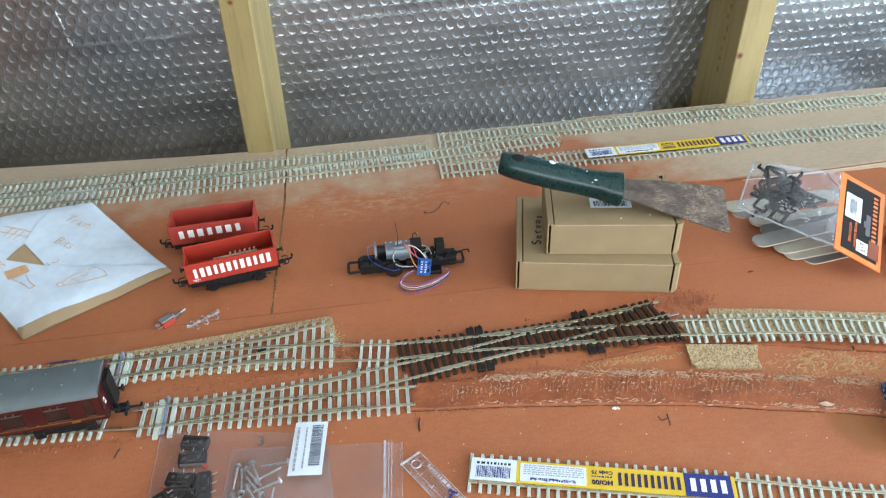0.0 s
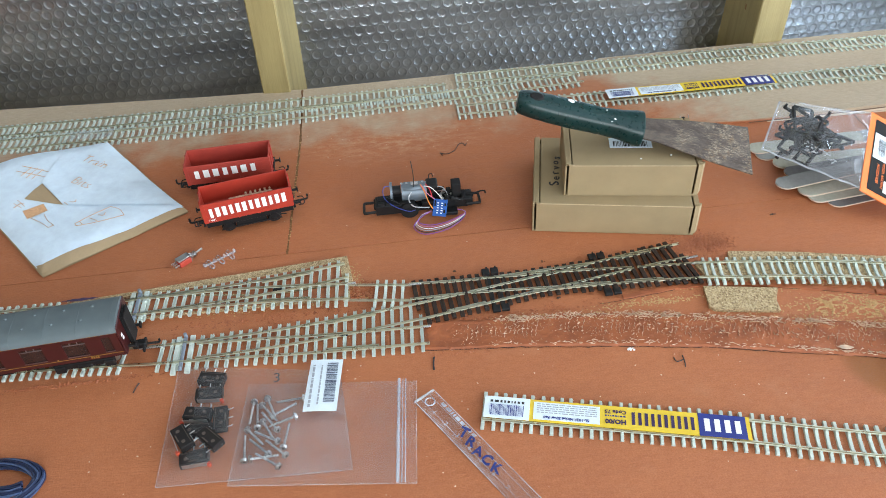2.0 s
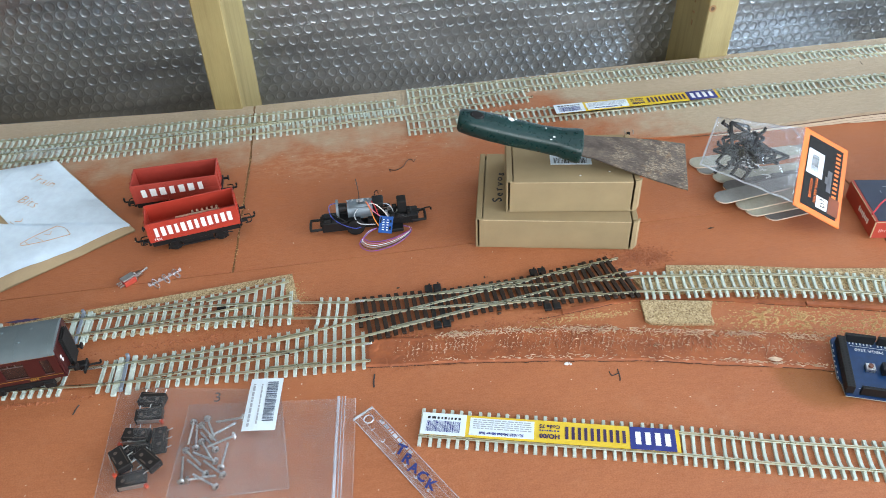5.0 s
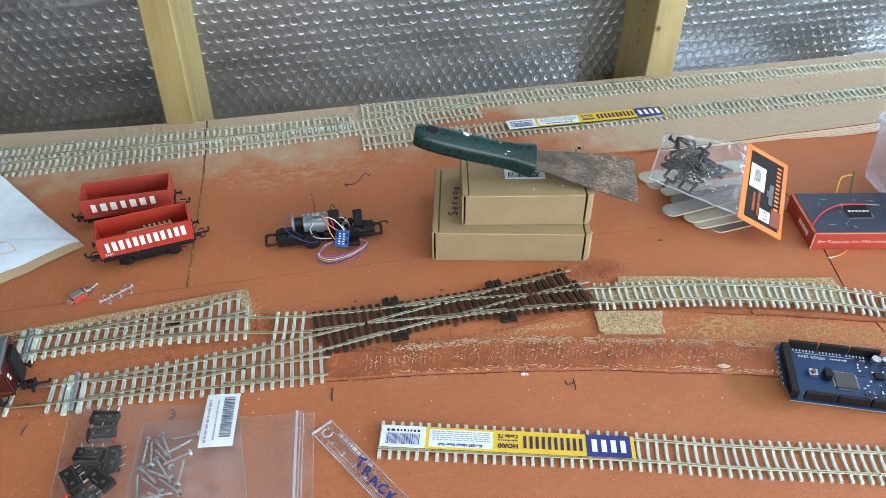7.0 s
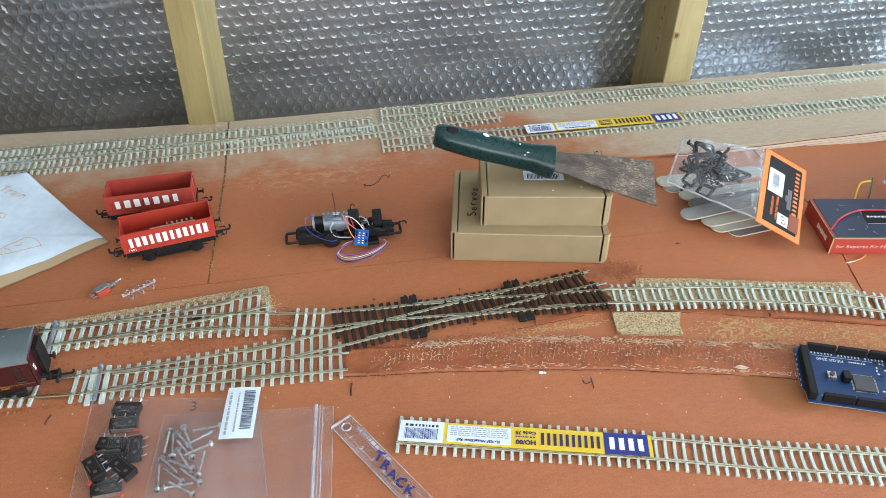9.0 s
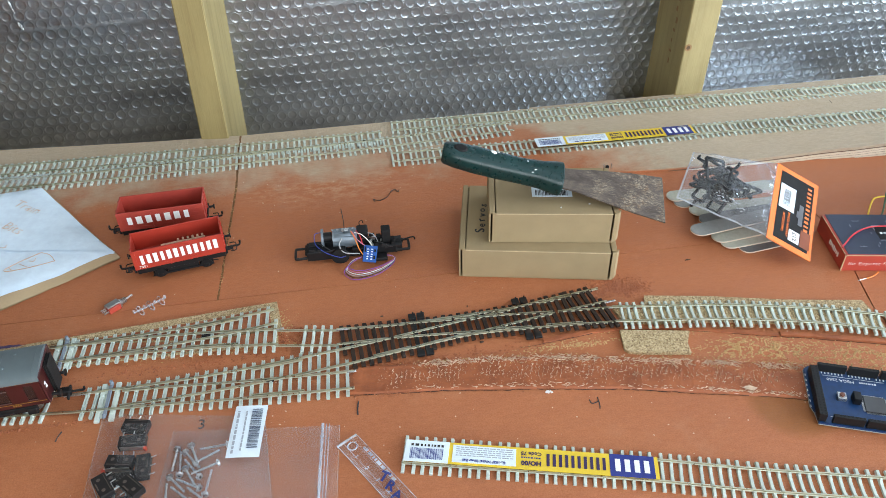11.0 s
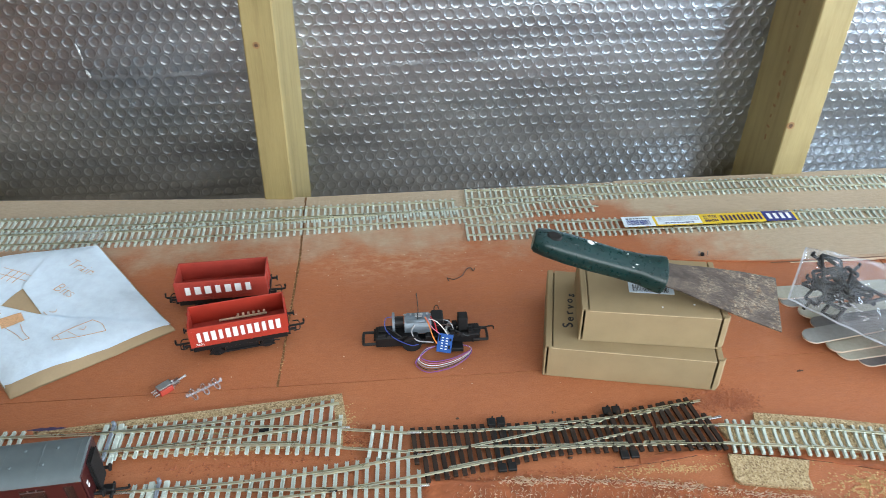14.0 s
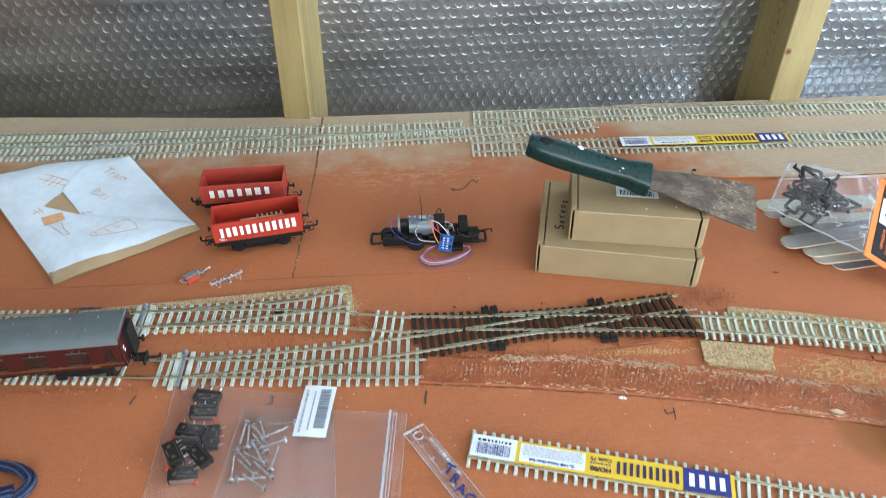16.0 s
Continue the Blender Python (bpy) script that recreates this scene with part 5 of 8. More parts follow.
            part("axle_guard", bm, BLACK, ob)
        bm = B()
        tube(bm, [(-0.006, s * 0.0122, z0 - 0.005), (0.010, s * 0.0128, z0 - 0.0035), (0.030, s * 0.0130, z0 - 0.0075)], 0.0005, 14, 5)
        part("brake_lever", bm, BLACK, ob)
    for x in (-0.0195, 0.0195):
        bm = B()
        for y in (-0.0083, 0.0083):
            cyl(bm, (x, y - 0.0012, 0.0061), (x, y + 0.0012, 0.0061), 0.0061, 18)
        cyl(bm, (x, -0.0115, 0.0061), (x, 0.0115, 0.0061), 0.0008, 8)
        part("wheelset", bm, MATTBLACK, ob)
    face = Matrix.Translation((0, -W / 2 - 0.00060, 0)) @ Matrix.Rotation(radians(90), 4, "X")
    n, x0, x1, zc, h, rise_ = name_blocks
    block_row(ob, WHITE, face @ Matrix.Translation((0, zc, 0)) @ Matrix.Rotation(radians(rise_), 4, "Z"), x0, x1, h, n, hollow, "white painted block", gap=0.06)
    bm = B()
    for a, b in (((-0.006, z0 + 0.0012), (-0.022, z0 + 0.0060)), ((0.006, z0 + 0.0012), (0.022, z0 + 0.0060))):
        tube(bm, [(a[0], -W / 2 - 0.0003, a[1]), ((a[0] + b[0]) / 2, -W / 2 - 0.0003, (a[1] + b[1]) / 2), (b[0], -W / 2 - 0.0003, b[1])], 0.00032, 6, 4)
    part("door_strap", bm, coat, ob, "raised diagonal strap")
    if number:
        lettering("number", number, 0.0034, WHITE, ob, face @ Matrix.Translation((-0.0305, z0 + 0.0030, 0.0002)), 0.0001)
    return ob


DARKRED = mat("grimy_red_floor", (0.30, 0.030, 0.018), 0.6, var=0.4, scale=90)
wagon("red open coal wagon with bold white painted side blocks", (-0.1340, 0.5838, 0.0), 10.1, (12, -0.0330, 0.0335, 0.0264, 0.0092, 1.2), (), DARKRED, "7401", RED)
wagon("faded red open coal wagon with white painted side blocks", (-0.1536, 0.6383, 0.0), 2.6, (7, -0.0315, 0.0265, 0.0268, 0.0078, 1.0), (), DARKRED, "", FADED)
spr = thing("plastic_sprue", "tan plastic parts sprue lying inside the wagon", "sprue", (-0.1322, 0.5945, 0.0180), 10.1)
bm = B()
box(bm, (0, 0, 0.0012), (0.038, 0.0016, 0.0016), 0.0003)
part("runner", bm, GLUE, spr)
for i in range(6):
    bm = B()
    box(bm, (-0.004 + i * 0.0042, 0.0016, 0.0022), (0.0018, 0.0032, 0.0020), 0.0003)
    part("peg", bm, GLUE, spr)


# stripped locomotive chassis
def chassis():
    ob = thing("locomotive_chassis", "black model locomotive chassis with grey motor and loose wires", "loco chassis", (0.0150, 0.5710, 0.0), -1.0)
    bm = B()
    box(bm, (-0.023, 0.000, 0.0085), (0.034, 0.0150, 0.0095), 0.0006)
    box(bm, (0.022, 0.001, 0.0080), (0.044, 0.0140, 0.0080), 0.0006)
    box(bm, (0.0, 0.0, 0.0045), (0.076, 0.0080, 0.0050), 0.0006)
    box(bm, (-0.032, 0.004, 0.0125), (0.012, 0.006, 0.0035), 0.0006)
    part("frame", bm, BLACK, ob, "black moulded chassis frame")
    for s, x in ((-1, -0.0385), (1, 0.0385)):
        bm = B()
        tube(bm, [(x, -0.0062, 0.007), (x + s * 0.0095, -0.0066, 0.007), (x + s * 0.0115, -0.0056, 0.007), (x + s * 0.0115, 0.0062, 0.007), (x + s * 0.0095, 0.0074, 0.007), (x, 0.0072, 0.007)], 0.0012, 36, 6)
        box(bm, (x, 0.0004, 0.007), (0.0018, 0.0140, 0.0060), 0.0004)
        part("coupling_loop", bm, BLACK, ob)
    bm = B()
    tube(bm, [(0.046, 0.0035, 0.010), (0.052, 0.0038, 0.0115), (0.0555, 0.0036, 0.0115), (0.0560, 0.0032, 0.0090)], 0.0007, 14, 5)
    part("hook", bm, BLACK, ob)
    for x, y, r in ((-0.0110, -0.0088, 0.0078), (-0.0110, 0.0086, 0.0078), (0.0145, -0.0085, 0.0065), (0.0145, 0.0085, 0.0065)):
        bm = B()
        cyl(bm, (x, y - 0.0011, r + 0.0002), (x, y + 0.0011, r + 0.0002), r, 22)
        cyl(bm, (x, y - 0.0019, r), (x, y + 0.0005, r), r * 0.45, 14)
        part("wheel", bm, MATTBLACK, ob)
    bm = B()
    cyl(bm, (-0.0165, 0.0050, 0.0175), (0.0050, 0.0050, 0.0170), 0.0078, 20)
    box(bm, (-0.0057, 0.0050, 0.0172), (0.0205, 0.0118, 0.0150), 0.0016)
    part("motor", bm, MOTOR, ob, "grey metal motor can", True)
    bm = B()
    cyl(bm, (-0.0245, 0.0055, 0.0190), (-0.0170, 0.0055, 0.0190), 0.0046, 16)
    part("motor_neck", bm, BLACK, ob)
    bm = B()
    cyl(bm, (-0.0262, 0.0055, 0.0190), (-0.0242, 0.0055, 0.0190), 0.0080, 22)
    part("flywheel", bm, MOTOR, ob, "pale grey disc")
    bm = B()
    box(bm, (0.0100, 0.0065, 0.0180), (0.010, 0.0135, 0.0120), 0.0010)
    tube(bm, [(0.0085, 0.0105, 0.0235), (0.0080, 0.0110, 0.0280), (0.0105, 0.0112, 0.0300), (0.0115, 0.0110, 0.0265)], 0.0004, 16, 5)
    part("brush_holder", bm, BLACK, ob)
    bm = B()
    box(bm, (0.0305, 0.0040, 0.0155), (0.0080, 0.0095, 0.0180), 0.0007)
    part("gear_tower", bm, MATTBLACK, ob, "dark upright block")
    bm = B()
    box(bm, (0.0200, 0.0070, 0.0118), (0.022, 0.0022, 0.0030), 0.0004)
    box(bm, (0.0215, -0.0042, 0.0110), (0.024, 0.0018, 0.0026), 0.0004)
    for x in (0.014, 0.019, 0.024):
        cyl(bm, (x, 0.003, 0.010), (x, 0.003, 0.0135), 0.0018, 10)
    part("gear_train", bm, BLACK, ob)
    mp = pose(0.0150, -0.0125, 0.0100, 38, 4, -12)
    bm = B()
    box(bm, (0, 0, 0), (0.0118, 0.0150, 0.0010), 0.0001, mp)
    pcb = part("decoder", bm, DECODER, ob, "small bright blue circuit board")
    for i in range(5):
        for j in range(2):
            bm = B()
            box(bm, (-0.0020 + j * 0.0035, -0.0048 + i * 0.0022, 0.0006), (0.0016, 0.0008, 0.0003), 0, mp)
            part("solder_pad", bm, WHITE, pcb)
    bm = B()
    for x, y, sx, sy in ((-0.0044, 0.0035, 0.0012, 0.0050), (0.0040, -0.0030, 0.0016, 0.0030), (0.0042, 0.0030, 0.0014, 0.0022)):
        box(bm, (x, y, 0.0008), (sx, sy, 0.0006), 0.0001, mp)
    part("chip", bm, MATTBLACK, pcb, "tiny black chips")
    crnd = random.Random(19)
    for i in range(18):                     # linkage, springs and brackets between motor and tower
        x, y, zz = crnd.uniform(0.008, 0.037), crnd.uniform(-0.0085, 0.0085), crnd.uniform(0.0105, 0.0165)
        bm = B()
        if i % 3:
            box(bm, (0, 0, 0), (crnd.uniform(0.0015, 0.0065), crnd.uniform(0.0010, 0.0035), crnd.uniform(0.0015, 0.0045)), 0.0003, pose(x, y, zz, 0, crnd.uniform(-12, 12), crnd.uniform(-20, 20)))
        else:
            cyl(bm, (x, y - 0.0015, zz), (x, y + 0.0015, zz), crnd.uniform(0.0012, 0.0026), 12)
        part("linkage", bm, STEEL if i % 7 == 3 else MATTBLACK, ob)
    bm = B()
    tube(bm, [(0.0170, -0.0015, 0.017), (0.0165, -0.005, 0.0165), (0.0185, -0.0075, 0.0150)], 0.0014, 10, 6)
    part("solder_tag", bm, ZINC, ob, "bright crumpled metal tag")
    bm = B()
    box(bm, (0.0235, -0.0110, 0.0042), (0.0130, 0.0085, 0.0035), 0.0006)
    part("plug", bm, BLACK, ob)
    wires = [("orange", [(0.0000, 0.002, 0.0262), (0.0030, -0.004, 0.0225), (0.0060, -0.009, 0.0140), (0.0090, -0.0125, 0.0095)], 0.00045),
             ("red", [(0.0045, 0.003, 0.0255), (0.0075, -0.002, 0.0230), (0.0095, -0.0060, 0.0160)], 0.0004),
             ("blue", [(-0.0255, 0.004, 0.0260), (-0.0315, 0.003, 0.0250), (-0.0315, -0.002, 0.0180), (-0.0240, -0.008, 0.0130), (-0.0120, -0.0130, 0.0100), (-0.0060, -0.0135, 0.0110)], 0.00035),
             ("grey", [(-0.0080, -0.002, 0.0220), (-0.0110, -0.006, 0.0180), (-0.0070, -0.0110, 0.0130), (0.0060, -0.0120, 0.0110)], 0.0005),
             ("black", [(-0.0060, 0.001, 0.0240), (-0.0052, 0.003, 0.0350), (-0.0062, 0.006, 0.0480)], 0.00038),
             ("brown", [(0.0090, 0.000, 0.0180), (0.0160, -0.001, 0.0195), (0.0220, 0.000, 0.0170)], 0.0005)]
    for i, c in enumerate(("purple", "pink", "white", "grey", "black", "purple")):
        o = i * 0.0010
        wires.append((c, [(0.0075, -0.0130, 0.0080), (-0.0010, -0.0140 - o * 0.6, 0.0060), (-0.0045 - o * 0.9, -0.0200 - o * 1.2, 0.0028), (0.0050 - o, -0.0235 - o * 2.3, 0.0011), (0.0200, -0.0215 - o * 1.9, 0.0015), (0.0340, -0.0155 - o, 0.0030), (0.0360, -0.0125, 0.0042), (0.0270, -0.0090, 0.0050)], 0.00033))
    wires += [("white", [(0.0030, 0.000, 0.0255), (0.0090, -0.003, 0.0250), (0.0150, -0.006, 0.0190), (0.0175, -0.008, 0.0150)], 0.00035),
              ("pink", [(0.0010, 0.001, 0.0260), (0.0055, -0.006, 0.0215), (0.0110, -0.008, 0.0165)], 0.00035),
              ("black", [(0.0200, -0.002, 0.0150), (0.0260, -0.006, 0.0160), (0.0330, -0.007, 0.0120), (0.0380, -0.004, 0.0100)], 0.0004),
              ("black", [(-0.0300, 0.002, 0.0160), (-0.0250, -0.004, 0.0170), (-0.0190, -0.007, 0.0140), (-0.0150, -0.009, 0.0160)], 0.0004),
              ("grey", [(0.0120, 0.001, 0.0235), (0.0190, 0.000, 0.0220), (0.0225, -0.003, 0.0160), (0.0190, -0.009, 0.0130)], 0.00035)]
    for x, y, z, sx, sy, sz in ((-0.0350, -0.0050, 0.0140, 0.006, 0.003, 0.003), (-0.0290, -0.0060, 0.0135, 0.003, 0.002, 0.004), (-0.0330, 0.0000, 0.0145, 0.010, 0.0016, 0.0016), (0.0260, -0.0055, 0.0130, 0.004, 0.003, 0.003),
                                (0.0360, 0.0000, 0.0130, 0.003, 0.010, 0.003), (0.0420, 0.0010, 0.0110, 0.006, 0.003, 0.004), (0.0180, 0.0060, 0.0150, 0.005, 0.004, 0.005), (0.0240, 0.0055, 0.0140, 0.004, 0.003, 0.006), (-0.0400, 0.0010, 0.0100, 0.003, 0.012, 0.003)):
        bm = B()
        box(bm, (x, y, z), (sx, sy, sz), 0.0004)
        part("bracket", bm, MATTBLACK, ob)
    bm = B()
    for k in range(5):
        cyl(bm, (-0.0160 + k * 0.0045, 0.0052, 0.0262), (-0.0160 + k * 0.0045, 0.0052, 0.0268), 0.0010, 8)
    box(bm, (-0.0050, 0.0040, 0.0265), (0.0060, 0.0040, 0.0010), 0.0003)
    part("brush_clip", bm, ZINC, ob, "bright motor clips")
    for c, p, r in wires:
        bm = B()
        tube(bm, p, r, 30, 6)
        part("wire", bm, WIRE[c], ob, "thin " + c + " wire", True)
    return ob


chassis()


# cardboard mailing boxes
CARDFOLD = mat("worn_card_fold", (0.50, 0.38, 0.23), 0.85, var=0.2, scale=120)
def mailer(label, place, rz, L, D, H):
    """A folded card box: shell, lid that tucks in at the front, and ear flaps."""
    ob = thing("cardboard_box", label, "box", place, rz, "stacked card boxes")
    t = 0.0015

    def slab(name, x0, x1, y0, y1, z0, z1, label="", bevel=0.0004, material=CARD):
        bm = B()
        box(bm, ((x0 + x1) / 2, (y0 + y1) / 2, (z0 + z1) / 2), (x1 - x0, y1 - y0, z1 - z0), bevel)
        return part(name, bm, material, ob, label)

    slab("tray", 0.0045, L - 0.0075, 0.0050, D - 0.002, 0.0005, H - 0.0050, "card inside")
    slab("front_panel", 0.0030, L - 0.0058, 0.0, t, 0.0006, H - 0.0003, "", 0.0003)
    slab("lid", 0.0060, L - 0.0056, 0.0004, D, H - t, H, "", 0.0003)
    slab("side_panel", 0.0, t, 0.0002, D, 0.0, H - 0.0004)
    slab("side_panel", L - t, L, 0.0040, D, 0.0, H - 0.0004)
    slab("side_roll", 0.0004, 0.0050, 0.0016, D, H - t - 0.0002, H + 0.0003, "folded-over side")
    slab("side_roll", L - 0.0046, L - 0.0002, 0.0030, D, H - t - 0.0002, H + 0.0002, "folded-over side")
    slab("back_panel", t, L - t, D - t, D, 0.0, H - t)
    slab("base", t, L - t, 0.0, D - t, 0.0, t)
    bm = B()                                # corner tab that stands up beside the lid
    prism(bm, [(0.0030, 0.0002), (0.0072, 0.0006), (0.0072, 0.0018), (0.0030, 0.0014)], H - 0.0030, H + 0.0002)
    part("tab", bm, CARD, ob, "small card tab")
    bm = B()                                # ear flap, sprung outward
    prism(bm, [(L - 0.0040, 0.0004), (L - 0.0006, 0.0012), (L + 0.0018, 0.0052), (L + 0.0007, 0.0058), (L - 0.0014, 0.0024), (L - 0.0042, 0.0016)], 0.0012, H + 0.0001)
    part("ear_flap", bm, CARD, ob, "card ear bent out at the corner")
    for x0, x1 in ((0.0030, L - 0.0054),):
        slab("fold_line", x0 + 0.003, x1, -0.0001, 0.0004, H - 0.0006, H - 0.0002, "pale worn fold", 0.0, CARDFOLD)
    return ob


b1 = mailer("flat brown cardboard box with a handwritten word", (0.1031, 0.5260, 0.0), -12.3, 0.1325, 0.0970, 0.0295)
b2 = mailer("brown cardboard box stacked on a larger box", (0.1296, 0.5312, 0.0296), -10.5, 0.1075, 0.0700, 0.0300)
for k, (c, tilt, dx, size) in enumerate((("S", 8, 0.0012, 0.0115), ("e", -10, 0.0, 0.0095), ("r", 12, 0.0006, 0.0095), ("v", -6, -0.0002, 0.0095), ("o", 5, 0.0004, 0.0088), ("s", -14, -0.0008, 0.0095))):
    lettering("handwriting", c, size, INK, b1, pose(0.0188 - dx, 0.0275 + 0.0075 * k, 0.0297, 0, 0, 94 + tilt), 0.00008, "black marker handwriting", 1.15, 0.00016)
bm = B()
box(bm, (0.0540, 0.0320, 0.0301), (0.034, 0.0140, 0.0002))
lb = part("label", bm, LABELWHITE, b2, "white barcode sticker")
bm = B()
barcode(bm, Matrix.Translation((0, 0, 0.03025)), 0.040, 0.068, 0.0268, 0.0345, random.Random(6), 24)
part("barcode", bm, INK, lb)
rnd = random.Random(8)
for x, y in ((0.084, 0.014), (0.060, 0.009)):
    bm = B()
    box(bm, (x, y, 0.0304), (0.0014, 0.0010, 0.0006), 0.0002)
    part("crumb", bm, WHITE, b2)


# filling knife
def spatula():
    ob = thing("scraper", "green-handled scraper with worn rusty steel blade, lying on boxes", "scraper", (0.1940, 0.5465, 0.0762), -12.9, rx=11.0, ry=11.8)
    bm = B()
    secs = [(-0.102, 0.0071, 0.0065, 0.0), (-0.1, 0.0091, 0.008, 0.0), (-0.091, 0.0104, 0.0093, 0.0), (-0.075, 0.0112, 0.0097, -0.0004), (-0.056, 0.0112, 0.0097, -0.0008), (-0.034, 0.0106, 0.0095, -0.0008), (-0.018, 0.0114, 0.0102, 0.0), (-0.006, 0.0143, 0.0112, 0.0), (-0.001, 0.0147, 0.0114, 0.0), (0.0, 0.0138, 0.0104, 0.0)]
    rings = []
    for x, ry_, rz_, zo in secs:
        ring, zo = [], zo - 0.042 * min(0.0, x + 0.012)
        for k in range(24):
            a = 6.28319 * k / 24
            c, s = math.cos(a), math.sin(a)
            e = 0.75
            ring.append(bm.verts.new((x, ry_ * math.copysign(abs(c) ** e, c), zo + rz_ * math.copysign(abs(s) ** e, s))))
        rings.append(ring)
    for a, b in zip(rings, rings[1:]):
        for k in range(24):
            bm.faces.new((a[k], a[(k + 1) % 24], b[(k + 1) % 24], b[k]))
    bm.faces.new(rings[0][::-1])
    bm.faces.new(rings[-1])
    bmesh.ops.recalc_face_normals(bm, faces=bm.faces)
    part("handle", bm, GREEN, ob, "dark green moulded plastic handle", True)
    bm = B()
    r = [Vector((-0.0880 + 0.0062 * math.cos(6.28319 * k / 20), 0.0046 * math.sin(6.28319 * k / 20), 0.0121)) for k in range(20)]
    vs = [bm.verts.new(p) for p in r]
    vi = [bm.verts.new(Vector((-0.0880, 0, 0)) + (p - Vector((-0.0880, 0, 0.0121))) * 0.75 + Vector((0, 0, 0.0130))) for p in r]
    for k in range(20):
        bm.faces.new((vs[k], vs[(k + 1) % 20], vi[(k + 1) % 20], vi[k]))
    bm.faces.new(vi)
    part("hanging_hole", bm, MATTBLACK, ob, "dark hanging hole")
    bm = B()
    out = [(-0.004, -0.0105), (0.012, -0.0115), (0.030, -0.0160), (0.060, -0.0225), (0.0880, -0.0268), (0.0895, 0.0262), (0.060, 0.0235), (0.030, 0.0185), (0.012, 0.0145), (-0.004, 0.0125)]
    prism(bm, out, -0.0006, 0.0006)
    part("blade", bm, BLADE, ob, "worn grey steel blade with rust")
    rnd = random.Random(12)
    for x, y, z, r in ((-0.060, 0.004, 0.0078, 0.0030), (-0.0565, 0.006, 0.0070, 0.0018), (-0.031, 0.003, 0.0079, 0.0011), (-0.024, -0.005, 0.0082, 0.0014), (-0.0265, -0.0075, 0.0070, 0.0009), (-0.036, -0.0085, 0.0048, 0.0008)):
        bm = B()
        bmesh.ops.create_icosphere(bm, subdivisions=1, radius=r, matrix=Matrix.Translation((x, y, z + 0.0008 - 0.042 * min(0.0, x + 0.012))) @ Matrix.Diagonal((1, 0.7, 0.22, 1)))
        for v in bm.verts:
            v.co += Vector((rnd.uniform(-1, 1), rnd.uniform(-1, 1), 0)) * r * 0.25
        part("paint_spot", bm, WHITE, ob, "dried white paint spot")
    return ob


spatula()


# nail files and the bag of couplings on them
def nail_file(tip, rz, z, material, L=0.130):
    ob = thing("nail_file", "grey nail file board with rounded end, in a loose pile", "nail file", (tip[0], tip[1] - 0.0065, z), rz - 2, "pile of nail files")
    w = 0.0083
    poly = [(w - w * math.sin(a), w * math.cos(a)) for a in [math.pi * k / 10 for k in range(11)]]
    poly = [(w - w * math.sin(math.pi * k / 10), -w * math.cos(math.pi * k / 10)) for k in range(11)][::-1] + [(L - 0.005, -w), (L, -w * 0.5), (L, w * 0.5), (L - 0.005, w)]
    bm = B()
    prism(bm, poly, 0.0, 0.0011)
    bmesh.ops.recalc_face_normals(bm, faces=bm.faces)
    part("core", bm, FILECORE, ob, "pale pink core")
    bm = B()
    prism(bm, [(x, y * 0.985) for x, y in poly], 0.0011, 0.0015)
    bmesh.ops.recalc_face_normals(bm, faces=bm.faces)
    part("abrasive_face", bm, material, ob, "gritty grey face")
    return ob


FILECORE = mat("file_core", (0.62, 0.50, 0.40), 0.8, var=0.1)
DARKGRIT = mat("dark_grit", (0.16, 0.155, 0.15), 0.85, var=0.15, scale=300, fine=2500, bump=0.5)
GREYGRIT = mat("grey_grit", (0.27, 0.27, 0.255), 0.85, var=0.12, scale=300, fine=2500, bump=0.5)
PALEGRIT = mat("pale_grit", (0.42, 0.41, 0.33), 0.85, var=0.12, scale=300, fine=2500, bump=0.5)
nail_file((0.3260, 0.6010), 9, 0.0, GREYGRIT)
nail_file((0.3220, 0.6110), 3, 0.0016, PALEGRIT, 0.11)
nail_file((0.3330, 0.5830), 2, 0.0032, PALEGRIT, 0.10)
nail_file((0.3350, 0.5650), 6, 0.0048, DARKGRIT, 0.10)
nail_file((0.3195, 0.5480), 11, 0.0068, GREYGRIT, 0.10)
nail_file((0.3560, 0.5255), 10, 0.0, DARKGRIT, 0.06)
nail_file((0.3420, 0.5325), 8, 0.0016, PALEGRIT, 0.07)
nail_file((0.3365, 0.5400), 9, 0.0032, PALEGRIT, 0.07)


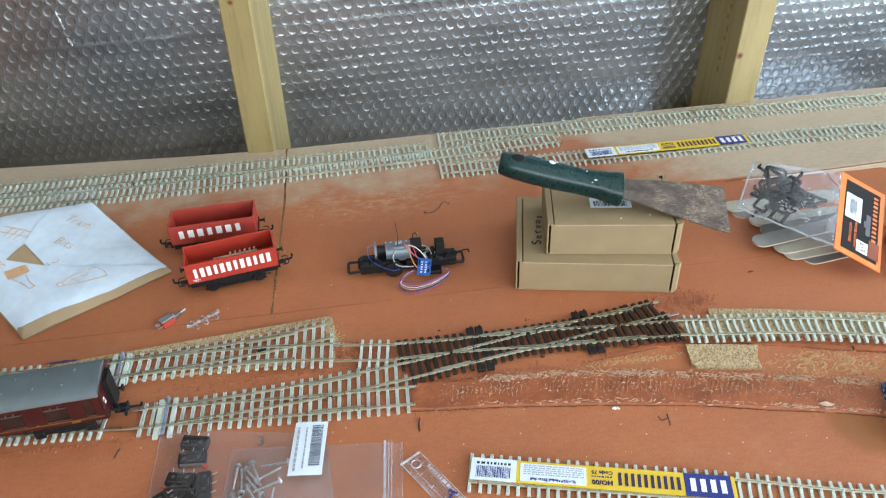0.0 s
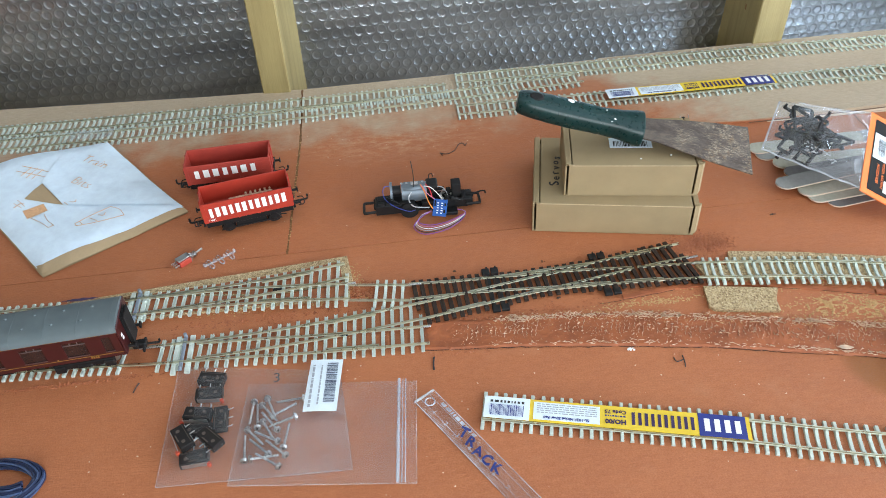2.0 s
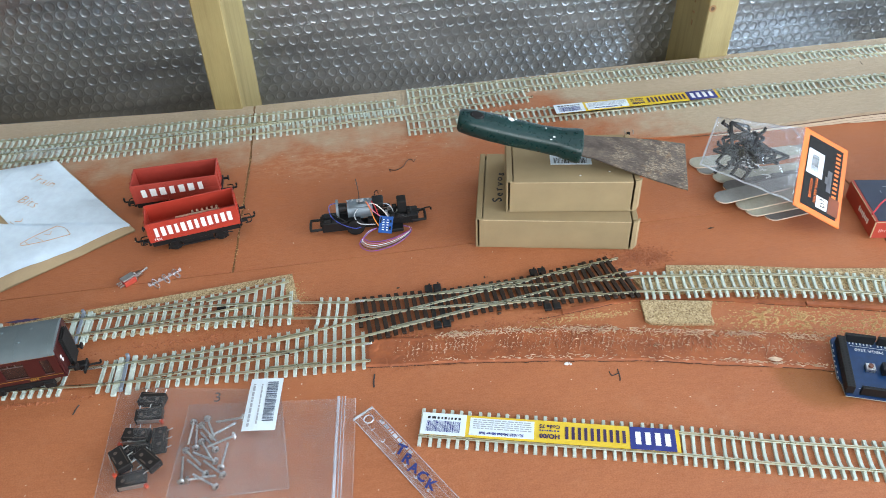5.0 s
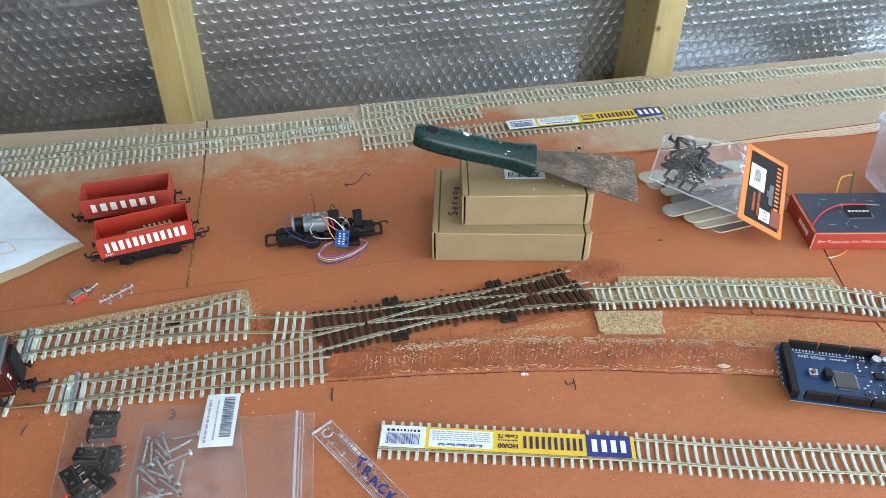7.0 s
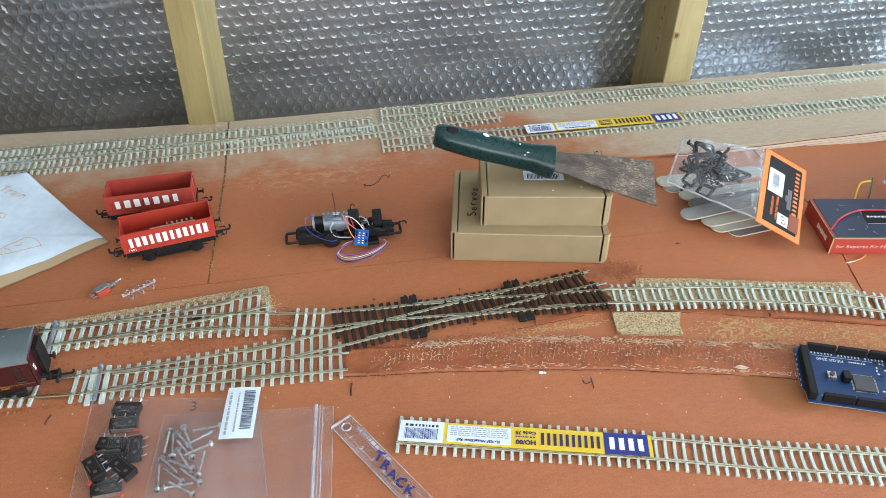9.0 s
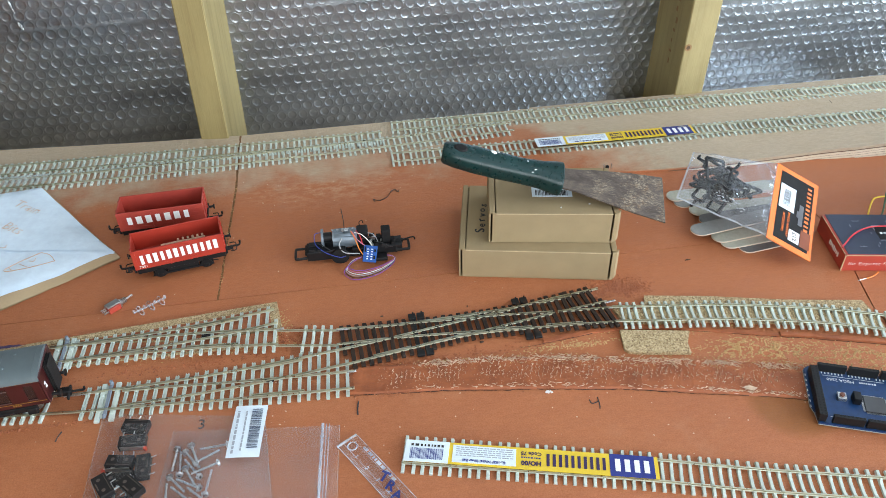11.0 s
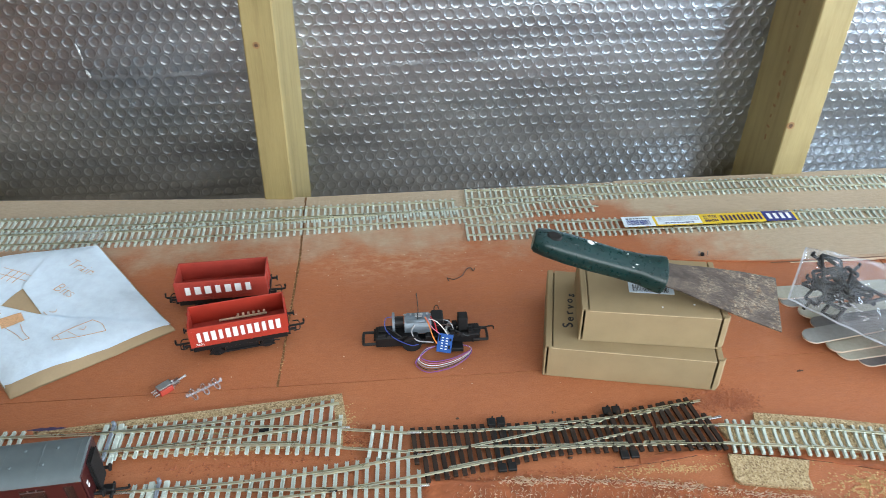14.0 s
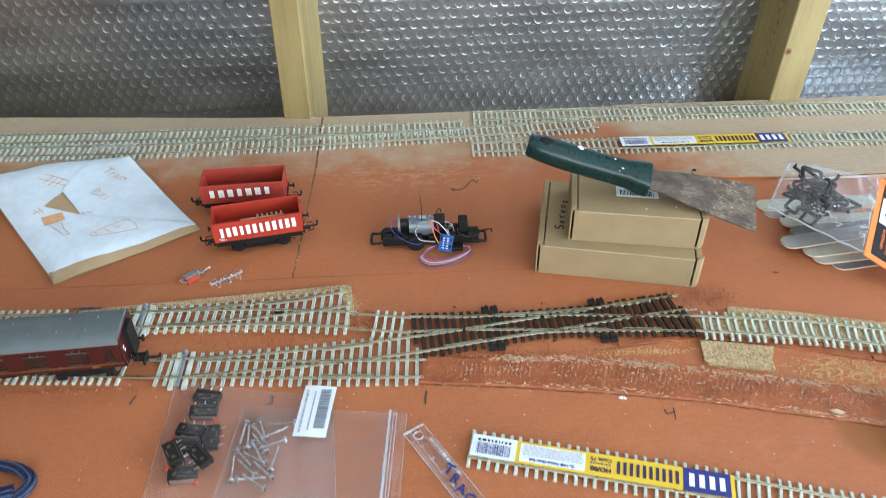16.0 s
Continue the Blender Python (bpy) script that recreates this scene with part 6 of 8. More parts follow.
def parts_bag():
    ob = thing("parts_bag", "clear bag of black couplings with an orange and black header card", "bag of parts")
    TL, TR, BR, BL = Vector((0.4055, 0.5705, 0.0515)), Vector((0.4462, 0.5580, 0.0295)), Vector((0.4010, 0.4840, 0.0074)), Vector((0.3655, 0.5015, 0.0268))
    P1, P0 = Vector((0.3400, 0.6055, 0.0502)), Vector((0.3090, 0.5620, 0.0315))
    ex, ey = (TR - TL + BR - BL).normalized(), (TL - BL + TR - BR).normalized()
    nz = ex.cross(ey).normalized()
    if nz.z < 0:
        nz = -nz
    ey = nz.cross(ex)
    M = Matrix((ex, ey, nz)).transposed().to_4x4()
    M.translation = (TL + BL) / 2
    Wc, Hc = 0.0452, 0.0875

    def flat(name, x0, x1, y0, y1, h, material, parent, label="", th=0.0003, bev=0.0):
        bm = B()
        box(bm, ((x0 + x1) / 2, (y0 + y1) / 2, h), (x1 - x0, y1 - y0, th), bev, M)
        return part(name, bm, material, parent, label)

    card = flat("header_card", 0, Wc, -Hc / 2, Hc / 2, 0, ORANGE, ob, "orange folded header card", 0.0008)
    flat("black_panel", 0.0055, Wc - 0.0045, -Hc / 2 + 0.0055, Hc / 2 - 0.0055, 0.0006, MATTBLACK, card)
    flat("price_sticker", 0.0065, 0.0225, -0.0035, 0.0235, 0.0009, LABELWHITE, card, "white barcode sticker")
    bm = B()
    barcode(bm, M @ Matrix.Translation((0, 0, 0.0011)) @ Matrix.Rotation(radians(90), 4, "Z"), 0.001, 0.019, -0.0175, -0.0105, random.Random(2), 18)
    part("barcode", bm, INK, card)
    bm = B()
    box(bm, (0.0300, -0.002, 0.0010), (0.0042, 0.0230, 0.0003), 0.0, M)
    box(bm, (0.0282, -0.002, 0.0010), (0.0050, 0.0070, 0.0003), 0.0, M)
    part("hang_slot", bm, SLOTGREY, card, "hanger slot through the card")
    block_row(card, ORANGE, M @ Matrix.Translation((0.0362, 0.004, 0.0010)) @ Matrix.Rotation(radians(-90), 4, "Z"), -0.031, 0.022, 0.0042, 11, (), "orange printed block", gap=0.25, t=0.0002)
    for k, words in enumerate(("MODEL RAILWAY", "ACCESSORIES")):
        lettering("print", words, 0.0034, ORANGE, card, M @ pose(0.0180 - 0.0050 * k, -0.0185, 0.0010, 0, 0, -90), 0.0001)
    flat("price_label", 0.0200, 0.0310, -0.0345, -0.0225, 0.0010, WHITE, card, "white handwritten price label")
    lettering("price", "£12", 0.0062, INK, card, M @ pose(0.0255, -0.0285, 0.0014, 0, 0, -80), 0.0001)
    flat("stamp", 0.0320, 0.0420, -0.0350, -0.0170, 0.0009, DARKORANGE, card, "dull orange panel")

    def face(u, v, s):
        a, b = P0.lerp(BL, u), P1.lerp(TL, u)
        p = a.lerp(b, v)
        e = max(0.0, min(u * 3.0, (1 - u) * 2.2, v * 3.0, (1 - v) * 3.0, 1.0)) ** 0.7
        w = noise.noise(Vector((u * 5, v * 5, s * 3))) * 0.0022 + noise.noise(Vector((u * 13, v * 13, s))) * 0.0010
        w += abs(noise.noise(Vector((u * 7 + v * 5, v * 3 - u * 2, s + 4)))) * 0.0042 + abs(noise.noise(Vector((u * 4 - v * 9, u * 6, s + 9)))) * 0.0030
        return p + Vector((0, 0, (0.0085 if s > 0 else -0.0120) * e + w * min(1, e * 2)))

    for s, n in ((1, "upper_film"), (-1, "lower_film")):
        bm = B()
        sheet(bm, 44, 44, lambda u, v: face(u, v, s))
        f = part(n, bm, CRINKLE, ob, "clear crinkled plastic film", True)
        f.visible_shadow = False
    rnd = random.Random(17)
    mid = (P0 + P1 + TL + BL) / 4
    ax, ay = ((BL + TL) / 2 - (P0 + P1) / 2).normalized(), (P1 - P0).normalized()
    for i in range(19):
        u, v = rnd.gauss(0.42, 0.14), rnd.gauss(0.50, 0.13)
        u, v = min(0.72, max(0.18, u)), min(0.80, max(0.18, v - 0.45 * (u - 0.42)))
        if i < 2:
            u, v = (0.70, 0.60) if i else (0.32, 0.66)
        p = P0.lerp(BL, u).lerp(P1.lerp(TL, u), v) + Vector((0, 0, rnd.uniform(-0.006, 0.004)))
        m = Matrix.Translation(p) @ Euler((rnd.uniform(-0.7, 0.7), rnd.uniform(-0.7, 0.7), rnd.uniform(0, 6.28))).to_matrix().to_4x4()
        bm = B()
        a, b = (0.0125, 0.0085) if i < 2 else rnd.choice(((0.0105, 0.0066), (0.0085, 0.0052), (0.0120, 0.0060)))
        r = 0.0012
        for c, sz in (((-a, 0, 0), (2 * r, 2 * b, 2 * r)), ((a, 0, 0), (2 * r, 2 * b, 2 * r)), ((0, b, 0), (2 * a, 2 * r, 2 * r)), ((0, -b, 0), (2 * a, 2 * r, 2 * r)), ((a + 0.004, 0, -0.0005), (0.009, 0.0026, 0.0020)), ((a + 0.008, 0, 0.0012), (0.0016, 0.0024, 0.0042))):
            box(bm, c, sz, 0.0003, m)
        part("coupling", bm, BLACK, ob, "black plastic loop coupling")
    # pale strips along the hem carry the bag's edge highlights in their colour
    for a, b, k in ((P0, P1, 0.0009), (P0, BL, 0.0005), (P1, TL, 0.0004)):
        bm = B()
        q = [a.lerp(b, i / 12) + Vector((0, 0, 0.0006 * math.sin(i * 1.9))) for i in range(13)]
        o = ((P0 + P1 + TL + BL) / 4 - (a + b) / 2).normalized() * k
        sheet(bm, 12, 1, lambda u, v: q[round(u * 12)] + o * (v * 2 - 0.4) + Vector((0, 0, 0.0005 + 0.0008 * v)))
        part("hem", bm, SEAM, ob, "folded bag hem, its edge highlight put in as pale film")
    for i in range(30):
        p = P0.lerp(BL, 0.34 + 0.014 * i).lerp(P1.lerp(TL, 0.6), 0.24 + rnd.uniform(-0.04, 0.06) - 0.003 * i) + Vector((0, 0, 0.004 + rnd.uniform(0, 0.002)))
        bm = B()
        box(bm, (0, 0, 0), (0.0022, 0.0012, 0.0008), 0.0003, Matrix.Translation(p) @ Euler((0.3, 0.4, rnd.uniform(0, 3))).to_matrix().to_4x4())
        part("metal_clip", bm, ZINC, ob, "bright metal clip")
    return ob


SLOTGREY = mat("slot_grey", (0.10, 0.10, 0.11), 0.5)
DARKORANGE = mat("dull_orange_print", (0.20, 0.045, 0.012), 0.6)
parts_bag()


# red and blue carton with wires behind, and the tub of wires
def carton():
    ob = thing("carton", "red and dark blue printed electronics carton with loose wires", "carton", (0.4268, 0.4760, 0.0), -10.7)
    L, D, H = 0.115, 0.0590, 0.0172
    bm = B()
    box(bm, (L / 2, D / 2, H / 2), (L, D, H), 0.0007)
    part("body", bm, BOXRED, ob)
    bm = B()
    box(bm, (L / 2 + 0.001, D / 2 + 0.0004, H + 0.00015), (L - 0.003, D - 0.002, 0.0006), 0.0002)
    part("top_print", bm, BOXNAVY, ob, "dark blue printed lid")
    bm = B()
    box(bm, (0.0480, 0.0310, H + 0.0006), (0.0215, 0.0205, 0.0003))
    part("chip_print", bm, MATTBLACK, ob, "dark printed square")
    rnd = random.Random(3)
    bm = B()
    for i in range(6):
        box(bm, (0.0410 + i * 0.0032, 0.0305, H + 0.0008), (0.0020, 0.0026 - 0.0008 * (i % 2), 0.0002))
    part("brand_bars", bm, WHITE, ob, "short row of white blocks")
    bm = B()
    for c, s in (((0.0480, 0.0205), (0.0215, 0.0004)), ((0.0588, 0.0235), (0.0004, 0.006)), ((0.0372, 0.0380), (0.0004, 0.007)), ((0.0400, 0.0414), (0.006, 0.0004))):
        box(bm, (*c, H + 0.0007), (*s, 0.0003))
    for i in range(26):
        x, y = rnd.uniform(0.010, 0.105), rnd.uniform(0.006, 0.050)
        if abs(x - 0.048) > 0.014 or abs(y - 0.031) > 0.013:
            box(bm, (x, y, H + 0.0006), rnd.choice(((0.006, 0.0003, 0.0002), (0.0003, 0.003, 0.0002))))
    part("circuit_print", bm, GREYPRINT, ob, "pale printed circuit lines")
    lettering("print", "Ihr Experte für Mikroelektronik", 0.0050, WHITE, ob, Matrix.Translation((0.0430, -0.0001, H / 2 - 0.0005)) @ Matrix.Rotation(radians(90), 4, "X"), 0.0001, "", 1.2, -0.00012)
    bm = B()
    for i in range(7):
        box(bm, (-0.0002, 0.012 + i * 0.0030, H / 2), (0.0003, 0.0020, 0.0034 if i % 3 else 0.0046))
    part("brand_bars", bm, WHITE, ob, "row of white blocks")
    bm = B()
    box(bm, (0.0002, 0.0002, H / 2), (0.0008, 0.0008, H - 0.001))
    box(bm, (L / 2, 0.0001, H - 0.0003), (L - 0.002, 0.0005, 0.0005))
    box(bm, (0.0001, D / 2, H - 0.0003), (0.0005, D - 0.004, 0.0005))
    part("worn_edge", bm, CARDFOLD, ob, "pale worn card edges")
    return ob


carton()


def lone_wire(label, colours, pts, r=0.0008, bare=None):
    ob = thing("wire", label, "wire", group="loose wires")
    for c, p in zip(colours, pts):
        bm = B()
        tube(bm, p, r, 40, 8)
        part("insulation", bm, WIRE[c], ob, c + " insulation", True)
    for p in bare or ():
        bm = B()
        tube(bm, p, r * 0.55, 10, 6)
        part("bare_end", bm, ZINC, ob, "bare tinned end")
    return ob


lone_wire("red wire with a bare end lying on the carton", ["red"], [[(0.4290, 0.4860, 0.0178), (0.4480, 0.5000, 0.0188), (0.4680, 0.5065, 0.0192), (0.4930, 0.5040, 0.0186)]], 0.0007, [[(0.4930, 0.5040, 0.0186), (0.4990, 0.5020, 0.0184), (0.5040, 0.5005, 0.0184)]])
lone_wire("yellow and green wires standing in a bent loop", ["yellow", "green"], [[(0.4810, 0.5250, 0.0012), (0.4850, 0.5340, 0.0130), (0.4880, 0.5380, 0.0240), (0.4925, 0.5380, 0.0265), (0.4985, 0.5375, 0.0270)], [(0.4850, 0.5250, 0.0012), (0.4965, 0.5310, 0.0110), (0.4995, 0.5360, 0.0210), (0.4982, 0.5375, 0.0310)]], 0.0008)
lone_wire("stripped orange wire end poking out below the carton", ["orange"], [[(0.4570, 0.4680, 0.0010), (0.4500, 0.4640, 0.0010), (0.4420, 0.4620, 0.0010)]], 0.0006, [[(0.4420, 0.4620, 0.0010), (0.4345, 0.4612, 0.0008)]])


def tub():
    ob = thing("plastic_tub", "clear plastic food tub holding coloured wires", "tub", (0.5985, 0.5050, 0.0), -6)
    W, D, H = 0.0660, 0.0640, 0.0630

    def ring(s, z, r=0.014):
        pts = []
        for cx, cy, a0 in ((1, 1, 0), (-1, 1, 90), (-1, -1, 180), (1, -1, 270)):
            for k in range(6):
                a = radians(a0 + 18 * k)
                pts.append(Vector((cx * (W * s - r) + r * math.cos(a), cy * (D * s - r) + r * math.sin(a), z)))
        return pts

    def skin(bm, levels):
        rs = [[bm.verts.new(p) for p in ring(*lv)] for lv in levels]
        n = len(rs[0])
        for a, b in zip(rs, rs[1:]):
            for k in range(n):
                bm.faces.new((a[k], a[(k + 1) % n], b[(k + 1) % n], b[k]))
        return rs

    bm = B()
    rs = skin(bm, [(0.97, 0.0005), (1.0, 0.002), (1.045, H)])
    bm.faces.new(rs[0][::-1])
    skin(bm, [(0.985, 0.004), (1.03, H)])
    w = part("wall", bm, TUBPLASTIC, ob, "milky clear tapered side", True)
    bm = B()
    skin(bm, [(1.045, H - 0.009), (1.075, H - 0.0085), (1.085, H - 0.004), (1.090, H), (1.08, H + 0.002), (1.045, H + 0.002), (1.04, H - 0.002)])
    part("rim", bm, TUBPLASTIC, ob, "thick rolled rim", True)
    rnd = random.Random(41)
    for i, c in enumerate(("red", "red", "blue", "black", "blue", "red", "pink", "blue", "black", "red", "blue")):
        p = [Vector((rnd.uniform(-0.85, 0.5) * W, rnd.uniform(-0.85, 0.7) * D, rnd.uniform(0.005, 0.045))) for k in range(6)]
        if i == 0:
            p = [(-0.058, 0.036, 0.050), (-0.056, 0.020, 0.044), (-0.052, 0.004, 0.030), (-0.04, -0.02, 0.015), (0.0, -0.03, 0.01), (0.03, 0, 0.01)]
        bm = B()
        tube(bm, p, 0.0011, 50, 7)
        part("wire", bm, WIRE[c], ob, c + " insulated wire", True)
    return ob


tub()

# microcontroller board
def controller():
    ob = thing("circuit_board", "blue microcontroller circuit board with black pin headers", "circuit board", (0.3215, 0.3265, 0.0), -21.0)
    z = 0.0018
    bm = B()
    prism(bm, [(0.0, 0.0), (0.1005, 0.0), (0.1005, 0.0533), (0.0, 0.0533), (-0.0030, 0.0505), (-0.0034, 0.0490), (-0.0034, 0.0150), (-0.0010, 0.0095)], z, z + 0.0014)
    part("board", bm, PCB, ob)
    bm = B()
    prism(bm, [(-0.0002, -0.0003), (0.1007, -0.0003), (0.1007, 0.0536), (-0.0002, 0.0536), (-0.0033, 0.0508), (-0.0037, 0.0492), (-0.0037, 0.0148), (-0.0013, 0.0093)], z - 0.0005, z - 0.0001)
    part("board_edge", bm, WOODSTICK, ob, "pale laminate underside")
    bm = B()
    for i in range(40):
        cyl(bm, (0.006 + i * 0.00235, 0.0525, 0.0), (0.006 + i * 0.00235, 0.0525, z), 0.0004, 5)
        cyl(bm, (0.006 + i * 0.00235, 0.0022, 0.0), (0.006 + i * 0.00235, 0.0022, z), 0.0004, 5)
    part("pin_ends", bm, ZINC, ob, "solder pin ends under the board", kind="stuff")

    def header(x0, y0, x1, y1):
        bm = B()
        box(bm, ((x0 + x1) / 2, (y0 + y1) / 2, z + 0.0014 + 0.0036), (x1 - x0, y1 - y0, 0.0072), 0.0002)
        h = part("pin_header", bm, BLACK, ob)
        bm = B()
        nx, ny = max(1, round((x1 - x0) / 0.00254)), max(1, round((y1 - y0) / 0.00254))
        for i in range(nx):
            for j in range(ny):
                box(bm, (x0 + (i + 0.5) * (x1 - x0) / nx, y0 + (j + 0.5) * (y1 - y0) / ny, z + 0.00865), (0.0011, 0.0011, 0.0002))
        part("sockets", bm, HOLE, h, "rows of square pin sockets", kind="stuff")

    header(-0.0010, 0.0012, 0.0044, 0.0482)
    for a, b in ((0.0050, 0.0252), (0.0268, 0.0470), (0.0486, 0.0690)):
        header(a, 0.0495, b, 0.0521)
    for a, b in ((0.0085, 0.0290), (0.0304, 0.0508), (0.0524, 0.0730), (0.0745, 0.0900)):
        header(a, 0.0010, b, 0.0036)

    def chip(name, c, s, material, label="", bev=0.0002):
        bm = B()
        box(bm, (c[0], c[1], z + 0.0014 + s[2] / 2), s, bev)
        return part(name, bm, material, ob, label)

    ic = chip("processor", (0.0405, 0.0228), (0.0145, 0.0145, 0.0014), CHIP, "square dark grey processor")
    bm = B()
    for i in range(24):
        o = -0.0066 + i * 0.000575
        for s in (-1, 1):
            box(bm, (0.0405 + s * 0.0079, 0.0228 + o, z + 0.0017), (0.0014, 0.0003, 0.0003))
            box(bm, (0.0405 + o, 0.0228 + s * 0.0079, z + 0.0017), (0.0003, 0.0014, 0.0003))
    part("chip_legs", bm, ZINC, ic, "fine tinned legs", kind="stuff")
    sw = chip("push_button", (0.0185, 0.0255), (0.0060, 0.0060, 0.0034), ZINC, "metal push button")
    bm = B()
    cyl(bm, (0.0185, 0.0255, z + 0.0046), (0.0185, 0.0255, z + 0.0060), 0.0017, 14)
    part("button_cap", bm, BUTTONCAP, sw, "brown round cap")
    chip("crystal", (0.0280, 0.0250), (0.0050, 0.0075, 0.0060), BLACK, "black programming header")
    chip("regulator", (0.0650, 0.0310), (0.0065, 0.0055, 0.0018), BLACK)
    chip("interface_chip", (0.0730, 0.0240), (0.0090, 0.0075, 0.0016), CHIP)
    chip("crystal_can", (0.0735, 0.0150), (0.0095, 0.0042, 0.0030), ZINC, "silver crystal can")
    for x in (0.0650, 0.0720):
        bm = B()
        cyl(bm, (x, 0.0440, z + 0.0014), (x, 0.0440, z + 0.0068), 0.0032, 18)
        part("capacitor", bm, ZINC, ob, "silver round capacitor")
    bm = B()
    box(bm, (0.0860, 0.0455, z + 0.0060), (0.0140, 0.0090, 0.0100), 0.0006)
    cyl(bm, (0.0930, 0.0455, z + 0.0062), (0.1040, 0.0455, z + 0.0062), 0.0044, 18)
    part("power_jack", bm, BLACK, ob, "black power socket")
    bm = B()
    box(bm, (0.0960, 0.0150, z + 0.0070), (0.0160, 0.0120, 0.0110), 0.0006)
    part("usb_socket", bm, ZINC, ob, "silver metal socket")
    rnd = random.Random(77)
    for i in range(64):
        x, y = rnd.choice((0.0525, 0.0550, 0.0580, 0.0610, 0.0640, 0.0690, 0.0760, 0.0800)) + rnd.uniform(-0.0004, 0.0004), rnd.randrange(5, 31) * 0.0015
        bm = B()
        box(bm, (x, y, z + 0.0018), (0.0016, 0.0008, 0.0007) if i % 3 else (0.0008, 0.0014, 0.0007))
        part("surface_part", bm, rnd.choice((WHITE, CHIP, ZINC, PARTBROWN)), ob)
    lettering("print", "MEGA 2560", 0.0038, WHITE, ob, pose(0.0210, 0.0430, z + 0.0015, 0, 0, 180), 0.00005)
    bm = B()
    m = Matrix.Translation((0, 0, z + 0.00147))
    for i in range(22):
        if i % 8 != 7:
            box(bm, (0.0090 + i * 0.00235, 0.0486, 0), (0.0008, 0.0018, 0.0001), 0, m)
    box(bm, (0.030, 0.0462, 0), (0.042, 0.0003, 0.0001), 0, m)
    box(bm, (0.018, 0.0068, 0), (0.018, 0.0003, 0.0001), 0, m)
    bars(bm, m, 0.013, 0.024, 0.0045, 0.0060, 1, rnd, 0.2)
    bars(bm, m, 0.034, 0.046, 0.0425, 0.0440, 1, rnd, 0.2)
    for i in range(7):
        box(bm, (-0.0036 + rnd.uniform(0, 0.001), 0.014 + i * 0.005, 0), (0.0006, 0.002, 0.0001), 0, m)
    part("small_print", bm, WHITE, ob, "white printed legends and lines", kind="stuff")
    return ob


PARTBROWN = mat("brown_chip_part", (0.16, 0.09, 0.045), 0.5)
HOLE = mat("socket_hole", (0.004, 0.004, 0.004), 0.9)
CHIP = mat("chip_epoxy", (0.055, 0.055, 0.058), 0.5, var=0.15)
BUTTONCAP = mat("brown_button", (0.13, 0.045, 0.025), 0.5)
controller()


# clear bags near the front edge
def bag(label, corners, z0, puff, seed, seal=None, holes=False):
    ob = thing("plastic_bag", label, "bag", group="clear bags")
    A, Bc, C, D = [Vector((*p, 0)) for p in corners]     # far west, far east, near east, near west

    def f(u, v, s):
        p = D.lerp(C, u).lerp(A.lerp(Bc, u), v)
        e = min(u * 6, (1 - u) * 6, v * 6, (1 - v) * 6, 1.0)
        w = noise.noise(Vector((u * 4 + seed, v * 4, s))) * 0.0012 + noise.noise(Vector((u * 11 + seed, v * 11, s))) * 0.0006
        return p + Vector((0, 0, z0 + max(0.0002 * s, (puff * e + w * e) if s > 0 else 0.0)))

    for s, n in ((1, "upper_film"), (0, "lower_film")):
        bm = B()
        sheet(bm, 34, 30, lambda u, v: f(u, v, s))
        p = part(n, bm, FILM, ob, "clear thin plastic film", True)
        p.visible_shadow = False
    bm = B()
    for a, b in ((A, D), (D, C), (Bc, C)):
        d = (b - a)
        pts = [a + d * (k / 20) + Vector((0, 0, z0 + 0.0004)) for k in range(21)]
        sweep(bm, pts, [(-0.00025, 0), (0.00025, 0), (0.00025, 0.0002), (-0.00025, 0.0002)])
    part("welded_edge", bm, TAPE, ob, "faint welded edge")
    if seal:
        a, b = A.lerp(Bc, seal), D.lerp(C, seal)
        bm = B()
        for o, r in ((0.0, 0.0011), (0.0026, 0.0003), (0.0046, 0.0003)):
            k = (Bc - A).normalized() * o
            tube(bm, [a + k + Vector((0, 0, z0 + puff * 0.4 + 0.0008)), a.lerp(b, 0.5) + k + Vector((0, 0, z0 + puff * 0.5 + 0.0010)), b + k + Vector((0, 0, z0 + puff * 0.4 + 0.0008))], r, 16, 6)
        part("zip_seal", bm, ZIPSTRIP, ob, "milky press seal strip")
    return ob


bag("clear bag of black microswitches by the points", [(-0.1735, 0.4212), (-0.0590, 0.3990), (-0.0519, 0.3178), (-0.1740, 0.3224)], 0.0003, 0.0068, 1)
bag("clear press-seal bag of zinc screws", [(-0.1212, 0.3947), (-0.0064, 0.3806), (-0.0127, 0.3012), (-0.1285, 0.3158)], 0.0022, 0.0036, 5, 0.90)


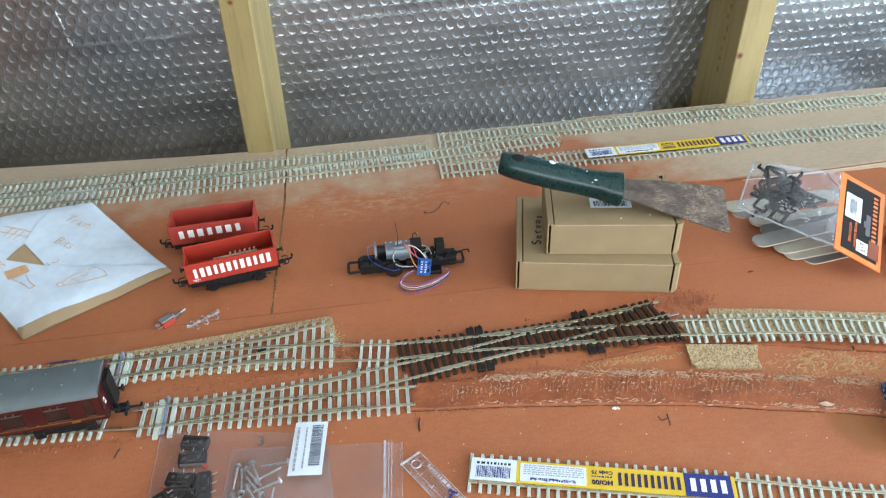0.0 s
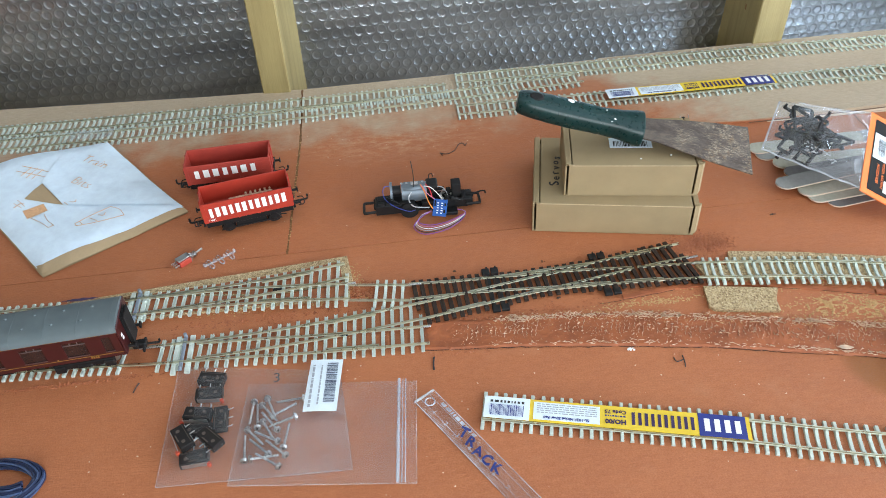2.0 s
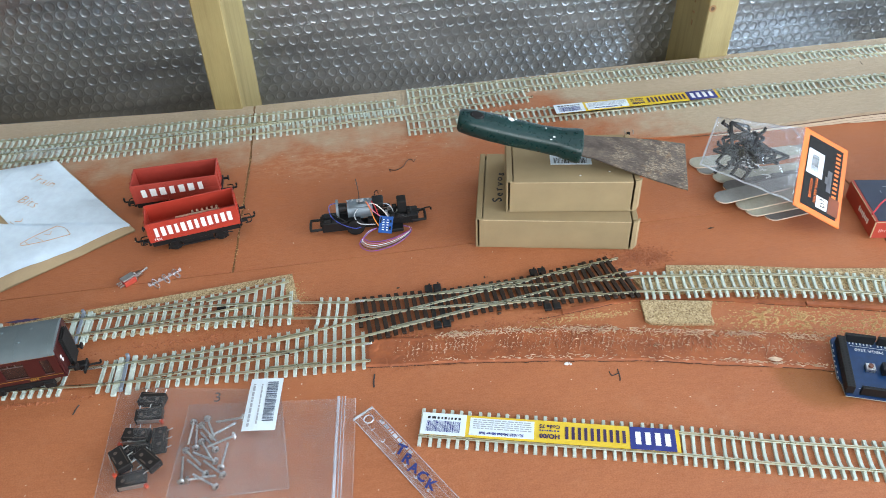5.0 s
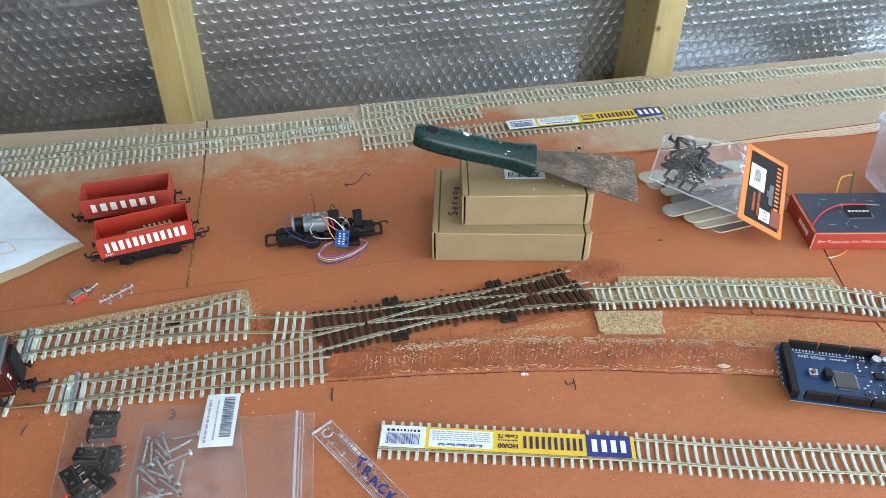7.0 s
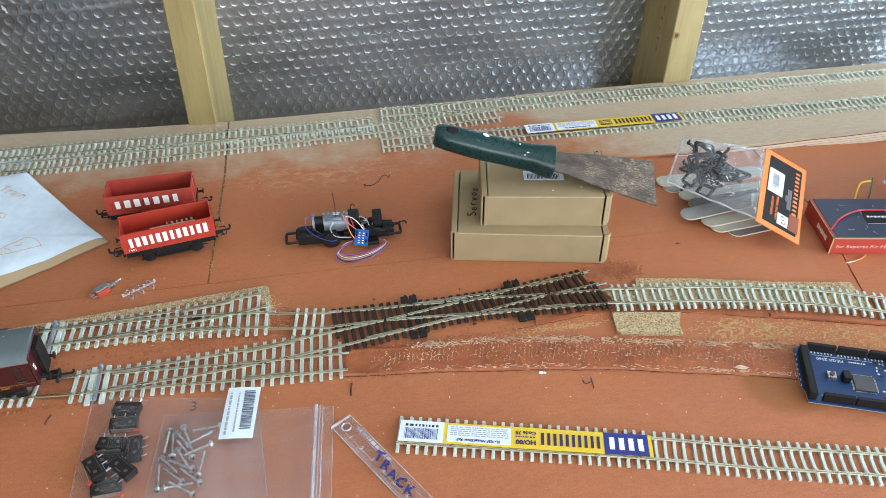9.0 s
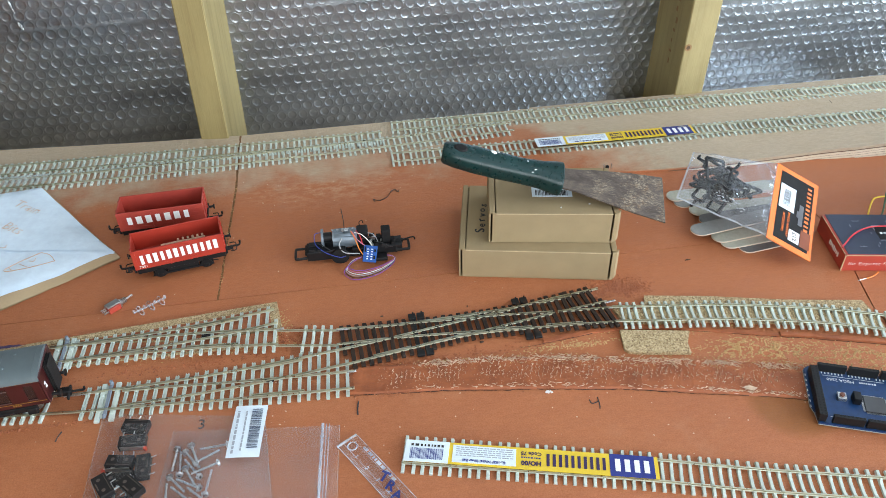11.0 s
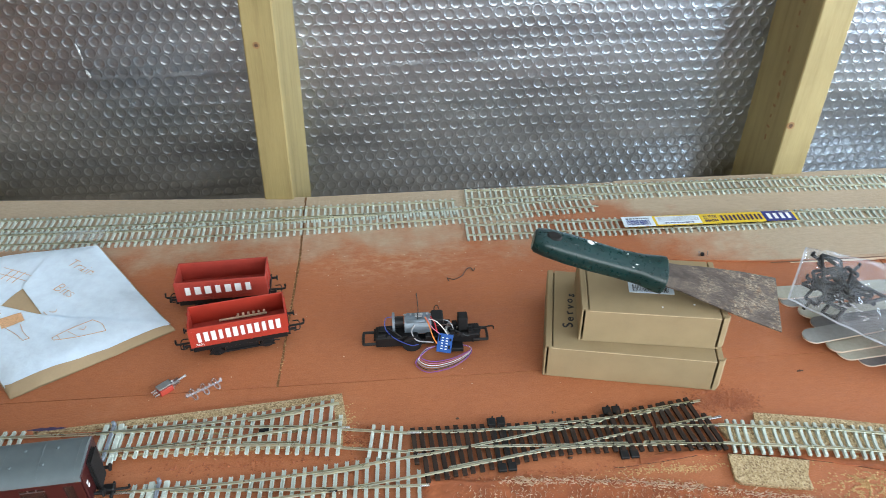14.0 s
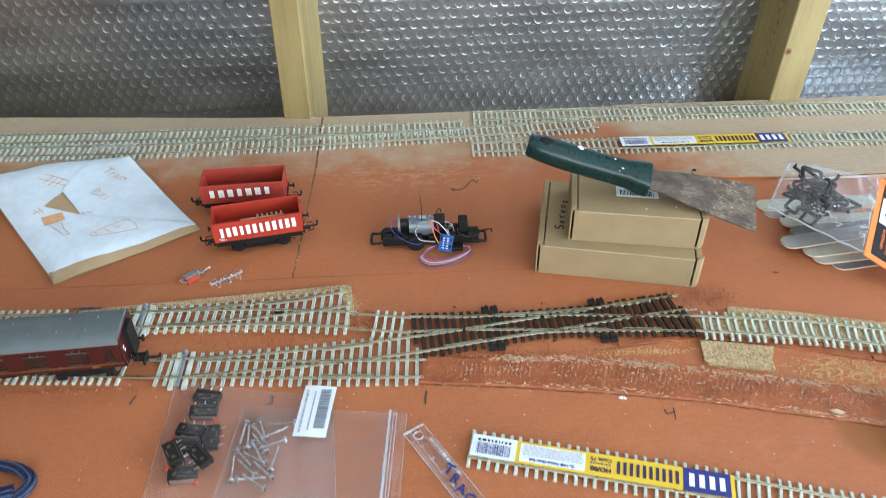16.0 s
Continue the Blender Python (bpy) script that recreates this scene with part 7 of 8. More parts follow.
def microswitch(place, rz, z=0.0006, lever=1, rx=0.0, side=1):
    ob = thing("microswitch", "small black microswitch with red roller lever in a clear bag", "microswitch", (*place, z), rz, "bagged microswitches", rx=rx)
    bm = B()
    box(bm, (0, 0, 0.0028), (0.0182, 0.0092, 0.0056), 0.0004)
    body = part("body", bm, SWITCHBLACK, ob)
    for x in (-0.0047, 0.0047):
        bm = B()
        cyl(bm, (x, -0.0008, 0.0054), (x, -0.0008, 0.0057), 0.0011, 12)
        cyl(bm, (x, -0.0008, 0.0030), (x, -0.0008, 0.00572), 0.0013, 12)
        part("mounting_hole", bm, SWITCHRIM, body, "brown-rimmed mounting hole")
    bm = B()
    box(bm, (0, 0.0032, 0.00562), (0.0150, 0.0004, 0.0002))
    box(bm, (0, -0.0034, 0.00562), (0.0060, 0.0008, 0.0002))
    part("moulded_line", bm, SWITCHRIM, body, "worn moulded line")
    for x in (-0.0070, 0.0, 0.0070):
        bm = B()
        tube(bm, [(x, side * -0.0044, 0.0030), (x, side * -0.0070, 0.0036), (x + 0.0004, side * -0.0084, 0.0040)], 0.00038, 8, 5)
        part("terminal", bm, STEEL, ob, "tinned terminal")
    if lever:
        bm = B()
        box(bm, (0.001, side * 0.0056, 0.0030), (0.0165, 0.0003, 0.0034), 0, pose(0, 0, 0, 0, 0, side * 6))
        part("lever", bm, STEEL, ob, "sprung metal lever")
        bm = B()
        cyl(bm, (0.0090, side * 0.0072, 0.0014), (0.0090, side * 0.0072, 0.0042), 0.0013, 14)
        part("roller", bm, ROLLER, ob, "red plastic roller")
    bm = B()
    box(bm, (0.0030, 0.0047, 0.0030), (0.0030, 0.0006, 0.0022))
    box(bm, (-0.0074, 0.0047, 0.0030), (0.0010, 0.0010, 0.0030))
    part("plunger", bm, STEEL, ob, "tiny metal plunger")
    return ob


SWITCHRIM = mat("grey_brown_rim", (0.085, 0.062, 0.050), 0.5, var=0.3, scale=400)
SWITCHBLACK = mat("switch_black", (0.0120, 0.0092, 0.0085), 0.45, var=0.2, scale=200, spec=0.3)
ROLLER = mat("red_roller", (0.42, 0.050, 0.020), 0.5)
for p, a, z, lever, side in (((-0.1475, 0.4025), -13, 0.0006, 0, -1), ((-0.1478, 0.3893), 1, 0.0006, 1, -1), ((-0.1535, 0.3730), 169, 0.0006, 1, 1), ((-0.1378, 0.3668), 93, 0.0006, 0, 1), ((-0.1600, 0.3530), -59, 0.0036, 1, -1),
                             ((-0.1420, 0.3500), -46, 0.0036, 0, 1), ((-0.1520, 0.3600), -4, 0.0006, 0, 1), ((-0.1515, 0.3385), 9, 0.0006, 1, -1)):
    microswitch(p, a, z, lever, 0.0, side)


def screw(a, b, i):
    a, b = Vector((*a, 0.0042)), Vector((*b, 0.0042 + 0.0008 * (i % 3)))
    d = (b - a).normalized()
    b = a + d * 0.0175
    ob = thing("screw", "bright zinc machine screw in a clear bag", "screw", group="bagged screws")
    bm = B()
    n = 26
    for k in range(n):                                  # thread turns
        p = a + d * (0.0175 * k / n)
        cyl(bm, p, p + d * (0.0175 / n), 0.00088, 8, 0.00062)
    part("shank", bm, ZINC, ob)
    bm = B()
    cyl(bm, a - d * 0.0016, a, 0.0022, 14, 0.0026)
    h = part("head", bm, ZINC, ob, "pan head")
    bm = B()
    cyl(bm, a - d * 0.0019, a - d * 0.0016, 0.0009, 4)
    part("drive_recess", bm, HOLE, h)
    return ob


PAIRS = [(-0.1164, 0.3769, -0.1182, 0.3583), (-0.1128, 0.3566, -0.1135, 0.3726), (-0.1072, 0.3784, -0.1001, 0.3592), (-0.0837, 0.3758, -0.1024, 0.3747), (-0.1034, 0.3640, -0.0883, 0.3710),
         (-0.0888, 0.3613, -0.1044, 0.3544), (-0.1092, 0.3597, -0.1034, 0.3488), (-0.0948, 0.3387, -0.0917, 0.3561), (-0.1187, 0.3547, -0.1074, 0.3406), (-0.0995, 0.3438, -0.1130, 0.3520),
         (-0.0939, 0.3325, -0.1077, 0.3459), (-0.1193, 0.3320, -0.1198, 0.3486), (-0.1049, 0.3350, -0.1159, 0.3462), (-0.1149, 0.3322, -0.0968, 0.3321), (-0.0979, 0.3247, -0.1114, 0.3343),
         (-0.1105, 0.3735, -0.1020, 0.3620), (-0.1000, 0.3530, -0.1080, 0.3640)]
for i, (x0, y0, x1, y1) in enumerate(PAIRS):
    screw((x0, y0), (x1, y1), i)

FAINTINK = mat("grey_blue_print", (0.10, 0.12, 0.17), 0.6, var=0.1)
lab = thing("barcode_label", "white printed barcode sticker on the clear bags", "label", (-0.0692, 0.3822, 0.0078), -6.0)
bm = B()
sheet(bm, 6, 8, lambda u, v: (-0.0112 + 0.0224 * u + 0.0006 * (v - 0.5), -0.0220 + 0.0440 * v, 0.0005 * math.sin(v * 3.1) + 0.0003 * math.sin(u * 5)))
r = bmesh.ops.extrude_face_region(bm, geom=bm.faces[:])
bmesh.ops.translate(bm, vec=(0, 0, -0.0002), verts=[v for v in r["geom"] if isinstance(v, bmesh.types.BMVert)])
part("sticker", bm, LABELWHITE, lab)
bm = B()
rnd = random.Random(15)
y = -0.0150
while y < 0.0185:
    w = rnd.choice((0.0002, 0.0003, 0.0006))
    box(bm, (0.0050, y, 0.0008), (0.0075, w, 0.0002))
    y += w + rnd.choice((0.0003, 0.0005, 0.0007))
part("barcode", bm, FAINTINK, lab)
bm = B()
bars(bm, pose(-0.0006, 0.0, 0.0008, 0, 0, 90), -0.017, 0.017, 0.0010, 0.0024, 1, rnd, 0.2)
bars(bm, pose(-0.0006, 0.0, 0.0008, 0, 0, 90), -0.019, 0.017, 0.0062, 0.0082, 1, rnd, 0.2)
part("small_print", bm, GREYPRINT, lab)


# clear ruler
def ruler():
    d = Vector((0.0508 + 0.006, 0.287 - 0.371 + 0.004, 0))
    ob = thing("ruler", "clear plastic ruler lettered in blue marker", "ruler", (-0.0020, 0.3665, 0.0), -58.5)
    L, w = 0.155, 0.0160
    bm = B()
    box(bm, (L / 2 - 0.001, 0, 0.0013), (L, w, 0.0020), 0.0004)
    p = part("strip", bm, ACRYLIC, ob, "clear acrylic strip")
    p.visible_shadow = False
    bm = B()
    for s in (-1, 1):
        box(bm, (L / 2 - 0.001, s * (w / 2 - 0.0002), 0.0024), (L, 0.0004, 0.0003))
        box(bm, (L / 2 - 0.001, s * (w / 2 - 0.0046), 0.0024), (L, 0.0002, 0.0002))
    box(bm, (-0.0008, 0, 0.0013), (0.0006, w, 0.0022))
    part("bevel_edge", bm, SEAM, ob, "pale edge line")
    bm = B()
    for k in range(16):
        a, b = 6.28319 * k / 16, 6.28319 * (k + 1) / 16
        tube(bm, [(0.0062 + 0.0032 * math.cos(a), 0.0032 * math.sin(a), 0.0024), (0.0062 + 0.0032 * math.cos((a + b) / 2), 0.0032 * math.sin((a + b) / 2), 0.0024), (0.0062 + 0.0032 * math.cos(b), 0.0032 * math.sin(b), 0.0024)], 0.0005, 4, 4)
    part("hole", bm, SEAM, ob, "round hanging hole")
    for i in range(12):
        lettering("scale_number", str(i + 1), 0.0044, SEAM, ob, pose(0.0150 + 0.0120 * i, -0.0030, 0.0024, 0, 0, 0), 0.0001)
    bm = B()
    for i in range(115):
        h = 0.0034 if i % 10 == 0 else 0.0018
        box(bm, (0.0130 + 0.0012 * i, -w / 2 + 0.0008 + h / 2, 0.0024), (0.00016, h, 0.0001))
    part("graduations", bm, SEAM, ob, "fine scale marks", kind="stuff")
    bm = B()
    bars(bm, Matrix.Translation((0, 0, 0.0024)), 0.012, 0.048, 0.0042, 0.0068, 1, random.Random(2), 0.1)
    part("small_print", bm, SEAM, ob, "pale moulded lettering")
    for i, (c, y, turn, k) in enumerate((("T", 0.0016, 24, 1.05), ("R", 0.0006, 20, 1.0), ("A", -0.0004, 26, 0.92), ("C", -0.0002, 18, 0.98), ("K", 0.0002, 24, 0.95))):
        lettering("handwriting", c, 0.0102 * k, BLUEINK, ob, pose(0.0400 + 0.0082 * i, y, 0.0024, 0, 0, turn), 0.0001, "blue marker capital", 0.95, 0.00035)
    return ob


ruler()


# braided cord, only its loop in view
def cord():
    ob = thing("braided_cord", "loop of dark blue cord made of fine strands", "cord")
    path = [(-0.420, 0.330, 0.003), (-0.36, 0.348, 0.003), (-0.315, 0.3535, 0.003), (-0.283, 0.3535, 0.003), (-0.262, 0.3500, 0.003), (-0.2500, 0.3420, 0.003), (-0.2495, 0.3340, 0.003), (-0.2570, 0.3240, 0.003), (-0.2700, 0.3160, 0.0035), (-0.29, 0.3080, 0.003)]
    path2 = [(-0.2560, 0.3320, 0.0055), (-0.2660, 0.3300, 0.0050), (-0.2850, 0.3325, 0.003), (-0.31, 0.338, 0.003), (-0.40, 0.322, 0.003)]
    for p, n in ((path, 160), (path2, 90)):
        c = curve_pts(p, n)
        sd = sides(c)
        for k in range(16):
            ph = k * 0.3927
            q = [v + s * (0.0034 * math.cos(ph + i * 0.045) + 0.0004 * math.sin(i * 0.31 + k * 2.1)) + Vector((0, 0, 0.0015 * math.sin(ph + i * 0.045))) for i, (v, (d, s)) in enumerate(zip(c, sd))]
            bm = B()
            tube(bm, q, 0.00078, n, 5)
            part("strand", bm, CORDBLUE if k % 3 else CORDLIGHT, ob, "", True)
    return ob


CORDBLUE = mat("dark_blue_braid", (0.010, 0.018, 0.055), 0.35, var=0.3, scale=600)
CORDLIGHT = mat("light_blue_braid", (0.055, 0.085, 0.17), 0.35, var=0.3, scale=600)
cord()


# maroon coach
def coach():
    ob = thing("railway_coach", "maroon model railway coach with grey roof, on the track", "toy coach", (-0.2080, 0.4405, 0.0), 3.6)
    L, W, z0, z1, zt = 0.2600, 0.0335, 0.0160, 0.0392, 0.0455
    bm = B()
    box(bm, (-L / 2, 0, (z0 + z1) / 2), (L, W - 0.0016, z1 - z0), 0.0005)
    part("core", bm, COACHINSIDE, ob, "dim inside seen through windows")
    wins = [(-0.0085, 0.0062, True)] + [(-0.0300 - k * 0.0285, 0.0150, False) for k in range(8)]
    zb, zw = 0.0218, 0.0352
    for s in (-1, 1):
        bm = B()
        y = s * (W / 2 - 0.0005)
        box(bm, (-L / 2, y, (z0 + zb) / 2), (L, 0.0010, zb - z0))
        box(bm, (-L / 2, y, (zw + z1) / 2), (L, 0.0010, z1 - zw))
        edges = [0.0]
        for c, w, d in wins:
            edges += [c + w / 2, c - w / 2]
        edges.append(-L)
        for a, b in zip(edges[::2], edges[1::2]):
            box(bm, ((a + b) / 2, y, (zb + zw) / 2), (a - b, 0.0010, zw - zb))
        part("side", bm, MAROON, ob, "maroon coach side")
        for c, w, d in wins:
            bm = B()
            box(bm, (c, s * (W / 2 - 0.0007), (zb + zw) / 2), (w, 0.0004, zw - zb))
            pane = part("window", bm, GLASS, ob, "smoky plastic window")
            bm = B()
            if not d:
                box(bm, (c, s * (W / 2 - 0.0004), zw - 0.0025), (w, 0.0007, 0.0005))
                for o in (-w / 6, w / 6):
                    box(bm, (c + o, s * (W / 2 - 0.0004), zw - 0.0012), (0.0005, 0.0007, 0.0024))
            box(bm, (c, s * (W / 2 + 0.0001), zb - 0.0002), (w, 0.0004, 0.0004))
            part("window_frame", bm, FRAMEGREY, pane, "dull light window bars")
        bm = B()
        box(bm, (-L / 2, s * (W / 2 + 0.0001), zb - 0.0022), (L, 0.0003, 0.0004))
        box(bm, (-L / 2, s * (W / 2 + 0.0001), z1 - 0.0008), (L, 0.0003, 0.0004))
        part("lining", bm, CREAM, ob, "thin yellow lining")
        bm = B()
        for i in range(4):
            box(bm, (-0.0225 + i * 0.0015, s * (W / 2 + 0.0001), 0.0180), (0.0010, 0.0002, 0.0016))
        part("number_bars", bm, CREAM, ob, "small yellow number bars")
        bm = B()
        for c in (-0.0445, -0.1010, -0.158):
            cyl(bm, (c, s * W / 2, 0.0208), (c, s * (W / 2 + 0.0008), 0.0208), 0.0004, 6)
        part("door_handle", bm, CREAM, ob)
    prof = [(W / 2 + 0.0008, z1 - 0.0003)] + [((W / 2 + 0.0005) * math.cos(a) ** 0.62 if math.cos(a) > 0 else 0.0, z1 + (zt - z1) * math.sin(a)) for a in [radians(6 + 84 * k / 7) for k in range(8)]]
    prof = prof + [(-y, z) for y, z in prof[::-1][1:]]
    bm = B()
    sweep(bm, [Vector((-L - 0.001, 0, 0)), Vector((-L / 2, 0, 0)), Vector((0.0006, 0, 0))], prof)
    bmesh.ops.recalc_face_normals(bm, faces=bm.faces)
    roof = part("roof", bm, ROOFGREY, ob, "dull grey arched roof", True)
    for k in range(12):
        bm = B()
        sweep(bm, [Vector((-0.0030 - k * 0.0222, 0, 0.0002)), Vector((-0.0036 - k * 0.0222, 0, 0.0002))], prof)
        part("roof_rib", bm, ROOFGREY, roof)
    for k in range(11):
        for y in (-0.0062, 0.0062):
            bm = B()
            cyl(bm, (-0.0170 - 0.0195 * k - (0.006 if y < 0 else 0), y, zt - 0.0012), (-0.0170 - 0.0195 * k - (0.006 if y < 0 else 0), y, zt + 0.0008), 0.0014, 10, 0.0009)
            part("vent", bm, ROOFGREY, roof, "small roof vent")
    bm = B()
    box(bm, (0.0006, 0, (z0 + z1) / 2 + 0.001), (0.0014, W - 0.0005, z1 - z0 + 0.004), 0.0006)
    part("end", bm, MAROON, ob, "maroon coach end")
    bm = B()
    box(bm, (0.0026, 0.0015, 0.0275), (0.0034, 0.0118, 0.0255), 0.0008)
    for k in range(3):
        box(bm, (0.0018 + k * 0.0012, 0.0015, 0.0275), (0.0006, 0.0136, 0.0270), 0.0002)
    part("gangway", bm, MATTBLACK, ob, "black folding gangway")
    bm = B()
    for o, h in ((-0.0125, 0.0022), (-0.0115, -0.0014)):
        box(bm, (0.0014, o, 0.0295 + h), (0.0003, 0.0022, 0.0022), 0, None)
    part("end_plate", bm, WHITE, ob, "tiny white plates")
    bm = B()
    box(bm, (-L / 2, 0, z0 - 0.0022), (L - 0.02, 0.012, 0.0040), 0.0006)
    box(bm, (-0.10, 0, z0 - 0.0050), (0.040, 0.022, 0.0060), 0.0008)
    part("underframe", bm, BLACK, ob)
    for x in (-0.0300, -0.2250):
        bm = B()
        for s in (-1, 1):
            box(bm, (x, s * 0.0146, z0 - 0.0048), (0.0420, 0.0022, 0.0052), 0.0006)
            for o in (-0.0170, 0.0170):
                box(bm, (x + o, s * 0.0152, z0 - 0.0066), (0.0070, 0.0030, 0.0056), 0.0006)
            box(bm, (x, s * 0.0152, z0 - 0.0060), (0.0100, 0.0026, 0.0028), 0.0006)
        box(bm, (x, 0, z0 - 0.0035), (0.012, 0.024, 0.0030))
        bog = part("bogie", bm, BLACK, ob, "black bogie frame")
        for o in (-0.0170, 0.0170):
            bm = B()
            for y in (-0.0087, 0.0087):
                cyl(bm, (x + o, y - 0.0012, 0.0096), (x + o, y + 0.0012, 0.0096), 0.0058, 18)
            cyl(bm, (x + o, -0.0112, 0.0096), (x + o, 0.0112, 0.0096), 0.0008, 8)
            part("wheelset", bm, STEEL, bog)
    for y in (-0.0100, 0.0100):
        bm = B()
        cyl(bm, (0.001, y, z0 + 0.0012), (0.0066, y, z0 + 0.0012), 0.0012, 10)
        cyl(bm, (0.0066, y, z0 + 0.0012), (0.0076, y, z0 + 0.0012), 0.0027, 14)
        part("buffer", bm, BLACK, ob)
    bm = B()
    box(bm, (0.0050, 0, 0.0075), (0.0100, 0.0060, 0.0050), 0.0008)
    box(bm, (0.0085, -0.001, 0.0070), (0.0016, 0.0130, 0.0034), 0.0005)
    tube(bm, [(0.006, 0, 0.0066), (0.013, 0, 0.0066), (0.0185, 0, 0.0068), (0.0190, 0.0004, 0.0092)], 0.0009, 18, 6)
    part("coupling", bm, BLACK, ob, "black hook coupling")
    return ob


FRAMEGREY = mat("window_bar_grey", (0.12, 0.075, 0.068), 0.4)
COACHINSIDE = mat("coach_inside", (0.085, 0.042, 0.030), 0.7, var=0.5, scale=160)
coach()


# toggle switch, clip strip, bent wire, marks
def toggle():
    ob = thing("toggle_switch", "small red toggle switch with silver lever", "toggle switch", (-0.1862, 0.5345, 0.0), 41)
    ob.scale = (0.88, 0.88, 0.88)
    bm = B()
    box(bm, (0.0, -0.0012, 0.0030), (0.0120, 0.0066, 0.0056), 0.0004)
    part("body", bm, BOXRED, ob, "red plastic body")
    bm = B()
    box(bm, (0.0005, 0.0004, 0.0066), (0.0130, 0.0072, 0.0016), 0.0003)
    box(bm, (0.0062, 0.0, 0.0038), (0.0014, 0.0080, 0.0072), 0.0002)
    box(bm, (0.0, 0.0032, 0.0034), (0.0124, 0.0020, 0.0064), 0.0003)
    part("metal_case", bm, STEEL, ob)
    for y in (-0.0035, 0.0, 0.0030):
        bm = B()
        box(bm, (-0.0085, y, 0.0035), (0.0048, 0.0006, 0.0018), 0.0002)
        part("terminal", bm, ZINC, ob)
    bm = B()
    cyl(bm, (0.0065, 0, 0.0038), (0.0080, 0, 0.0038), 0.0040, 6)
    for k in range(7):
        cyl(bm, (0.0080 + k * 0.0008, 0, 0.0038), (0.0088 + k * 0.0008, 0, 0.0038), 0.0029, 14, 0.0025)
    part("threaded_bush", bm, ZINC, ob)
    bm = B()
    cyl(bm, (0.0130, 0, 0.0038), (0.0205, -0.0006, 0.0050), 0.0009, 12, 0.0012)
    part("lever", bm, ZINC, ob)
    return ob


toggle()
cl = thing("clip_strip", "strip of clear plastic clips on a runner", "clip strip", (-0.1568, 0.5335, 0.0), 33)
bm = B()
box(bm, (0, 0, 0.0012), (0.0290, 0.0016, 0.0016), 0.0003)
part("runner", bm, CLIPCLEAR, cl)
for i in range(4):
    bm = B()
    box(bm, (-0.0135 + i * 0.0090, 0.0002, 0.0022), (0.0022, 0.0022, 0.0032), 0.0005)
    part("clip", bm, CLIPCLEAR, cl, "clear moulded clip")
for i in range(3):
    bm = B()
    tube(bm, [(-0.0090 + i * 0.0090, 0.0055, 0.0006), (-0.0075 + i * 0.0090, 0.0055, 0.0008), (-0.0075 + i * 0.0090, -0.0055, 0.0008), (-0.0100 + i * 0.0090, -0.0055, 0.0006), (-0.0100 + i * 0.0090, 0.0050, 0.0006)], 0.0006, 24, 5)
    part("loop", bm, CLIPCLEAR, cl, "clear loop")
bw = thing("bent_wire", "thin bent dark wire on the board", "wire")
bm = B()
tube(bm, [(0.0415, 0.6490, 0.0012), (0.0400, 0.6540, 0.0010), (0.0425, 0.6530, 0.0006), (0.0470, 0.6520, 0.0006), (0.0540, 0.6560, 0.0010), (0.0590, 0.6650, 0.0012), (0.0630, 0.6670, 0.0010), (0.0650, 0.6630, 0.0006), (0.0668, 0.6665, 0.0008)], 0.00045, 50, 5)
part("wire", bm, WIRE["brown"], bw)
for name, words, x, y, s, rz, label in (("pencil_mark", "3", -0.1031, 0.3995, 0.012, 0, "handwritten dark figure three on the board"), ("pencil_mark", "4", 0.1768, 0.3715, 0.011, 8, "handwritten dark figure four on the board")):
    ob = thing(name, label, "pen mark", (x, y, 0.0001), rz, "board marks")
    if words == "3":
        lettering("figure", words, s, INK, ob, Matrix.Identity(4), 0.0001, "", 1.0, 0.0)
        continue
    bm = B()
    for stroke in (((-0.0034, 0.0042, 0), (-0.0036, 0.0012, 0), (-0.0020, 0.0002, 0), (0.0022, 0.0008, 0)), ((0.0030, 0.0044, 0), (0.0024, 0.0010, 0), (0.0014, -0.0030, 0), (0.0002, -0.0056, 0))):
        tube(bm, list(stroke), 0.00042, 14, 5)
    part("figure", bm, INK, ob)
for x, y, rz, ln in ((0.0073, 0.3956, 84, 0.0120), (-0.2015, 0.4055, 72, 0.0085)):
    ob = thing("pencil_mark", "short dark pen tick on the board", "pen mark", (x, y, 0.0001), rz, "board marks")
    bm = B()
    tube(bm, [(-ln / 2, 0, 0), (0, 0.0004, 0.0001), (ln / 2, 0, 0)], 0.0006, 8, 4)
    part("tick", bm, INK, ob)
sp = thing("plaster_crumb", "small white plaster crumb on the board", "crumb", (0.1453, 0.3870, 0.0))
rnd = random.Random(4)
for i in range(7):
    bm = B()
    bmesh.ops.create_icosphere(bm, subdivisions=1, radius=0.0011, matrix=Matrix.Translation((rnd.gauss(0, 0.0016), rnd.gauss(0, 0.0011), 0.0006)) @ Matrix.Diagonal((1, 0.8, 0.6, 1)))
    part("flake", bm, WHITE, sp)


# glints on crumpled foil painted pale, pencil ticks by the back track, and the ink smear on the cork
GLINT = mat("foil_glint", (0.72, 0.76, 0.80), 0.35, 0.6, var=0.3, scale=500, fine=1500, bump=0.6)
for x0, z0, x1, z1, w in ((-0.3175, 0.146, -0.3145, 0.126, 0.0016), (-0.3150, 0.116, -0.3115, 0.108, 0.0030)):
    bm = B()
    sheet(bm, 12, 5, lambda u, v: (x0 + (x1 - x0) * u + (v - 0.5) * w * (1.2 - abs(2 * u - 1)), FOIL_Y - 0.0042 - 0.0012 * abs(noise.noise(Vector((u * 9, v * 5, z0 * 90)))), z0 + (z1 - z0) * u + (v - 0.5) * w * 0.5))
    part("pale_mark", bm, GLINT, wall, "small crumple in the foil, its glint painted pale", True)
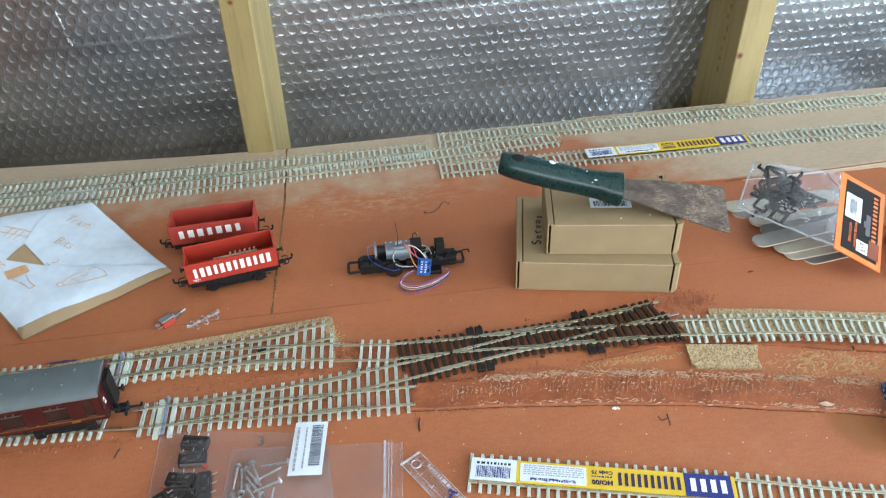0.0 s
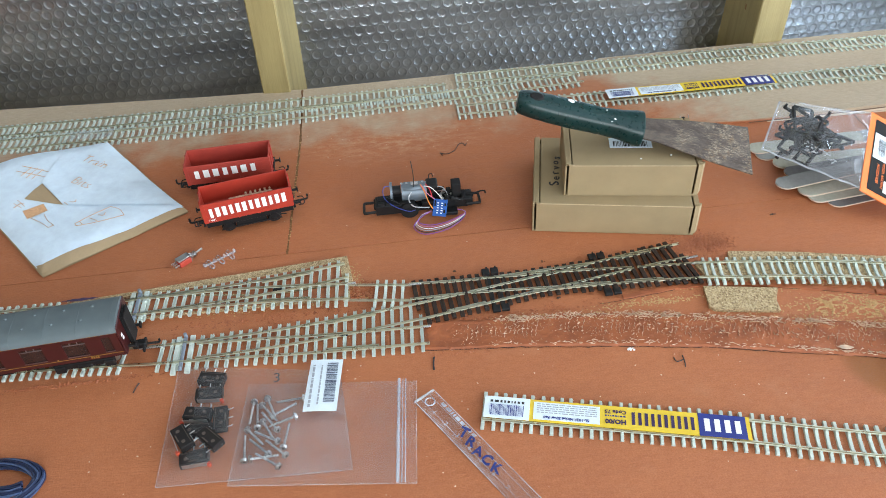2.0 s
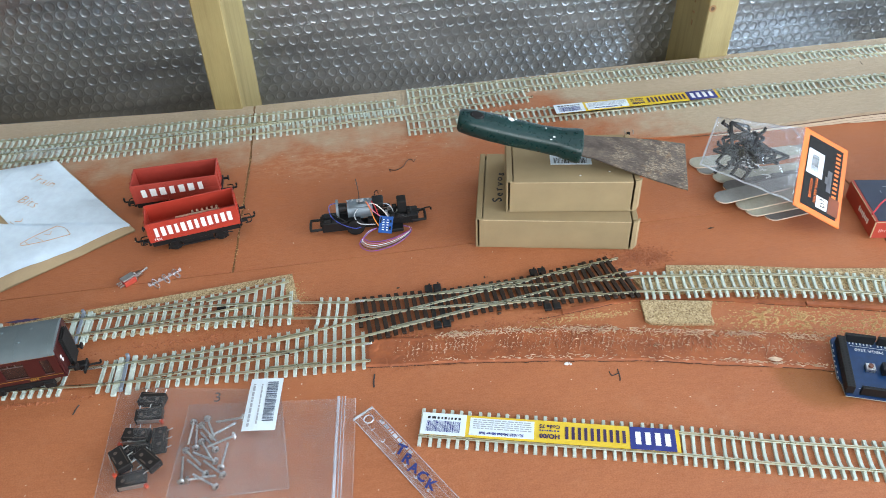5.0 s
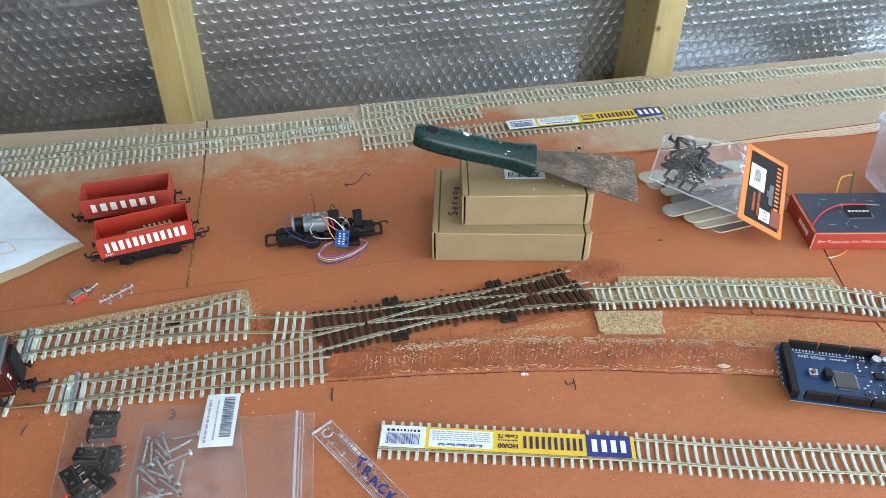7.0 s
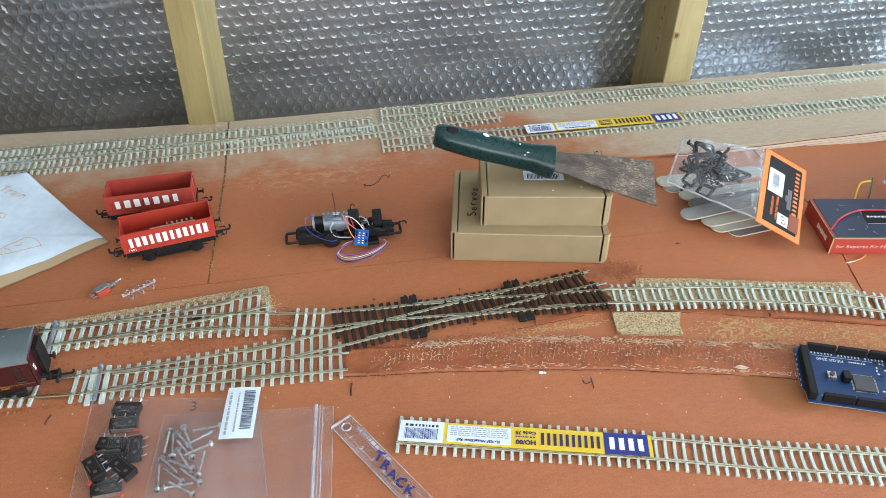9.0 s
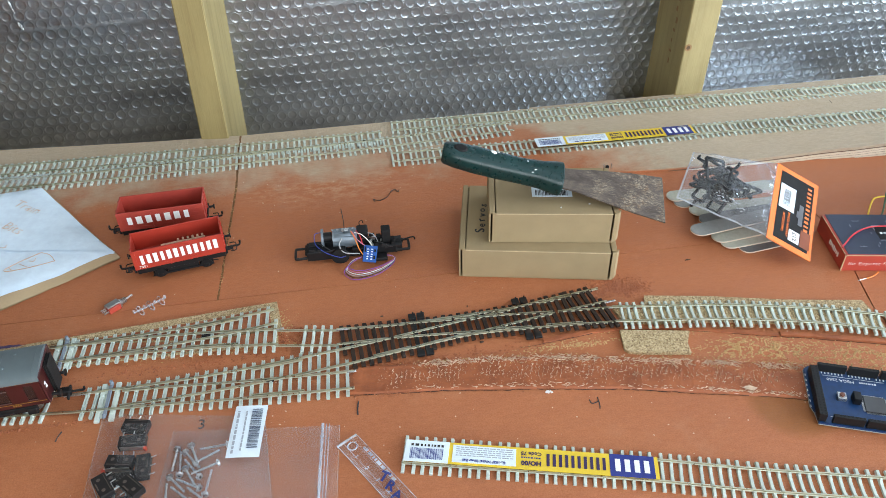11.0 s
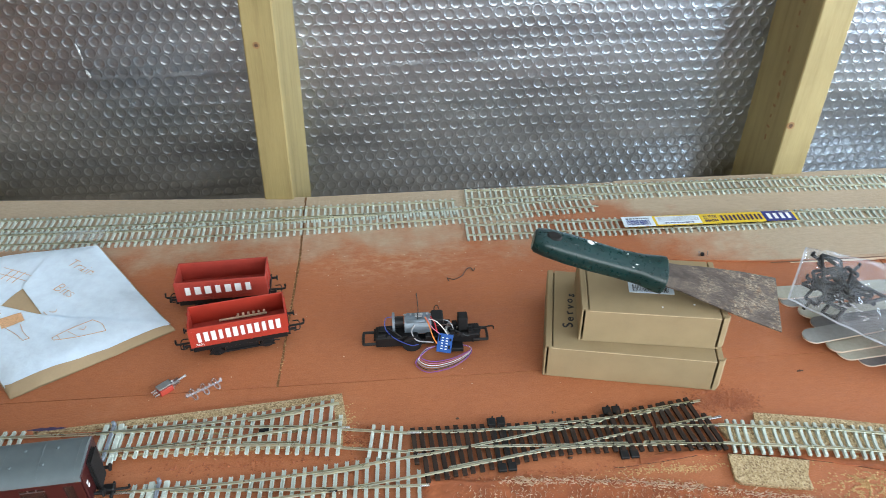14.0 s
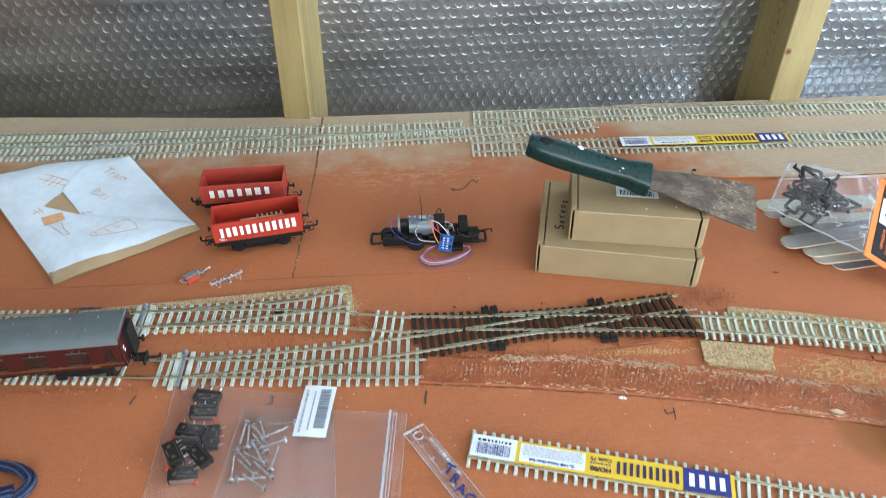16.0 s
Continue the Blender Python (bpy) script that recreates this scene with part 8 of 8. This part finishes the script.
for x0, y0, x1, y1 in ((0.5790, 0.7970, 0.5770, 0.7870), (0.5770, 0.7540, 0.5750, 0.7450)):
    ob = thing("pencil_mark", "short dark pen tick across the bare back board", "pen mark", group="board marks")
    bm = B()
    tube(bm, [(x0, y0, rise(x0, y0) + 0.0001), ((x0 + x1) / 2, (y0 + y1) / 2, rise(x0, (y0 + y1) / 2) + 0.0001), (x1, y1, rise(x1, y1) + 0.0001)], 0.0006, 8, 4)
    part("tick", bm, INK, ob)
ob = thing("rail_clip", "tiny dark clip with two bright prongs on the bare board", "clip", (0.2820, 0.6660, 0.0))
bm = B()
box(bm, (0, 0, rise(0.282, 0.666) + 0.0016), (0.0030, 0.0026, 0.0032), 0.0004)
part("body", bm, MATTBLACK, ob)
for x in (-0.0030, 0.0052):
    bm = B()
    tube(bm, [(x, 0, rise(0.282, 0.666)), (x - 0.0003, 0, rise(0.282, 0.666) + 0.0025), (x - 0.0008, 0.0002, rise(0.282, 0.666) + 0.0050)], 0.0005, 8, 5)
    part("prong", bm, ZINC, ob, "bright metal prong")
INKSMEAR = mat("purple_ink", (0.055, 0.035, 0.095), 0.6, var=0.3, scale=300)
bm = B()
sheet(bm, 20, 3, lambda u, v: (-0.2760 + 0.030 * u, 0.5005 + (v - 0.5) * 0.0030 * math.sin(3.14 * min(0.99, u + 0.02)) + noise.noise(Vector((u * 8, v, 2))) * 0.0006, CK + 0.0006))
tagged(new("ink_smear", link("ink_smear", bm, INKSMEAR)), "dark purple ink smear on the cork end", "ink smear", kind="structure")
bm = B()
sheet(bm, 10, 6, lambda u, v: (0.2850 + 0.0100 * u + 0.0015 * noise.noise(Vector((v * 4, 1, 1))), 0.3655 - 0.0025 * u + (v - 0.5) * 0.0044 * math.sin(3.14 * min(0.98, max(0.02, u))), 0.0026 + 0.0006 * noise.noise(Vector((u * 6, v * 6, 3)))))
ob = new("glue_flake", link("glue_flake", bm, GLUE, True))
tagged(ob, "pale flake of dried glue on the torn bed", "glue flake")

# bits of debris
DEBRISM = mat("dark_debris", (0.07, 0.035, 0.02), 0.8, var=0.4, scale=500)
DEBRIS = ((0.3043, 0.5132, 0.0013), (0.1075, 0.4453, 0.0013), (0.0320, 0.4881, 0.0012), (0.1043, 0.4870, 0.0010), (0.2060, 0.4000, 0.0008))
for x, y, r in DEBRIS:
    ob = thing("debris", "small dark crumb of debris on the board", "crumb", (x, y, 0.0), group="dark crumbs")
    bm = B()
    for k in range(3):
        bmesh.ops.create_icosphere(bm, subdivisions=1, radius=r * rnd.uniform(0.5, 1), matrix=Matrix.Translation((rnd.gauss(0, r), rnd.gauss(0, r * 0.6), r * 0.4)) @ Matrix.Diagonal((1.2, 0.8, 0.6, 1)))
    part("crumb", bm, DEBRISM, ob)


# the electric train, halted past the end of the layout's front straight
def unit(label, place, rz, cab):
    ob = thing("train_coach", label, "toy coach", place, rz, "electric train")
    L, W, z0, z1, zt = 0.262, 0.0345, 0.0130, 0.0420, 0.0530
    bm = B()
    box(bm, (L / 2, 0, (z0 + z1) / 2), (L, W, z1 - z0), 0.0008)
    part("body", bm, TRAINBLUE, ob, "dark blue body")
    for s in (-1, 1):
        for z, h, m, n in ((0.0175, 0.0022, TRAINRED, "red_stripe"), (0.0198, 0.0016, WHITE, "white_stripe"), (0.0400, 0.0022, WHITE, "upper_stripe")):
            bm = B()
            box(bm, (L / 2, s * (W / 2 + 0.0001), z), (L - 0.002, 0.0004, h))
            part(n, bm, m, ob)
        for k in range(15):
            bm = B()
            box(bm, (0.026 + k * 0.0150 + (0.0016 if k % 2 else -0.0016), s * (W / 2 + 0.0001), 0.0315), (0.0092, 0.0005, 0.0080), 0.0002)
            pane = part("window", bm, BLACK, ob, "dark window")
            bm = B()
            box(bm, (0.026 + k * 0.0150 + (0.0016 if k % 2 else -0.0016), s * (W / 2 + 0.0004), 0.0338), (0.0092, 0.0003, 0.0005))
            part("vent_bar", bm, STEEL, pane)
        c = 0.0 if cab == 0 else L
        d = 1 if cab == 0 else -1
        for a, b, m, n in ((0.0012, 0.0075, TRAINRED, "red_panel"), (0.0075, 0.0110, WHITE, "white_panel")):
            bm = B()
            prism(bm, [(c + d * a, 0.0210), (c + d * b, 0.0210), (c + d * (b + 0.0065), 0.0390), (c + d * (a + (0.0065 if a > 0.002 else 0.0)), 0.0390)], -0.0002, 0.0002)
            bmesh.ops.transform(bm, matrix=Matrix.Translation((0, s * (W / 2 + 0.0002), 0)) @ Matrix.Rotation(radians(90), 4, "X"), verts=bm.verts)
            bmesh.ops.recalc_face_normals(bm, faces=bm.faces)
            part(n, bm, m, ob)
        bm = B()
        box(bm, (L / 2, s * (W / 2 - 0.003), z0 - 0.0022), (0.090, 0.0050, 0.0050), 0.0008)
        part("equipment_box", bm, MATTBLACK, ob)
    prof = [(W / 2 + 0.0003, z1)] + [((W / 2) * math.cos(a) ** 0.6, z1 + (zt - z1) * math.sin(a)) for a in [radians(10 + 79 * k / 6) for k in range(7)]]
    prof = prof + [(-y, z) for y, z in prof[::-1]]
    bm = B()
    sweep(bm, [Vector((0, 0, 0)), Vector((L / 2, 0, 0)), Vector((L, 0, 0))], prof)
    bmesh.ops.recalc_face_normals(bm, faces=bm.faces)
    part("roof", bm, MATTBLACK, ob, "black arched roof", True)
    for e in (0, 1):
        bm = B()
        box(bm, (L + 0.0006 if e else -0.0006, 0, (z0 + z1) / 2 + 0.004), (0.0016, W - 0.001, z1 - z0 + 0.009), 0.0006)
        part("end", bm, YELLOW if e == cab else MATTBLACK, ob, "yellow cab end" if e == cab else "black gangway end")
        bm = B()
        x = 0.036 if e == 0 else L - 0.036
        for s in (-1, 1):
            box(bm, (x, s * 0.0120, z0 - 0.003), (0.042, 0.0024, 0.0046), 0.0006)
        box(bm, (x, 0, z0 - 0.002), (0.012, 0.022, 0.003))
        bog = part("bogie", bm, BLACK, ob, "black bogie")
        for o in (-0.016, 0.016):
            bm = B()
            for y in (-0.0083, 0.0083):
                cyl(bm, (x + o, y - 0.0012, 0.0098), (x + o, y + 0.0012, 0.0098), 0.0060, 16)
            cyl(bm, (x + o, -0.011, 0.0098), (x + o, 0.011, 0.0098), 0.0009, 8)
            part("wheelset", bm, STEEL, bog)
    return ob


TRAINBLUE = mat("train_blue", (0.020, 0.035, 0.22), 0.4, var=0.1)
TRAINRED = mat("train_red", (0.55, 0.03, 0.02), 0.4, var=0.1)
unit("blue model train coach with red and white stripes, black roof", (0.690, 0.3030, 0.0), -15.5, 0)
unit("blue model train coach with yellow end and black roof", (0.952, 0.2345, 0.0), -11.5, 1)
